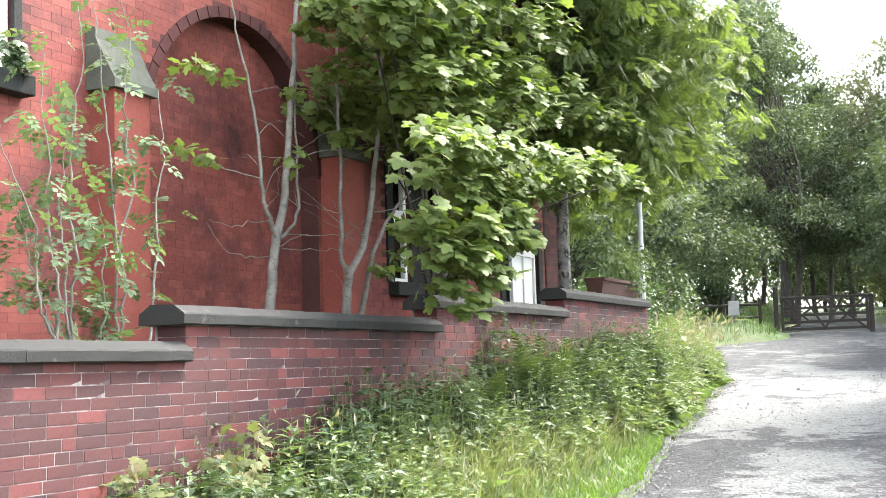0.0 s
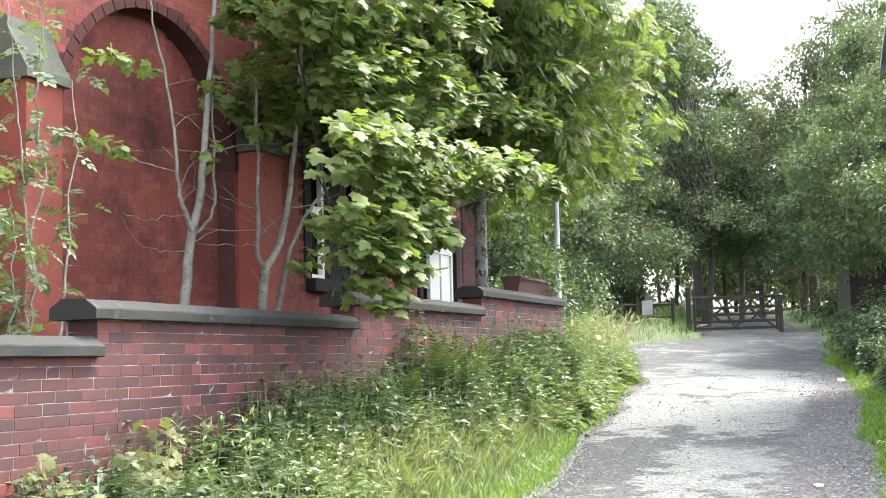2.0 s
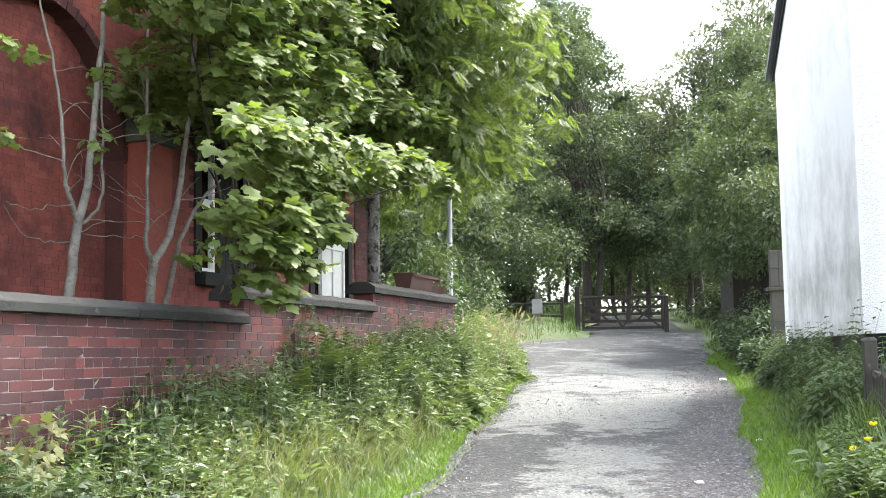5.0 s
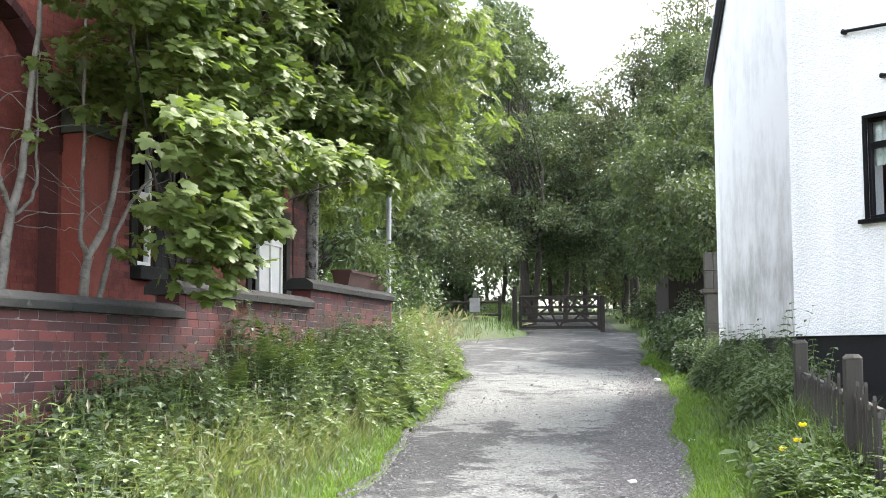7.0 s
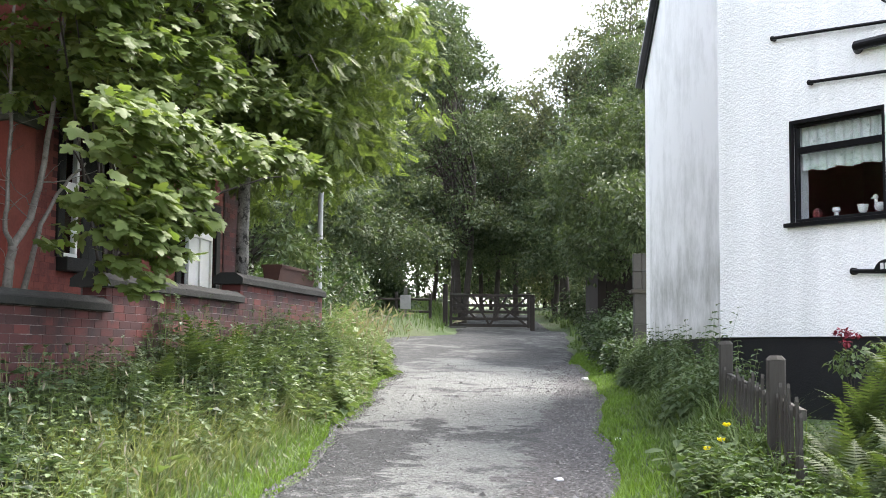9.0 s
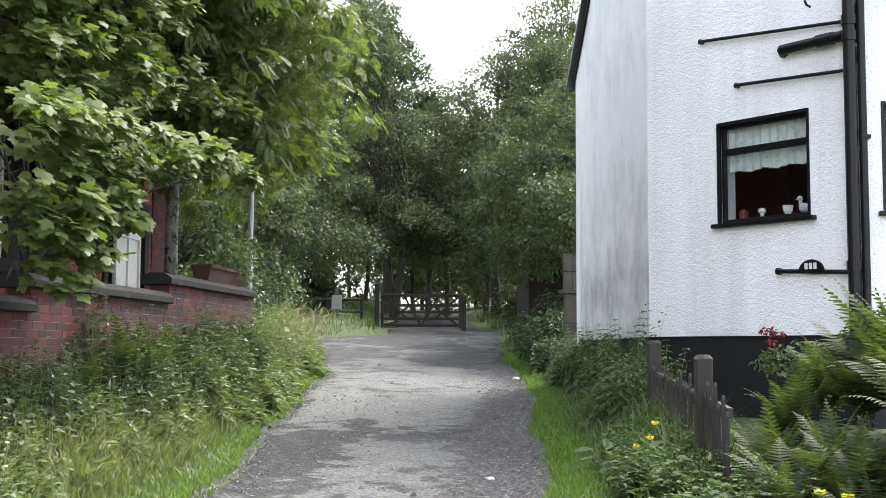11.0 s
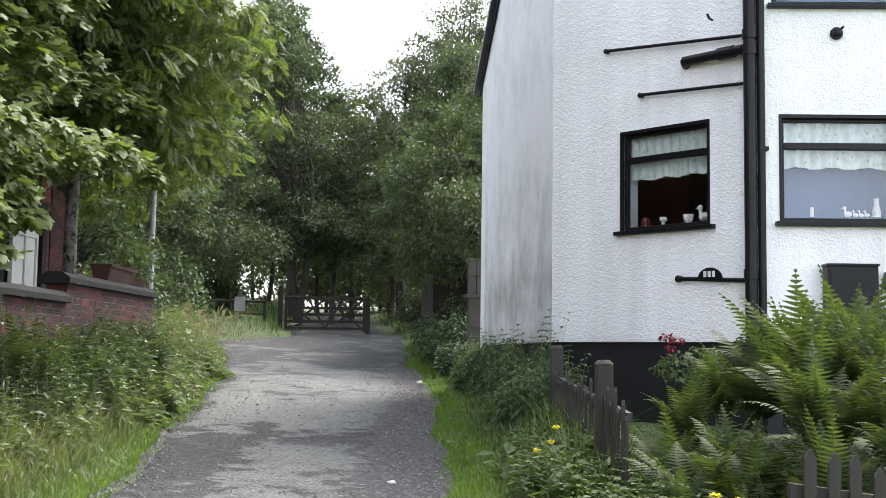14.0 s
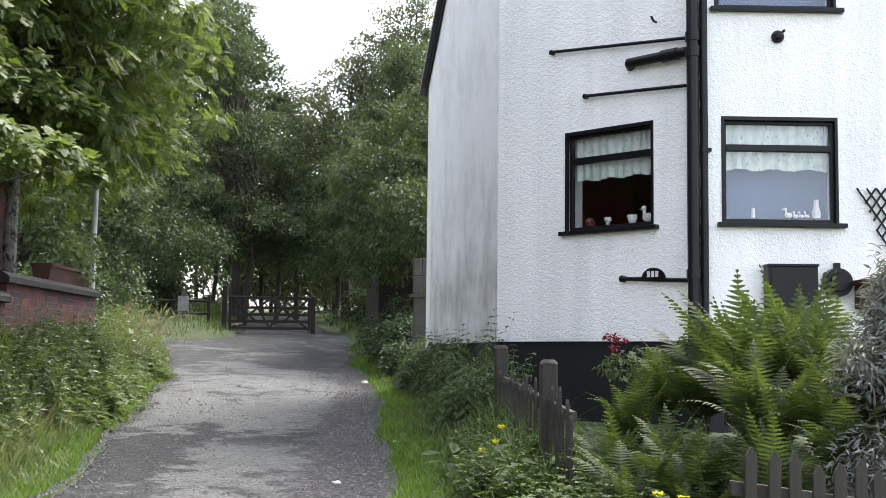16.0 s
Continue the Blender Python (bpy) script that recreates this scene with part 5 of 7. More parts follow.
W = from_wall
sapling("sycamore_sapling", "slim bare-stemmed sycamore sapling behind the garden wall",
        [[(W(3.28, 1.10, 1.20), 0.0600), (W(3.32, 1.10, 2.00), 0.0525), (W(3.37, 1.10, 2.29), 0.0480), (W(3.45, 1.10, 2.63), 0.0436), (W(3.52, 1.10, 3.01), 0.0391), (W(3.66, 1.10, 3.35), 0.0347), (W(3.71, 1.10, 3.66), 0.0302), (W(3.79, 1.10, 4.28), 0.0259), (W(3.89, 1.10, 4.98), 0.0214), (W(3.97, 1.10, 5.74), 0.0170), (W(4.10, 1.10, 6.81), 0.0125)],
         [(W(3.45, 1.05, 3.00), 0.0250), (W(3.35, 1.05, 3.16), 0.0219), (W(3.26, 1.05, 3.27), 0.0187), (W(3.22, 1.05, 3.62), 0.0156), (W(3.14, 1.05, 4.04), 0.0125), (W(2.93, 1.05, 4.57), 0.0094), (W(2.83, 1.05, 4.98), 0.0063)],
         [(W(3.54, 1.10, 2.99), 0.0175), (W(3.81, 1.10, 3.15), 0.0153), (W(3.90, 1.10, 3.32), 0.0130), (W(3.88, 1.10, 3.73), 0.0107), (W(3.86, 1.10, 4.19), 0.0085), (W(3.88, 1.10, 4.66), 0.0063)]],
        [[(W(3.31, 1.00, 3.12), 0.005), (W(3.01, 1.00, 3.07), 0.004), (W(2.73, 1.00, 2.99), 0.003), (W(2.43, 1.00, 3.02), 0.002)],
         [(W(3.26, 1.00, 2.81), 0.005), (W(2.91, 1.00, 2.76), 0.004), (W(2.60, 1.00, 2.81), 0.003), (W(2.39, 1.00, 2.99), 0.002)],
         [(W(3.61, 1.10, 2.92), 0.005), (W(4.22, 1.10, 2.96), 0.0035), (W(4.69, 1.10, 3.02), 0.002)],
         [(W(3.62, 1.10, 3.04), 0.005), (W(4.23, 1.10, 3.10), 0.0035), (W(4.75, 1.10, 3.16), 0.002)],
         [(W(3.01, 0.90, 3.42), 0.005), (W(2.50, 0.90, 3.42), 0.004), (W(2.07, 0.90, 3.47), 0.003), (W(1.91, 0.90, 3.51), 0.002)],
         [(W(3.66, 1.00, 3.71), 0.006), (W(4.13, 1.00, 3.86), 0.0047), (W(4.75, 1.00, 4.00), 0.0033), (W(5.69, 1.00, 4.15), 0.002)]],
        [W(1.91, 0.90, 3.52), W(2.04, 0.90, 3.50), W(2.21, 0.90, 3.47), W(2.36, 0.90, 3.46), W(3.36, 0.90, 3.65), W(3.53, 0.90, 3.61), W(3.63, 0.90, 3.75), W(3.67, 0.90, 4.28), W(3.49, 0.90, 4.27), W(2.11, 0.90, 4.19), W(2.29, 0.90, 4.19), W(2.47, 0.90, 4.19), W(2.62, 0.90, 4.17), W(2.00, 0.90, 4.15), W(4.80, 0.90, 4.00), W(4.38, 0.90, 4.06)],
        # the last list is a crown above the view, added to shade the recess
        M["bark_grey"], M["maple_leaf"], LEAF_LOBED, 0.085, 8, 0.10, [W(5.4 + rng.uniform(-1.6, 1.6), 0.3 + rng.uniform(-1.2, 1.2), rng.uniform(6.0, 8.2)) for _ in range(60)])
sapling("sycamore_sapling", "forked young sycamore with pale grey stems behind the wall",
        [[(W(4.50, 1.10, 1.30), 0.0633), (W(4.55, 1.10, 1.92), 0.0552), (W(4.62, 1.10, 2.16), 0.0500), (W(4.70, 1.10, 2.51), 0.0448), (W(4.75, 1.10, 2.78), 0.0397), (W(5.05, 1.10, 3.07), 0.0345), (W(5.22, 1.10, 3.49), 0.0293), (W(5.40, 1.10, 4.21), 0.0242), (W(5.60, 1.10, 5.43), 0.0190), (W(5.79, 1.10, 6.70), 0.0138)],
         [(W(4.75, 1.10, 2.77), 0.0253), (W(4.62, 1.10, 2.91), 0.0221), (W(4.63, 1.10, 3.36), 0.0189), (W(4.63, 1.10, 4.02), 0.0156), (W(4.62, 1.10, 4.89), 0.0124), (W(4.63, 1.10, 5.73), 0.0092)],
         [(W(4.85, 1.20, 1.30), 0.0414), (W(4.96, 1.20, 1.98), 0.0391), (W(5.04, 1.20, 2.23), 0.0336), (W(5.27, 1.20, 2.69), 0.0281), (W(5.42, 1.20, 3.07), 0.0225), (W(5.88, 1.20, 3.53), 0.0170), (W(6.29, 1.20, 3.82), 0.0115)]],
        [[(W(5.21, 1.10, 3.44), 0.008), (W(5.70, 1.10, 3.54), 0.0055), (W(6.36, 1.10, 3.76), 0.003)],
         [(W(4.64, 1.05, 2.56), 0.006), (W(4.52, 1.05, 2.60), 0.003)],
         [(W(4.64, 1.05, 2.69), 0.006), (W(4.77, 1.05, 2.78), 0.003)],
         [(W(4.46, 1.00, 3.33), 0.004), (W(4.09, 1.00, 3.32), 0.003), (W(3.80, 1.00, 3.35), 0.002)],
         [(W(4.96, 1.00, 3.18), 0.004), (W(4.59, 1.00, 3.27), 0.003), (W(4.20, 1.00, 3.46), 0.002)]],
        [W(3.95, 0.95, 4.55), W(4.25, 0.95, 4.60), W(4.51, 0.95, 4.71), W(4.72, 0.95, 4.70), W(4.15, 0.95, 4.65), W(4.50, 0.95, 4.60), W(4.41, 0.95, 4.77), W(4.36, 0.95, 4.03), W(4.57, 0.95, 4.10), W(4.46, 0.95, 4.00), W(4.96, 0.95, 4.95), W(4.80, 0.95, 4.94), W(5.60, 0.95, 4.17), W(5.46, 0.95, 4.03), W(5.13, 0.95, 2.88), W(5.36, 0.95, 2.93), W(5.01, 0.95, 2.82), W(5.49, 0.95, 3.06)],
        # unseen crown again, added for its shade on wall and recess
        M["bark_grey"], M["maple_leaf"], LEAF_LOBED, 0.10, 8, 0.14, [W(6.4 + rng.uniform(-1.2, 1.5), 0.2 + rng.uniform(-1.2, 1.1), rng.uniform(6.6, 8.8)) for _ in range(60)])


def rose_leaf():
    """A leaf of seven oval leaflets on a stalk."""
    tv, tf = LEAF_OVAL
    vs, fs = [], []
    for y, a, k in ((0.25, 70, 0.30), (0.25, -70, 0.30), (0.48, 62, 0.36), (0.48, -62, 0.36), (0.70, 50, 0.34), (0.70, -50, 0.34), (0.76, 0, 0.38)):
        c, d = math.cos(radians(a)), math.sin(radians(a))
        q = tv * k * np.array([1.25, 1, 1])
        fs.append(tf + 6 * len(vs))
        vs.append(np.stack([q[:, 0] * c + q[:, 1] * d, q[:, 1] * c - q[:, 0] * d + y, q[:, 2] - 0.10 * y * y + 0.05 * (q[:, 1] > 0.1) * math.sin(a)], 1))
    return np.concatenate(vs), np.concatenate(fs)


LEAF_ROSE = rose_leaf()


def climbers():
    """Tall straggling climbers against the red building."""
    for s0, tops in ((0.73, [(0.91, 4.3), (0.6, 3.9), (0.2, 3.4)]), (1.25, [(1.76, 3.9), (1.3, 4.6), (1.05, 4.4)]), (1.0, [(0.8, 3.4), (1.1, 3.0), (0.3, 2.9)])):
        stems, at = [], []
        for u, z in tops:
            a, b = np.array(W(s0, 0.9, 1.2)), np.array(W(u, 0.95, z))
            stem = bent(a, b, 0.014, 0.003, 0, 0.085, 10)
            stems.append(stem)
            for q in np.linspace(0.3, 1.05, 9):
                at.append(np.array(stem[min(9, int(9 * q))][0]) + rng.normal(0, 0.13, 3))
        sapling("climbing_rose", "straggling pale-stemmed climber with light green leaves", stems, [], at, M["bark_grey"], M["rose_leaf"], LEAF_ROSE, 0.17, 5, 0.15)


climbers()

def toward_eye(lobes, k):
    """Crown lobes drawn towards the camera's eye by the share k and shrunk alike: its view keeps them, while they shade
    the wall.
    """
    e = np.array((0.0, 0.0, 1.6))          # the camera's eye
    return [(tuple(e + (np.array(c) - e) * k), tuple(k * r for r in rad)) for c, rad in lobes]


tree("sycamore_tree", "bushy young sycamore with broad light green leaves", W(6.2, 0.9, 1.3), (0.0, 0.1), 1.9, 0.06,
     toward_eye([(W(4.9, 0.3, 3.92), (0.32, 0.55, 0.2)), (W(5.8, 0.3, 4.02), (0.42, 0.75, 0.32)), (W(6.6, 0.1, 4.0), (0.38, 0.7, 0.34)), (W(7.2, -0.1, 4.08), (0.32, 0.7, 0.24)), (W(8.2, -0.25, 4.2), (0.28, 0.7, 0.15)),
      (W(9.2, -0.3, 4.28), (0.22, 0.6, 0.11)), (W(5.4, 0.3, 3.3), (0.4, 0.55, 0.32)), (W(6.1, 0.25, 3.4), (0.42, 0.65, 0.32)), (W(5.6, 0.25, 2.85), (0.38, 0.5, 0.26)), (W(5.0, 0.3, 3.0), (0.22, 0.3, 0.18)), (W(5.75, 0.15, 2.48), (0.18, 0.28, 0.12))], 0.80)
     + toward_eye([(W(5.7, 0.4, 4.75), (0.45, 0.8, 0.26)), (W(6.8, 0.3, 4.85), (0.5, 0.9, 0.3)), (W(5.2, 0.6, 5.4), (0.6, 0.9, 0.33)), (W(7.2, 0.5, 5.7), (0.7, 1.2, 0.5))], 0.86)
     # Most of these are out of view, added to shade wall and building.
     + [(W(3.9, 0.5, 4.95), (0.45, 0.6, 0.2)), (W(6.3, 0.6, 6.9), (1.0, 1.8, 0.7)), (W(5.2, -0.3, 6.7), (0.9, 1.3, 0.4)), (W(8.2, -0.2, 6.9), (0.9, 1.4, 0.4)),
        (W(6.6, -0.6, 8.2), (1.0, 1.4, 0.6)), (W(8.4, -0.6, 8.3), (1.1, 1.5, 0.6)), (W(10.2, -0.5, 8.2), (1.0, 1.3, 0.6)), (W(9.2, 0.4, 7.6), (1.0, 1.6, 0.5)), (W(7.4, 0.5, 7.8), (0.9, 1.4, 0.5)),
        (W(6.6, 1.0, 5.3), (0.6, 1.4, 0.4)), (W(8.5, 1.0, 5.4), (0.6, 1.4, 0.4)), (W(10.0, 0.6, 5.2), (0.6, 1.0, 0.4)), (W(5.6, 1.25, 4.62), (0.7, 0.9, 0.26)), (W(7.0, 1.2, 4.66), (0.7, 1.1, 0.28)), (W(8.5, 1.1, 4.7), (0.7, 1.2, 0.26)), (W(10.0, 1.0, 4.7), (0.7, 1.1, 0.26)), (W(7.4, 0.3, 5.0), (0.6, 1.2, 0.22)), (W(9.0, 0.0, 4.9), (0.5, 1.2, 0.2))],
     M["bark_dark"], M["maple_leaf"], LEAF_LOBED, 0.108, 24, 1850, 0.2, 0.55, 0.6, spread=0.22, every=80, face=(0.55, -0.35, 0))
tree("ash_tree", "tall ash tree with feathery leaves overhanging the lane", lowered((-3.2, 17.1, 1.4)), (-0.15, -0.2), 6.2, 0.115,
     [(lowered(c), r) for c, r in [((-3.6, 17.2, 7.6), (2.5, 3.0, 2.6)), ((-2.3, 17.5, 6.4), (1.4, 2.2, 1.7)), ((-3.0, 15.6, 5.8), (1.5, 1.6, 1.4)), ((-2.4, 18.6, 5.7), (1.0, 2.2, 0.8)), ((-2.9, 16.6, 9.6), (2.2, 2.6, 1.6)), ((-4.2, 14.5, 7.0), (1.5, 1.6, 1.8)),
      ((-3.4, 20.5, 5.7), (1.5, 1.8, 1.2)), ((-3.0, 16.0, 5.3), (1.1, 1.2, 0.5))]],
     M["bark_pale"], M["ash_leaf"], LEAF_ASH, 0.21, 44, 620, 0.46, 0.5, 0.75, spread=0.35, every=5)


def woods():
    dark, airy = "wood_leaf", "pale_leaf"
    stand = [
        ("broadleaf_tree", "dark forked woodland tree behind the gate", (-0.75, 46, 3.5), 6.0, 0.19, [((-2.4, 46, 10.2), (2.8, 2.6, 3.2)), ((-1.6, 45, 7.6), (2.2, 2.0, 1.4)), ((-2.4, 46, 13.6), (1.7, 2, 2.2)), ((-2.7, 46, 9.9), (0.9, 1.0, 0.9))], dark, 240, 2),
        ("broadleaf_tree", "dense dark tree overhanging the rail fence", (-6.0, 31, 2.8), 3.6, 0.22, [((-5.2, 31, 6.6), (2.4, 2.4, 2.4)), ((-4.0, 29, 5.9), (1.2, 1.8, 1.0)), ((-5.6, 33, 9.4), (2.4, 2.4, 2.0))], dark, 200, 1),
        ("broadleaf_tree", "dark leafy tree behind the rail fence", (-4.8, 40.5, 3.6), 4.2, 0.15, [((-4.6, 40, 8.6), (2.4, 2.2, 3.2)), ((-3.2, 39, 6.2), (1.7, 1.6, 1.2)), ((-4.2, 41, 12.4), (2.0, 1.8, 2.2))], dark, 170, 1),
        ("broadleaf_tree", "dark woodland tree beyond the gate", (0.5, 49, 3.6), 6.0, 0.13, [((0.6, 49, 9.2), (2.6, 2.6, 2.8)), ((2.2, 47, 7.2), (2.2, 2.2, 1.5)), ((-0.2, 48, 7.2), (2.0, 2, 1.2))], dark, 170, 1),
        ("broadleaf_tree", "leafy tree overhanging the lane beyond the gate", (4.6, 42, 3.6), 4.6, 0.22, [((4.4, 42, 8.8), (2.5, 2.4, 3.0)), ((2.9, 41, 6.6), (1.7, 1.8, 1.4)), ((5.6, 42, 12.2), (2.0, 1.8, 2.2))], dark, 170, 1),
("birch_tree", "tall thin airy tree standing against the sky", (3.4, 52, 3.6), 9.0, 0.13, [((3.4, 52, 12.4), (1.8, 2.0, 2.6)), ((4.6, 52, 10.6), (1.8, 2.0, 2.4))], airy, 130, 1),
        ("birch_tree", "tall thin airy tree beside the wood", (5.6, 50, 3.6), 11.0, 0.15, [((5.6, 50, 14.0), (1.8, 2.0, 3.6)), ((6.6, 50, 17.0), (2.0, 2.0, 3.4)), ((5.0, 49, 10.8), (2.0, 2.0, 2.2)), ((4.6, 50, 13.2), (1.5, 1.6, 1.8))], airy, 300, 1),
        # two trees hidden by the cottage, added for their shade on the lane
        ("broadleaf_tree", "unseen leafy tree added behind the cottage to shade the lane", (6.8, 33, 2.8), 5.0, 0.22, [((6.8, 33, 9.0), (2.6, 2.8, 3.0))], dark, 90, 1),
        ("broadleaf_tree", "unseen leafy tree added behind the cottage to shade the lane", (8.2, 38, 3.2), 5.0, 0.22, [((8.2, 38, 10.0), (2.8, 3.2, 3.4))], dark, 90, 1),
        ("broadleaf_tree", "dark woodland tree in the far wood", (-7.5, 48, 3.6), 5.0, 0.22, [((-7.5, 48, 10.0), (3.2, 3, 4.2)), ((-5.5, 47, 7.0), (2.2, 2.2, 2.0))], dark, 110, 1),
        ("broadleaf_tree", "dark woodland tree in the far wood", (-13.0, 44, 3.6), 5.0, 0.22, [((-13, 44, 9.6), (3.8, 3.4, 4.4))], dark, 80, 1),
        ("broadleaf_tree", "dark woodland tree in the far wood", (-2.5, 62, 3.7), 6.0, 0.13, [((-2.5, 62, 10.0), (3.6, 3, 4.4)), ((-6.5, 62, 8.0), (2.8, 2.5, 3.0))], dark, 120, 1),
        ("broadleaf_tree", "dark woodland tree in the far wood", (3.5, 60, 3.7), 6.0, 0.13, [((4.0, 60, 10.0), (3.4, 3, 4.4)), ((0.6, 58, 8.0), (2.5, 2.2, 2.2))], dark, 120, 1),
        ("broadleaf_tree", "dark woodland tree in the far wood", (9.5, 48, 3.6), 6.0, 0.22, [((9.0, 48, 10.5), (3.4, 3.4, 5.0))], dark, 110, 1),
    ]
    stand.append(("broadleaf_tree", "tall dark tree at the edge of the wood", (-1.2, 52, 4.4), 8.5, 0.22, [((-2.2, 54, 16.2), (1.7, 1.6, 2.8)), ((-0.9, 54, 14.4), (1.4, 1.6, 2.4)), ((0.3, 54, 12.6), (1.3, 1.6, 2.0))], dark, 260, 1))
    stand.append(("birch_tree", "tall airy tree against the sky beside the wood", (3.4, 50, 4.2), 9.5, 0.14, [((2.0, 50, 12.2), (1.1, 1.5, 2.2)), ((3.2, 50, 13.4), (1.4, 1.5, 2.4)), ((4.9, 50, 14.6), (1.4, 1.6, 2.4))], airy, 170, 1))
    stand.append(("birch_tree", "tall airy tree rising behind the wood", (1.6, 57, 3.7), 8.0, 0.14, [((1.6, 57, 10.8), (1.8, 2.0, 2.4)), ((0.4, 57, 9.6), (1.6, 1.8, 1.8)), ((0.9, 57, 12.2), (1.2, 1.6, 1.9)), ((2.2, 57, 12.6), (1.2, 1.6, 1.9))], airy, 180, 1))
    stand.append(("broadleaf_tree", "leafy tree overhanging the far end of the lane", (5.2, 33.5, 2.8), 4.4, 0.16, [((4.6, 33.5, 8.2), (2.0, 2.2, 1.8)), ((3.4, 32, 7.0), (1.3, 1.8, 1.1)), ((4.4, 36.5, 7.8), (1.7, 1.8, 1.5))], dark, 150, 1))
    for name, label, base, h, r, blobs, mat, n, forks in stand:
        up = float(ground_h(base[0], base[1])) - base[2]          # stand each tree on the slope
        base = (base[0], base[1], base[2] + up)
        drop = fall(base[0], base[1])
        blobs = [((c[0], c[1], c[2] + 0.7 * max(up + drop, 0) - drop), rad) for c, rad in blobs]
        tree(name, label, base, (0, 0), h, r, blobs, M["bark_dark"], M[mat], LEAF_SMALL, 0.15 if mat == dark else 0.14,
             165 if mat == dark else 85, n, 0.72, 0.3, 0.75, "woodland trees", forks, 0.45, 4)
    for i in range(13):
        x, y = -22 + i * 3.7 + rng.uniform(-0.8, 0.8), 66 + rng.uniform(-3, 6)
        top = rng.uniform(6.5, 9.0)
        tree("broadleaf_tree", "dark tree in the far wood belt", (x, y, float(slope(x, y))), (0, 0), 5.5, 0.13,
             [((x, y, 5.7 + top * 0.45), (2.9, 2.6, top * 0.5)), ((x + 1.5, y - 1.5, 6.0), (2.4, 2.0, 2.2))], M["bark_dark"], M[dark], LEAF_SMALL, 0.26, 90, 75, 0.9, 0.3, 0.75, "woodland trees", 1, 0.45, 5)
    for x, y, top in ((-4.0, 56, 13.5), (-7.5, 57, 13.0), (3.2, 55, 12.0), (0.0, 66, 13.0), (10.5, 58, 14.5)):
        tree("broadleaf_tree", "tall dark tree in the wood", (x, y, float(slope(x, y))), (0, 0), 6.5, 0.14,
             [((x, y, top - 3.9), (2.6, 2.4, 3.2)), ((x + 0.8, y - 1.0, 7.5), (2.4, 2.0, 1.8))], M["bark_dark"], M[dark], LEAF_SMALL, 0.22, 100, 120, 0.8, 0.3, 0.75, "woodland trees", 1, 0.45, 5)
    tree("willow_tree", "dark grey-green round-leaved willow overhanging the lane", lowered((3.9, 27.0, 2.3)), (-0.4, 0), 3.2, 0.2,
         [(lowered(c), r) for c, r in [((3.5, 26.5, 6.4), (2.0, 2.4, 1.4)), ((2.4, 25.5, 5.2), (0.9, 1.8, 1.3)), ((3.0, 23.5, 4.9), (0.9, 1.4, 0.9)), ((4.6, 26, 5.8), (1.6, 1.6, 1.4)), ((3.4, 29, 5.2), (1.6, 1.6, 1.2))]], M["bark_dark"], M["willow_leaf"], LEAF_SMALL, 0.11, 190, 260, 0.46, 0.6, 0.9, spread=0.5, every=6)


woods()


def bush(name, label, blobs, mat, shape, size, per, n, cr, cat="bush", flat=0.8):
    blobs = [(lowered(c), rad) for c, rad in blobs]
    c0 = np.array(blobs[0][0], float)
    base = np.array([c0[0], c0[1], float(ground_h(c0[0], c0[1]))])
    t = empty(name, Matrix.Translation(base))
    tagged(t, label, cat)
    cs, paths = [], []
    for c, rad in blobs:
        for i in range(n):
            g = rng.normal(0, 1, 3)
            g /= np.linalg.norm(g)
            p = np.array(c, float) - base + g * np.array(rad) * rng.uniform(0.3, 1)
            cs.append(p)
            if i % 3 == 0:
                foot = np.array([c[0] + rng.normal(0, .12), c[1] + rng.normal(0, .12), 0.0])
                foot[2] = float(ground_h(foot[0], foot[1])) - 0.1
                paths.append(bent(foot - base, p, 0.012, 0.004, 0.1, 0.05, 5))
    v, f = tubes(paths, 5)
    raw("stem", v, f, M["twig"], t)
    v, f = clump_leaves(cs, [cr] * len(cs), per, size, shape, 0.3, flat, 0.45)
    raw("leaves", v, f, mat, t)
    return t


# hedge and first undergrowth take the paler leaf to look sunlit
bush("far_hedgerow", "hedgerow along the top of the field, sunlight put into its pale green", [((x, 97 + 2 * math.sin(x), 9.6 + 0.8 * math.sin(x * 0.7)), (4.5, 1.5, 2.4)) for x in (-34, -27, -20, -13, 1, 8, 15, 22, 29, 36)], M["pale_leaf"], LEAF_SMALL, 0.42, 60, 40, 1.1, "hedge")
bush("wood_bush", "undergrowth in the far wood, leaf colour lightened to look sunlit", [((x, 62 + math.sin(x), 7.4 + 0.5 * math.sin(x * 1.7)), (1.7, 1.0, 1.6)) for x in (-9.5, -6.9, 3.6, 6.0, 8.4)], M["pale_leaf"], LEAF_SMALL, 0.2, 80, 30, 0.5)
bush("wood_bush", "dark undergrowth along the back of the wood", [((x, 72 + math.sin(x * 2), 8.3 + 0.5 * math.sin(x * 1.3)), (1.9, 1.0, 1.7)) for x in (-14, -11, -8.2, -1.8, 1.0, 3.8, 6.6, 9.4, 12.2)], M["weed_leaf"], LEAF_SMALL, 0.24, 70, 30, 0.6)
bush("hedge_bush", "dark tangled hedge bush beside the fence", [((-4.1, 24, 3.2), (1.2, 2.2, 1.2)), ((-4.2, 29, 3.8), (1.4, 2.2, 1.4)), ((-5.0, 20.8, 3.6), (1.2, 1.6, 1.6)), ((-4.2, 33, 4.0), (1.4, 1.8, 1.2))], M["bramble_leaf"], LEAF_SMALL, 0.13, 90, 40, 0.4)
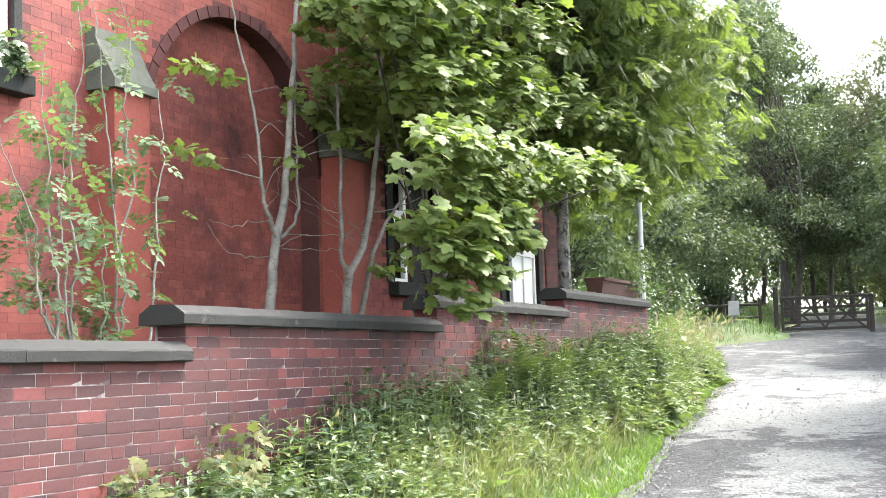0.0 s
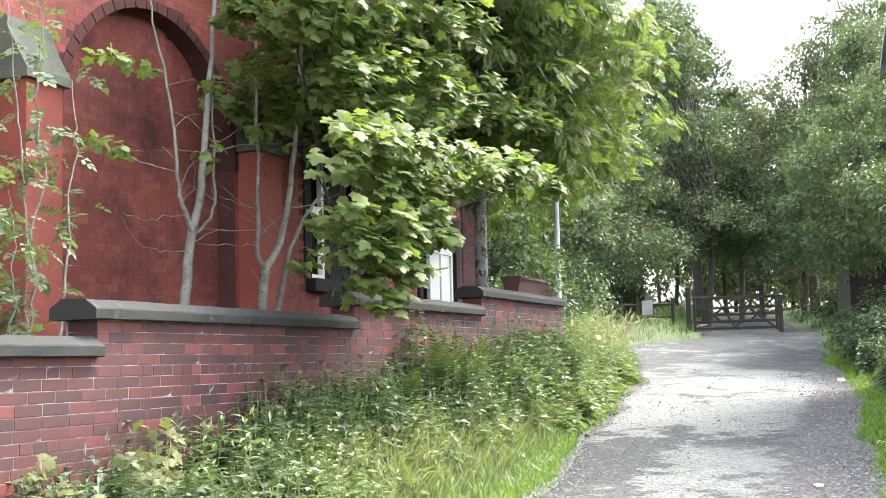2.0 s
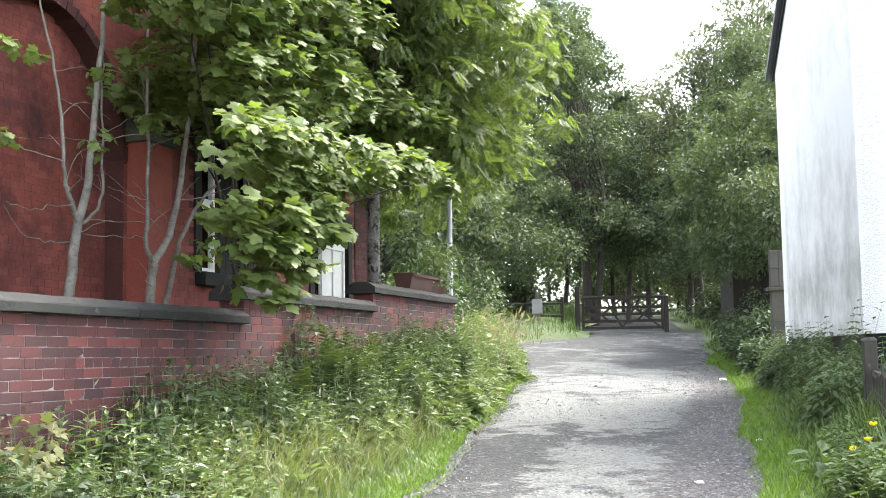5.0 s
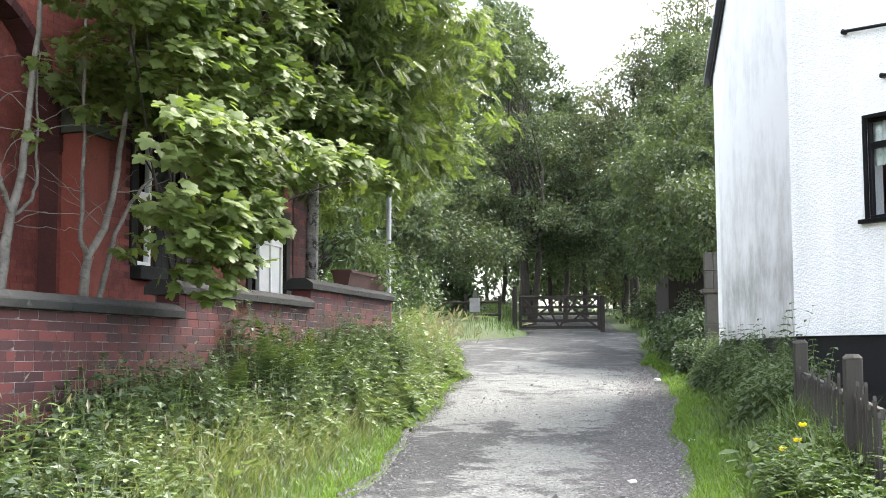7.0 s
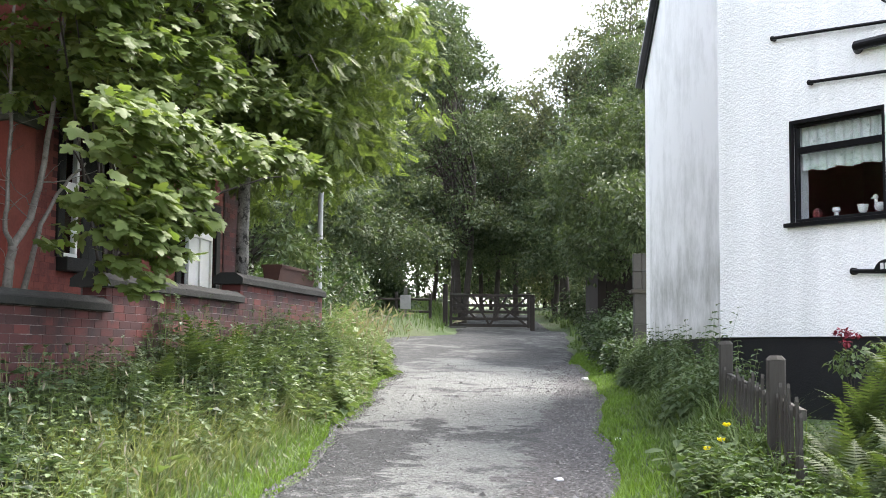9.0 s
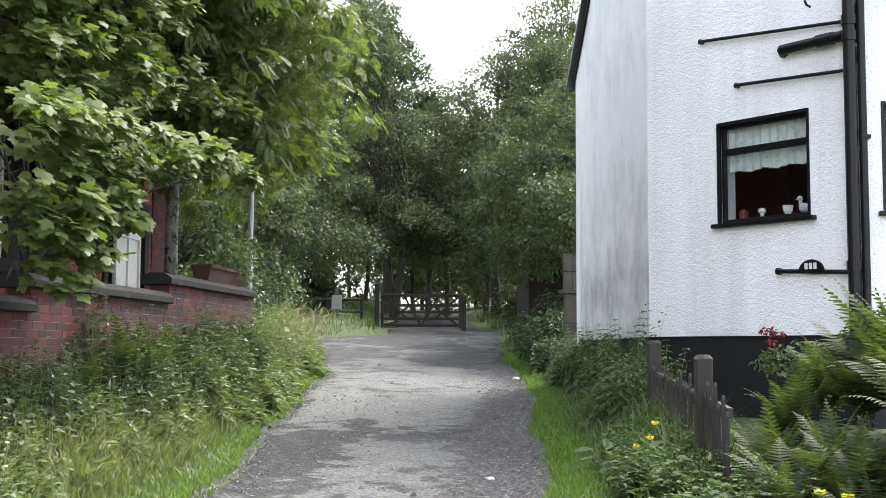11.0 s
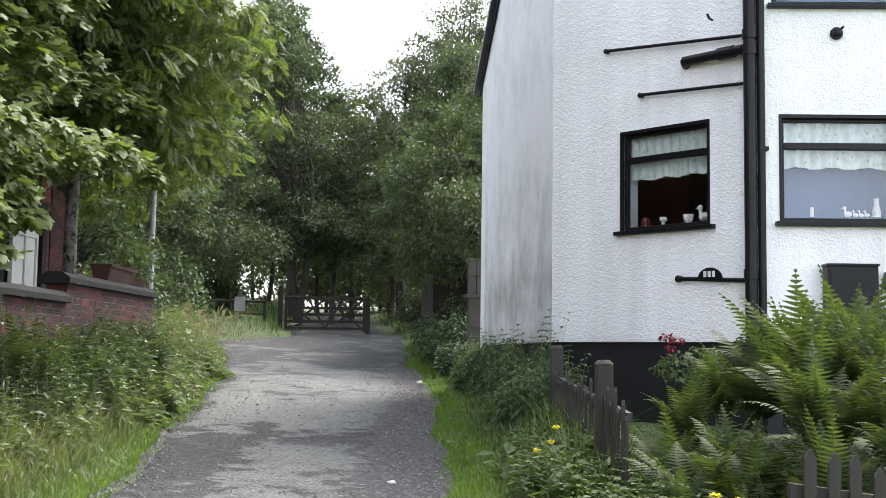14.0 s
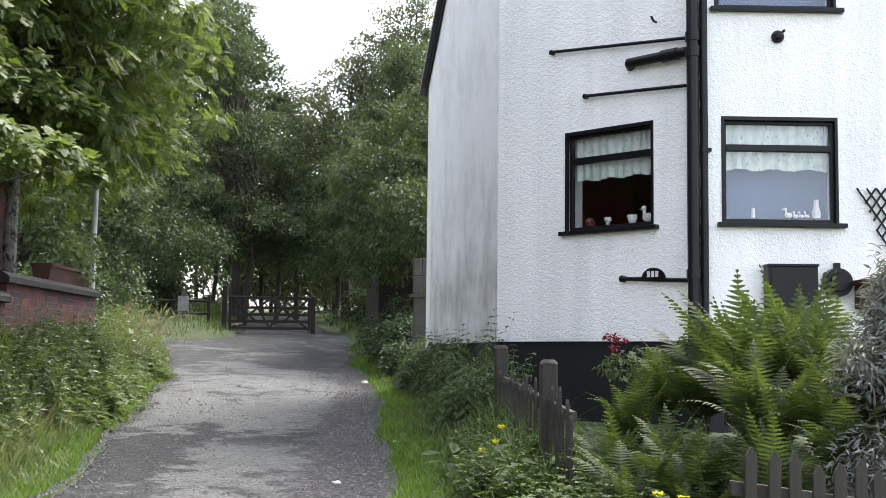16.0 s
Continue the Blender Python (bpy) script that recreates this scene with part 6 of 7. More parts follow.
bush("hedge_bush", "dark dense hedge behind the rail fence", [((-2.75, 42.1, 4.6), (0.4, 0.5, 0.9)), ((-3.45, 42.2, 4.85), (0.7, 0.6, 1.05)), ((-4.8, 42.4, 4.8), (0.9, 0.6, 1.1)), ((-6.3, 42.5, 5.0), (1.0, 0.6, 1.2)), ((-8.0, 42.6, 5.0), (1.1, 0.6, 1.3))], M["bramble_leaf"], LEAF_SMALL, 0.14, 90, 40, 0.36)
bush("lane_bush", "dark green bush beside the lane near the shed", [((2.75, 26.3, 2.85), (0.6, 1.2, 0.7)), ((2.5, 23.4, 2.4), (0.35, 1.2, 0.5)), ((2.45, 20.9, 2.1), (0.3, 0.8, 0.45)), ((2.6, 22.0, 2.5), (0.3, 0.9, 0.5))], M["bramble_leaf"], LEAF_OVAL, 0.085, 130, 34, 0.28)
bush("wood_bush", "undergrowth beyond the gate", [((3.6, 42.5, 4.3), (1.2, 1.2, 0.8)), ((-4.6, 42, 4.5), (2.4, 1.2, 0.9)), ((6.5, 45, 5.0), (2.4, 1.2, 1.2)), ((-9, 40, 4.8), (3.0, 2.2, 1.6)), ((-9, 66, 6.8), (6.0, 1.5, 1.5)), ((10, 68, 7.0), (6.0, 1.5, 1.7))], M["wood_leaf"], LEAF_SMALL, 0.15, 70, 34, 0.45)

# ---------------- grass, weeds and garden plants ----------------


def blades(x, y, h, w, lean=0.35, z=None):
    """Curved grass blades rooted at x, y: five-cornered strips."""
    n = len(x)
    z = ground_h(x, y) - 0.02 if z is None else z
    a = rng.uniform(0, 2 * np.pi, n)
    b = rng.normal(lean, 0.25, n) * h
    d = np.stack([np.cos(a), np.sin(a), np.zeros(n)], 1)
    s = np.stack([-np.sin(a), np.cos(a), np.zeros(n)], 1) * w[:, None]
    p = np.stack([x, y, z], 1)
    up = np.array([0, 0, 1.0])
    m1 = p + d * (b * 0.25)[:, None] + up * (h * 0.5)[:, None]
    tip = p + d * b[:, None] + up * (h * (1 - 0.12 * np.abs(b / h)))[:, None]
    v = np.stack([p - s, p + s, m1 + s * 0.8, m1 - s * 0.8, tip], 1)
    f = np.array([(0, 1, 2), (0, 2, 3), (3, 2, 4)])[None] + (np.arange(n) * 5)[:, None, None]
    return v.reshape(-1, 3), f.reshape(-1, 3)


def verge_points(n, side, y0, y1, far):
    """Random places on a verge; side -1 runs to the brick wall, +1 to the gardens."""
    y = y0 + (y1 - y0) * rng.random(n)
    l, r = lane_edges(y)
    if side < 0:
        wall = -3.89 + (y - 6.03) * (WALL_D[0] / WALL_D[1])
        edge = np.where(y < 16.7, wall, -3.2)
        x = l + 0.06 - (l - edge) * rng.random(n)
    else:
        x = r - 0.06 + far * rng.random(n)
    return x, y


def grass():
    chunks = []
    x, y = verge_points(36000, -1, 4.5, 34, 0)
    l, r = lane_edges(y)
    keep = (l - x < 0.75 + 0.3 * rng.random(len(x))) | (y > 18)
    x, y, l = x[keep], y[keep], l[keep]
    out = l - x
    h = np.clip(0.07 + 0.30 * np.clip(out / 1.0, 0, 1), 0.05, 0.5) * rng.uniform(0.5, 1.5, len(x))
    chunks.append(blades(x, y, h * 0.8, 0.005 + 0.006 * rng.random(len(x)), 0.6))
    x, y = verge_points(24000, 1, 4.5, 34, 1.5)
    l, r = lane_edges(y)
    out = x - r
    h = np.clip(0.05 + 0.34 * np.clip((out - 0.35) / 0.6, 0, 1) * np.clip((y - 5.5) / 4, 0.5, 1), 0.05, 0.46) * rng.uniform(0.5, 1.5, len(x))
    # verge blades take the darker copy, with the cottage's shade in its colour
    v, f = blades(x, y, h, 0.005 + 0.007 * rng.random(len(x)), 0.6)
    tagged(raw("verge_grass", v, f, M["grass_shade"]), "lush green verge grass below the cottage", "grass", kind="stuff")
    # short bright grass along both edges of the lane
    n = 44000
    y = rng.uniform(5.0, 27, n)
    l, r = lane_edges(y)
    w = np.abs(rng.normal(0, 0.2, n))
    x = np.where(rng.random(n) < 0.38, l + 0.05 - w, r - 0.05 + w * 2.1)
    v, f = blades(x, y, rng.uniform(0.03, 0.10, n), np.full(n, 0.005), 0.5)
    tagged(raw("short_grass", v, f, M["short_grass"]), "short bright green grass along the lane edges", "grass", kind="stuff")
    # field beyond the gate and the bank in front of the fence
    n = 30000
    x, y = rng.uniform(-9, 9, n), 27 + 33 * rng.random(n) ** 1.5
    keep = ((x < lane_edges(y)[0] - 0.05) | (x > lane_edges(y)[1] + 0.05)) & ((np.abs(x - 0.6) > 1.75) | (y > 44))
    x, y = x[keep], y[keep]
    # the trees' shade is put into this grass's colour
    v, f = blades(x, y, rng.uniform(0.10, 0.30, len(x)), np.full(len(x), 0.012))
    tagged(raw("field_grass", v, f, M["grass_shade"]), "grass beyond the gate, tree shade put into its dark green", "grass", kind="stuff")
    v, f = join(chunks)
    tagged(raw("grass", v, f, M["grass"]), "long unmown green grass on the verges", "grass", kind="stuff")
    # tall seeding grass
    n = 260
    x, y = verge_points(n, -1, 6, 19, 0)
    h = rng.uniform(0.5, 0.95, n) * np.clip((lane_edges(y)[0] - x) / 0.7, 0.3, 1)
    v1 = blades(x, y, h, np.full(n, 0.0022), 0.22)
    tips = v1[0].reshape(-1, 5, 3)[:, 4]
    v2 = leaves(tips - [0, 0, 0.08], rng.normal(0, 0.35, (n, 3)) + [0, 0, 1], rng.normal(0, 1, (n, 3)), rng.uniform(0.04, 0.09, n), LEAF_NARROW)
    v, f = join([v1, v2])
    tagged(raw("seeding_grass", v, f, M["seed_head"]), "tall pale seeding grasses among the weeds", "grass", kind="stuff")


grass()


def weed_stalks(x, y, h, pairs, size, shape, droop=0.35):
    """Upright stalks with leaves in turning pairs, largest low down."""
    chunks, stems = [], []
    z = ground_h(x, y)
    n = len(x)
    lx, ly = rng.normal(0, 0.12, n) * h, rng.normal(0, 0.12, n) * h
    for k in range(pairs):
        t = 0.25 + 0.75 * k / (pairs - 1)
        p = np.stack([x + lx * t * t, y + ly * t * t, z + h * t], 1)
        for sgn in (0, math.pi):
            a = rng.uniform(0, 0.7, n) + k * 1.57 + sgn
            hd = np.stack([np.cos(a), np.sin(a), np.full(n, -droop + 0.5 * (k / pairs)) + rng.normal(0, .2, n)], 1)
            up = np.stack([rng.normal(0, .2, n), rng.normal(0, .2, n), np.ones(n)], 1)
            chunks.append(leaves(p, hd, up, size * (1.15 - 0.7 * t) * rng.uniform(0.7, 1.3, n), shape))
    return chunks, (x, y, z, h, lx, ly)


def stalk_mesh(st, r):
    x, y, z, h, lx, ly = st
    n = len(x)
    p = np.stack([x, y, z - 0.03], 1)
    q = np.stack([x + lx, y + ly, z + h], 1)
    s = np.array([(1, 0, 0), (-0.5, 0.87, 0), (-0.5, -0.87, 0)]) * r
    v = np.concatenate([p[:, None] + s[None], q[:, None] + s[None] * 0.4], 1)
    f = np.array([(0, 1, 4), (0, 4, 3), (1, 2, 5), (1, 5, 4), (2, 0, 3), (2, 3, 5)])[None] + (np.arange(n) * 6)[:, None, None]
    return v.reshape(-1, 3), f.reshape(-1, 3)


LEAF_NETTLE = (LEAF_WIDE[0] * np.array([0.65, 1, 1]), LEAF_WIDE[1])


def weeds():
    # dark bramble and broad-leaved weeds along the foot of the wall
    def share(x, y):
        l = lane_edges(y)[0]
        wall = -3.89 + (y - 6.03) * (WALL_D[0] / WALL_D[1])
        return np.clip((l - x) / np.maximum(l - wall, 0.9), 0, 1)
    x, y = verge_points(7600, -1, 6.0, 19, 0)
    f_ = share(x, y)
    k = (f_ > 0.34 + 0.2 * rng.random(len(x)) + 0.1 * (y < 9.5)) & (noise_field(x * 1.1, y * 0.8) > -0.45)
    x, y, f_ = x[k], y[k], f_[k]
    h = (0.28 + 0.55 * f_) * rng.uniform(0.55, 1.25, len(x)) * (1 + 0.35 * noise_field(x * 0.8, y * 1.1 + 2)) * np.clip((y - 3.0) / 7.0, 0.5, 1.1) * np.where(y > 16.5, 0.6, 1.0)
    half = rng.random(len(x)) < 0.5
    ch, st = weed_stalks(x[half], y[half], h[half], 6, 0.165, LEAF_WIDE)
    ch2, st2 = weed_stalks(x[~half], y[~half], h[~half] * 1.05, 9, 0.075, LEAF_OVAL)
    v, f = join(ch + ch2)
    tagged(raw("bramble_weeds", v, f, M["bramble_leaf"]), "dark tangle of brambles and broad-leaved weeds along the wall", "weeds", kind="stuff")
    v, f = join([stalk_mesh(st, 0.004), stalk_mesh(st2, 0.003)])
    tagged(raw("weed_stems", v, f, M["stem"]), "thin green weed stems", "weeds", kind="stuff")
    # lighter weeds in patches through the bank
    x, y = verge_points(6400, -1, 6.2, 21, 0)
    f_ = share(x, y)
    k = (f_ > 0.22 + 0.3 * rng.random(len(x))) & (noise_field(x * 0.9 + 4, y * 0.9 + 1) > -0.12)
    x, y, f_ = x[k], y[k], f_[k]
    h = (0.25 + 0.42 * f_) * rng.uniform(0.6, 1.25, len(x)) * np.clip((y - 3.0) / 7.0, 0.5, 1.2) * np.where(y > 16.5, 0.6, 1.0)
    ch, st = weed_stalks(x, y, h * 1.15, 8, 0.125, LEAF_OVAL)
    v, f = join(ch)
    tagged(raw("verge_weeds", v, f, M["weed_leaf"]), "patches of lighter green leafy weeds on the bank", "weeds", kind="stuff")
    v, f = stalk_mesh(st, 0.004)
    tagged(raw("weed_stems", v, f, M["stem"]), "thin green weed stems", "weeds", kind="stuff")
    # pale long grass between the short edge and the weeds
    x, y = verge_points(21000, -1, 5.0, 17, 0)
    f_ = share(x, y)
    k = (f_ > 0.18 + 0.08 * rng.random(len(x))) & (f_ < 0.52 + 0.3 * np.clip((10.5 - y) / 2.5, 0, 1) + 0.2 * noise_field(x, y)) & ((y < 11) | (rng.random(len(x)) < 0.45))
    x, y, f_ = x[k], y[k], f_[k]
    h = (0.16 + 0.36 * np.clip((f_ - 0.15) / 0.3, 0, 1)) * rng.uniform(0.55, 1.25, len(x)) * np.clip((y - 3.5) / 5, 0.45, 1)
    v, f = blades(x, y, h, 0.003 + 0.006 * rng.random(len(x)) ** 2, 0.75)
    tagged(raw("long_grass", v, f, M["hay_grass"]), "long pale yellow-green grass on the bank", "grass", kind="stuff")
    # willowherb with narrow leaves, in groups
    x, y = verge_points(1000, -1, 6.4, 18.6, 0)
    f_ = share(x, y)
    k = (f_ > 0.4) & (y > 9.5) & (noise_field(x * 1.6 + 1, y * 1.3) > 0.15)
    x, y = x[k], y[k]
    ch, st = weed_stalks(x, y, rng.uniform(0.45, 0.85, len(x)) * np.where(y > 13, 1.4, 1.0), 11, 0.15, LEAF_NARROW, 0.1)
    v, f = join(ch)
    tagged(raw("willowherb", v, f, M["rose_leaf"]), "upright narrow-leaved willowherb in front of the wall", "weeds", kind="stuff")
    v, f = stalk_mesh(st, 0.004)
    tagged(raw("willowherb_stems", v, f, M["stem"]), "thin upright stems", "weeds", kind="stuff")
    # bright willowherb standing in clumps close to the brickwork
    su, so = [], []
    for u_, o_, k in ((1.35, -0.5, 7), (2.2, -0.45, 9), (3.1, -0.5, 8)):
        su += list(rng.normal(u_, 0.14, k))
        so += list(rng.normal(o_, 0.12, k))
    q = np.array([from_wall(a, b) for a, b in zip(su, np.minimum(so, -0.15))])
    ch, st = weed_stalks(q[:, 0], q[:, 1], rng.uniform(0.4, 0.75, len(q)), 13, 0.19, LEAF_NARROW, 0.0)
    v, f = join(ch)
    tagged(raw("willowherb", v, f, M["weed_leaf"]), "bright upright willowherb clumps beside the brick wall", "weeds", kind="stuff")
    v, f = stalk_mesh(st, 0.004)
    tagged(raw("willowherb_stems", v, f, M["stem"]), "thin upright stems", "weeds", kind="stuff")
    # tall weeds at the wall's end
    n = 800
    y = rng.uniform(13.0, 28, n)
    l = lane_edges(y)[0]
    x = l - 0.10 - rng.random(n) * 1.0
    h = rng.uniform(0.35, 0.95, n) * np.clip((l - x) / 0.5, 0.3, 1) * (1 + 0.25 * noise_field(x, y * 0.8))
    ch, st = weed_stalks(x, y, h, 10, 0.18, LEAF_NARROW, 0.15)
    ch2, st2 = weed_stalks(x + rng.normal(0, .1, n), y + rng.normal(0, .1, n), h * 0.9, 7, 0.17, LEAF_WIDE, 0.3)
    v, f = join(ch + ch2)
    tagged(raw("tall_weeds", v, f, M["weed_leaf"]), "tall leafy weeds crowding the wall end", "weeds", kind="stuff")
    v, f = join([stalk_mesh(st, 0.004), stalk_mesh(st2, 0.004)])
    tagged(raw("tall_weed_stems", v, f, M["stem"]), "thin tall weed stems", "weeds", kind="stuff")
    # pale plumed grasses beyond the wall's end
    n = 150
    y = rng.uniform(18.0, 24, n)
    l = lane_edges(y)[0]
    x = l - 0.05 - rng.random(n) * 0.6
    v1 = blades(x, y, rng.uniform(0.7, 1.2, n), np.full(n, 0.003), 0.3)
    tips = v1[0].reshape(-1, 5, 3)[:, 4]
    v2 = leaves(tips - [0, 0, 0.1], rng.normal(0, 0.5, (n, 3)) + [0.3, -0.3, 0.6], rng.normal(0, 1, (n, 3)), rng.uniform(0.12, 0.22, n), LEAF_NARROW)
    v, f = join([v1, v2])
    tagged(raw("plumed_grass", v, f, M["seed_head"]), "pale plumed grass beside the lane", "grass", kind="stuff")
    # nettles below the cottage, taller towards its wall
    n = 1500
    y = rng.uniform(10.6, 19.8, n)
    r = lane_edges(y)[1]
    x = r + 0.35 + rng.random(n) * (2.72 - r - 0.35)
    k = (x > 2.05 + 0.2 * np.sin(y * 1.3)) & (y > 12.2) & (noise_field(x * 1.7, y * 0.9) > -0.15)
    x, y, r = x[k], y[k], r[k]
    h = (0.28 + 0.62 * np.clip((x - r - 0.35) / 0.9, 0, 1)) * rng.uniform(0.55, 1.35, len(x)) * (1 + 0.3 * noise_field(x * 0.9 + 3, y * 0.7))
    ch, st = weed_stalks(x, y, h * 0.92, 12, 0.135, LEAF_NETTLE, 0.55)
    v, f = join(ch)
    tagged(raw("nettles", v, f, M["nettle_leaf"]), "dark green stinging nettles below the cottage wall", "nettles", kind="stuff")
    v, f = stalk_mesh(st, 0.004)
    tagged(raw("nettle_stems", v, f, M["stem"]), "thin nettle stems", "nettles", kind="stuff")
    # low broad leaves on the cottage verge
    n = 900
    x = rng.uniform(1.4, 2.75, n)
    y = rng.uniform(5.8, 10.6, n)
    k = (x > lane_edges(y)[1] + 0.45 + 0.2 * rng.random(n)) & (noise_field(x * 1.5, y * 1.2) > -0.3)
    x, y = x[k], y[k]
    ch, st = weed_stalks(x, y, rng.uniform(0.12, 0.42, len(x)), 6, 0.10, LEAF_WIDE, 0.2)
    v, f = join(ch)
    tagged(raw("verge_weeds", v, f, M["dock_leaf"]), "low leafy weeds on the grass verge by the cottage", "weeds", kind="stuff")


def noise_field(x, y):
    return np.sin(x * 2.1 + 1.3 * np.sin(y * 1.7)) * np.sin(y * 2.3 + np.sin(x * 1.9 + 2)) * 0.7 + 0.3 * np.sin(x * 5.3 + y * 3.1)


weeds()


def frond_mesh(L, arch, pairs=21, name="frond"):
    """A fern frond: an arching stalk with toothed side leaves that shorten to the tip."""
    vs, fs = [], []
    pos, tan = [], []
    p, a = np.array([0.0, 0.0]), radians(78)
    n = pairs + 6
    for i in range(n):
        pos.append(p.copy())
        d = np.array([math.cos(a), math.sin(a)])
        tan.append(d)
        p = p + d * L / n
        a -= arch / n * (0.5 + i / n)
    for i in range(4, n):
        t = (i - 4) / (n - 5)
        half = L * 0.185 * (math.sin(math.pi * min(1, 0.18 + 0.82 * t) ** 0.8) * 0.9 + 0.08) * (1 - t * 0.15)
        o = np.array([0, pos[i][0], pos[i][1]])
        d = np.array([0, tan[i][0], tan[i][1]])
        nrm = np.array([0, -tan[i][1], tan[i][0]])
        for sgn in (-1, 1):
            side = np.array([sgn, 0, 0]) * 0.93 + d * 0.34 - nrm * 0.14 + nrm * random.uniform(-0.1, 0.1)
            w = L / n * 0.52
            teeth = 5
            line = [o + side * half * u - nrm * 0.08 * half * u * u for u in np.linspace(0, 1, 2 * teeth + 1)]
            b = len(vs)
            for k, c in enumerate(line):
                u = k / (2 * teeth)
                ww = w * (1 - u) ** 0.7 * (1.0 if k % 2 else 0.55)
                push = side * half * (0.05 if k % 2 else 0.0)
                vs.extend([c + d * ww + push, c - d * ww + push])
            for k in range(2 * teeth):
                q = b + 2 * k
                fs.extend([(q, q + 1, q + 3), (q, q + 3, q + 2)])
    for i in range(n - 1):
        b = len(vs)
        r = 0.006 * (1 - i / n) + 0.001
        A, B = np.array([0, *pos[i]]), np.array([0, *pos[i + 1]])
        vs.extend([A + [r, 0, 0], A - [r, 0, 0], B - [r, 0, 0], B + [r, 0, 0]])
        fs.extend([(b, b + 1, b + 2), (b, b + 2, b + 3)])
    ob = raw(name, np.array(vs), np.array(fs), M["fern_leaf"])
    me = ob.data
    bpy.data.objects.remove(ob)
    return me


FRONDS = [frond_mesh(1.0, a) for a in (0.5, 0.9, 1.3, 1.7)]


def fern(x, y, size, n, lift=0.0, tilt=(-8, 20)):
    t = empty("fern", pose(x, y, float(ground_h(x, y)) + lift))
    tagged(t, "bright green fern with arching fronds", "fern", group="ferns by the lane")
    for i in range(n):
        ob = new("frond", random.choice(FRONDS))
        ob.parent = t
        s = size * random.uniform(0.75, 1.1)
        ob.scale = (s, s, s)
        ob.rotation_euler = Euler((radians(-random.uniform(*tilt) + 10), 0, radians(360 * i / n + random.uniform(-18, 18))), 'XYZ')
        ob.location = (random.uniform(-.05, .05), random.uniform(-.05, .05), 0)
    return t


random.seed(21)
for fx, fy, fs_, fn, fl in ((2.95, 8.0, 0.95, 24, 0.1), (3.2, 8.05, 1.12, 28, 0.12), (3.5, 7.9, 1.14, 28, 0.12), (3.8, 7.6, 1.05, 26, 0.15), (3.35, 8.3, 1.08, 24, 0.12), (3.7, 8.1, 1.05, 24, 0.12), (3.05, 7.3, 1.0, 34, 0.1), (3.4, 7.2, 1.1, 34, 0.12), (3.65, 7.0, 1.0, 30, 0.1),
                           (2.85, 6.7, 0.9, 32, 0.0), (3.2, 6.5, 0.95, 34, 0.0), (2.5, 7.3, 0.75, 18, 0.0), (2.34, 8.0, 0.85, 22, 0.0), (2.6, 8.5, 0.75, 18, 0.05), (2.95, 8.7, 0.8, 20, 0.1), (2.2, 7.3, 0.75, 12, 0.0), (2.1, 6.9, 0.7, 11, 0.0), (2.45, 6.9, 0.8, 16, 0.0), (3.5, 6.4, 0.85, 22, 0.0), (3.75, 6.7, 0.9, 22, 0.05), (2.35, 6.4, 0.65, 16, 0.0), (2.65, 6.2, 0.7, 20, -0.05), (3.0, 6.05, 0.75, 20, -0.05), (3.3, 5.9, 0.7, 18, 0.0)):
    fern(fx, fy, fs_ * 0.93, int(fn * 0.72), fl)

bush("silver_shrub", "silvery grey-leaved shrub behind the picket fence", [((3.28, 6.1, 1.5), (0.36, 0.4, 0.45)), ((3.46, 6.3, 1.85), (0.3, 0.35, 0.32)), ((3.2, 5.8, 1.15), (0.3, 0.25, 0.3)), ((3.58, 6.3, 2.12), (0.28, 0.3, 0.27)), ((3.5, 6.0, 1.3), (0.3, 0.3, 0.4))], M["silver_leaf"], LEAF_NARROW, 0.065, 170, 30, 0.15)


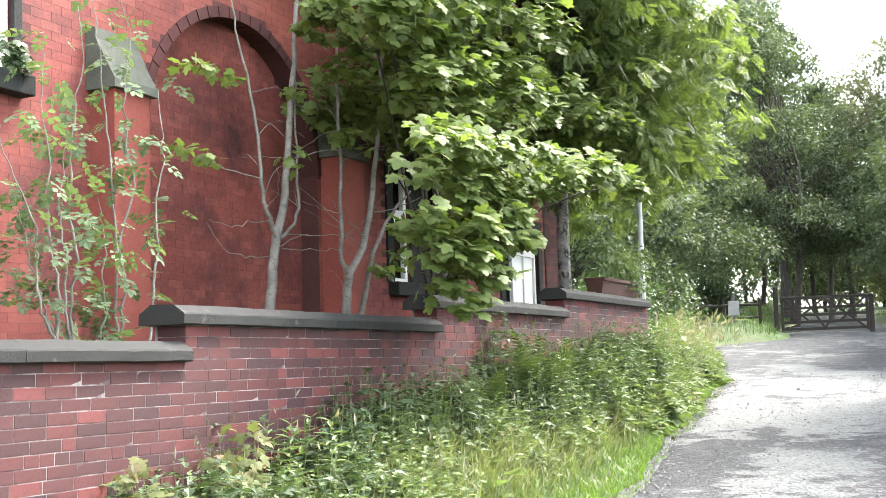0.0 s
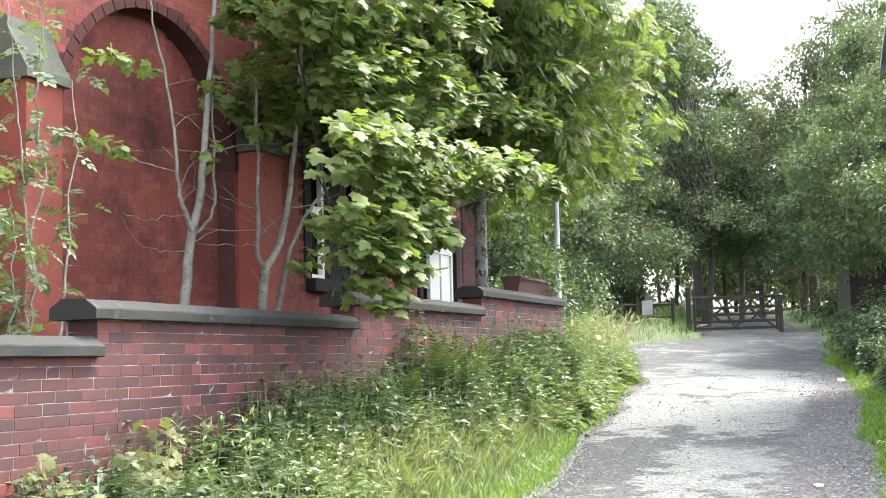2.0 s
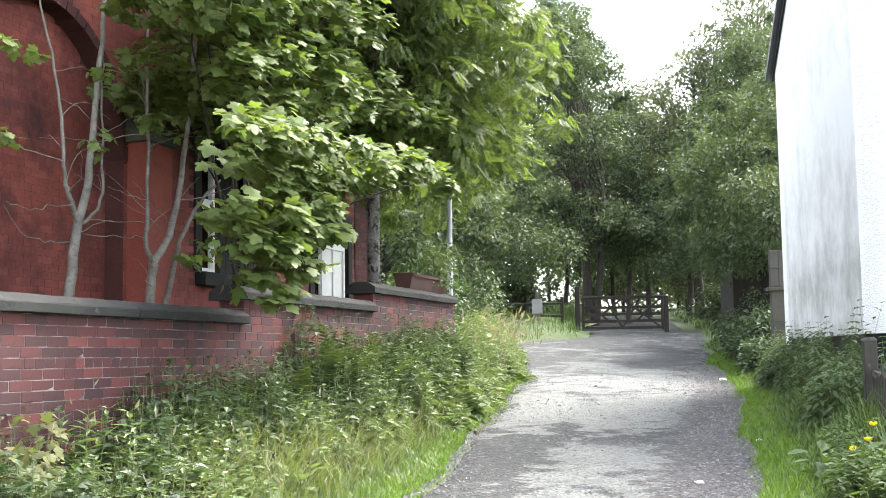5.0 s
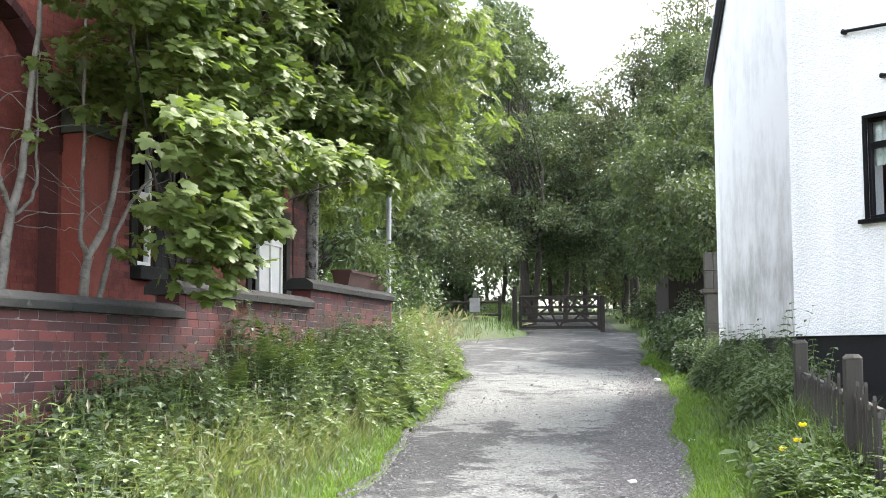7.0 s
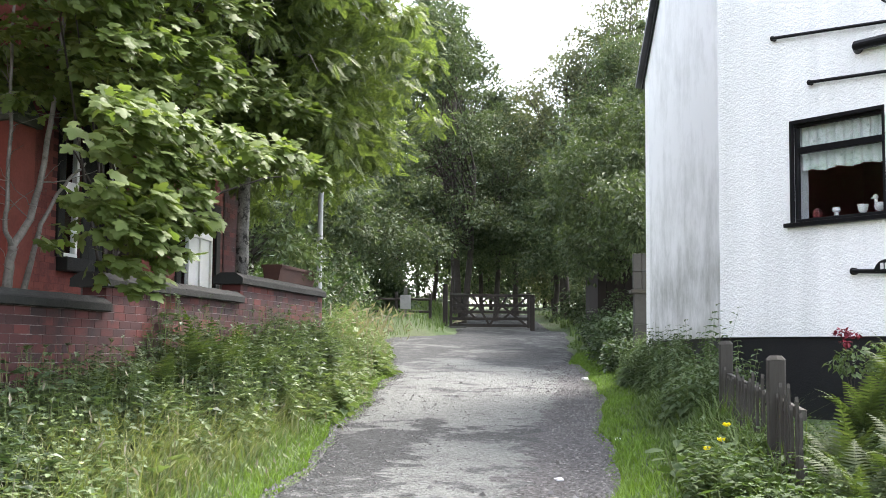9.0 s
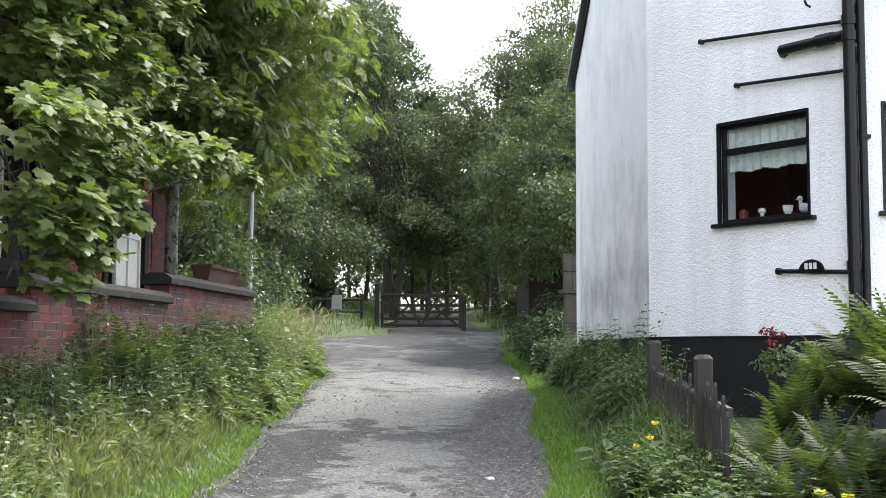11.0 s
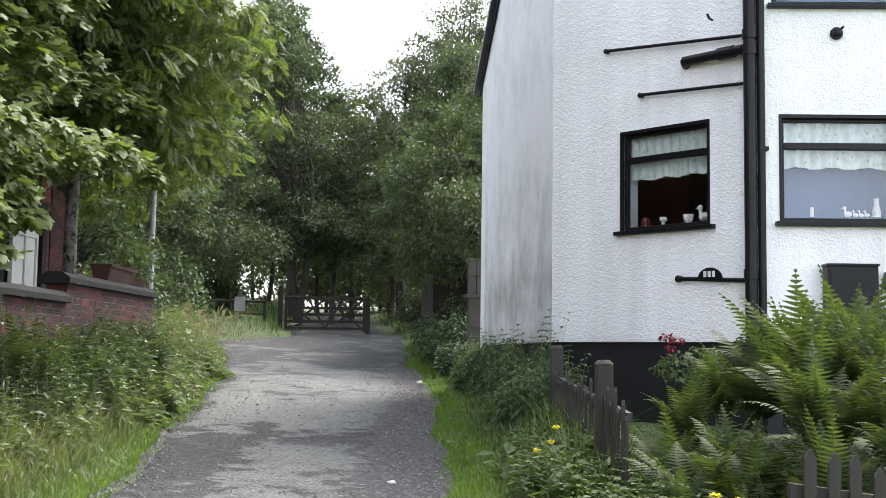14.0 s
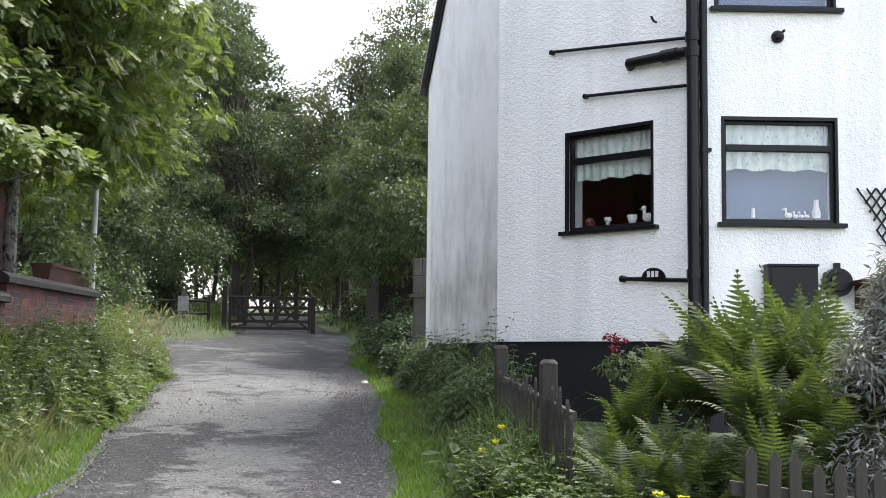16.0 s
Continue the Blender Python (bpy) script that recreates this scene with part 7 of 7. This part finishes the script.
def flowers():
    def bloom(name, label, m, stem_h, petal_mat, n, size, lean):
        t = empty(name, m)
        tagged(t, label, "flower")
        v, f = tubes([bent((0, 0, -0.05), (lean, 0, stem_h), 0.004, 0.003, 0, 0.03, 5)], 5)
        raw("stalk", v, f, M["stem"], t)
        a = np.linspace(0, 2 * np.pi, n, endpoint=False)
        hd = np.stack([np.cos(a) * 0.62, np.sin(a) * 0.62, np.full(n, 0.8)], 1)
        inward = np.stack([-np.cos(a), -np.sin(a), np.full(n, 0.7)], 1)
        v, f = leaves(np.tile([lean, 0, stem_h], (n, 1)), hd, inward, np.full(n, size), (LEAF_WIDE[0] * np.array([1.6, 1, 1]), LEAF_WIDE[1]))
        raw("petals", v, f, petal_mat, t)
        bm = bmesh.new()
        bmesh.ops.create_icosphere(bm, subdivisions=1, radius=size * 0.22, matrix=Matrix.Translation((lean, 0, stem_h + size * 0.15)))
        part("flower_centre", bm, M["seed_head"], t)
    for x, y, h in ((1.74, 9.4, 0.20), (1.86, 9.5, 0.25), (1.87, 9.6, 0.36), (2.12, 6.5, 0.34), (2.24, 6.4, 0.34)):
        bloom("yellow_poppy", "yellow poppy flower on a thin stem", pose(x, y, float(ground_h(x, y)), 0, 0, random.uniform(0, 360)), h, M["yellow_petal"], 6, 0.055, 0.04)
    for i in range(9):
        x, y = -1.9 - 1.2 * random.random(), 7.0 + 6 * random.random()
        bloom("white_clover", "small white wild flower in the verge", pose(x, y, float(ground_h(x, y))), 0.28 + 0.2 * random.random(), M["white_petal"], 7, 0.022, 0.05)
    # red geraniums in a pot by the plinth
    t = empty("red_geranium", pose(3.32, 11.2, 0.89))
    tagged(t, "dark red geranium in a black pot below the cottage", "potted plant")
    bm = bmesh.new()
    cyl(bm, (0, 0, -0.1), (0, 0, 0.12), 0.09, 0.12, 18)
    cyl(bm, (0, 0, 0.10), (0, 0, 0.14), 0.13, 0.13, 18)
    part("pot", bm, M["black_paint"], t)
    v, f = tubes([bent((0, 0, 0.1), (0.5 * q, 0.3 * q, 0.85), 0.004, 0.002, 0, 0.06, 6) for q in (-0.2, -0.1, 0.05, 0.2, 0.45)], 5)
    raw("stalks", v, f, M["bark_dark"], t)
    v, f = clump_leaves([(0.12 + rng.normal(0, .2), rng.normal(0, .14), .60 + rng.random() * .2) for _ in range(14)], [0.12] * 14, 22, 0.07, LEAF_WIDE)
    raw("leaves", v, f, M["weed_leaf"], t)
    v, f = clump_leaves([(-0.06, -.1, 0.92), (0.03, -.05, 0.90), (-0.12, -.08, 0.93), (-0.08, -.1, 0.84)], [0.045] * 4, 26, 0.045, LEAF_WIDE)
    raw("petals", v, f, M["red_petal"], t)


flowers()


def broad_plants():
    """Docks, burdock and bramble with large leaves on both verges, and a few ferns at the wall's foot."""
    def dock(x, y, n, size, mat, label):
        t = empty("dock_plant", pose(x, y, float(ground_h(x, y))))
        tagged(t, label, "weed")
        a = rng.uniform(0, 6.28, n)
        r = rng.uniform(0.02, 0.10, n)
        p = np.stack([np.cos(a) * r, np.sin(a) * r, rng.uniform(0.05, 0.28, n)], 1)
        hd = np.stack([np.cos(a), np.sin(a), rng.uniform(-0.3, 0.7, n)], 1)
        v, f = leaves(p, hd, np.tile([0, 0, 1.0], (n, 1)) + rng.normal(0, .2, (n, 3)), size * rng.uniform(0.7, 1.2, n), LEAF_OVAL)
        raw("leaves", v, f, mat, t)
        v, f = tubes([[((0, 0, -0.05), 0.008), (tuple(q), 0.004)] for q in p], 5)
        raw("stalk", v, f, M["stem"], t)
    for x, y, k in ((1.48, 7.4, 0.15), (1.72, 8.2, 0.15), (1.9, 7.1, 0.16), (2.0, 9.2, 0.18), (1.5, 9.6, 0.17), (1.95, 8.4, 0.16), (1.75, 6.6, 0.17), (1.6, 8.9, 0.13)):
        dock(x, y, 14, k, M["dock_leaf"], "broad-leaved dock in the cottage verge")
    for _ in range(26):
        y = rng.uniform(7.2, 15)
        l = float(lane_edges(y)[0])
        dock(l - rng.uniform(0.5, 1.6), y, 12, rng.uniform(0.12, 0.19), M["weed_leaf"], "leafy green weed on the grass bank")


broad_plants()
for s_, o_, k_ in ((4.4, -0.45, 0.8), (5.1, -0.5, 0.9), (5.7, -0.45, 0.95), (6.3, -0.5, 0.9), (3.7, -0.4, 0.65)):
    q_ = W(s_, o_)
    fern(q_[0], q_[1], k_, 14, 0.22)


def young_maple_shoots():
    """Low young sycamore shoots with coppery leaves at the foot of the wall."""
    for s, off, h in ((0.02, -0.35, 0.50), (0.22, -0.3, 0.58), (0.12, -0.5, 0.42), (0.95, -0.35, 0.66), (0.8, -0.5, 0.5)):
        p = W(s, off)
        z = float(ground_h(p[0], p[1]))
        t = empty("sycamore_shoot", pose(p[0], p[1], z))
        tagged(t, "young sycamore shoot with yellow-green and coppery leaves", "shrub")
        paths, at = [], []
        for k in range(4):
            q = (rng.normal(0, .11), rng.normal(0, .11), h * rng.uniform(.7, 1.05))
            paths.append(bent((0, 0, -0.05), q, 0.006, 0.003, 0, 0.04, 5))
            at += [q, tuple(0.75 * np.array(q)), tuple(0.55 * np.array(q))]
        v, f = tubes(paths, 5)
        raw("stem", v, f, M["stem"], t)
        v, f = clump_leaves(at, [0.10] * len(at), 6, 0.08, LEAF_LOBED, 0.5, 0.6, 0.3, (0.4, -0.5, 0))
        raw("leaves", v, f, M["young_leaf"], t)


young_maple_shoots()


def sill_ivy():
    """A dark ivy tuft rooted in the stone sill of the upper window."""
    p = W(1.36, FRONT - 0.12, 4.22)
    t = empty("ivy_tuft", pose(*p))
    tagged(t, "dark ivy tuft growing over the stone window sill", "climber")
    at = [(rng.normal(0, .06), rng.normal(0, .10), rng.uniform(-0.22, 0.06)) for _ in range(14)]
    v, f = tubes([bent((0, 0, -0.05), q, 0.006, 0.003, 0, 0.05, 5) for q in at], 5)
    raw("stem", v, f, M["twig"], t)
    v, f = clump_leaves(at, [0.09] * 14, 12, 0.06, LEAF_LOBED, 0.6, 0.8, 0.4, (0.5, -0.4, 0))
    raw("leaves", v, f, M["bramble_leaf"], t)


sill_ivy()


def litter():
    for x, y, s in ((1.58, 19.0, 0.06), (1.38, 12.6, 0.045), (0.62, 10.0, 0.035)):
        bm = bmesh.new()
        bmesh.ops.create_icosphere(bm, subdivisions=2, radius=s)
        for v in bm.verts:
            v.co += Vector((random.uniform(-.4, .4), random.uniform(-.4, .4), random.uniform(-.3, .3))) * s
            v.co.z *= 0.4
        ob = part("litter", bm, M["litter"])
        ob.matrix_world = pose(x, y, float(slope(x, y)) + s * 0.3 + (0.1 if x > 1.4 else 0))
        tagged(ob, "crumpled scrap of pale plastic litter", "litter")


litter()

# ---------------- brickwork, piece by piece ----------------


def clear(u, z):
    return u < 12.6 and not in_niche(u, z, 0.0 if z < NICHE[2] - 0.06 else 0.10) and not (WIN1[0] - 0.1 < u < WIN1B[1] + 0.1 and 2.5 < z < 4.7) and not any(h[0] - 0.17 < u < h[1] + 0.17 and h[2] - 0.17 < z < h[3] + 0.24 for h in (WIN0, WIN1, WIN1B, WIN2))


brick_skin(RED, "brick_facing", -6.9, 13.05, 1.3, 7.4, FRONT - 0.002, clear, M["red_brick"], (NICHE[0], NICHE[1]))
brick_skin(RED, "end_brick", 12.63, 13.39, 1.3, 7.38, FRONT - 0.022, lambda u, z: True, M["brick_far"])
brick_skin(RED, "recess_brick", NICHE[0], NICHE[1], 1.3, 5.3, FRONT + 0.218, lambda u, z: in_niche(u, z, 0.02), M["red_brick"])
wall_bricks(WALL)
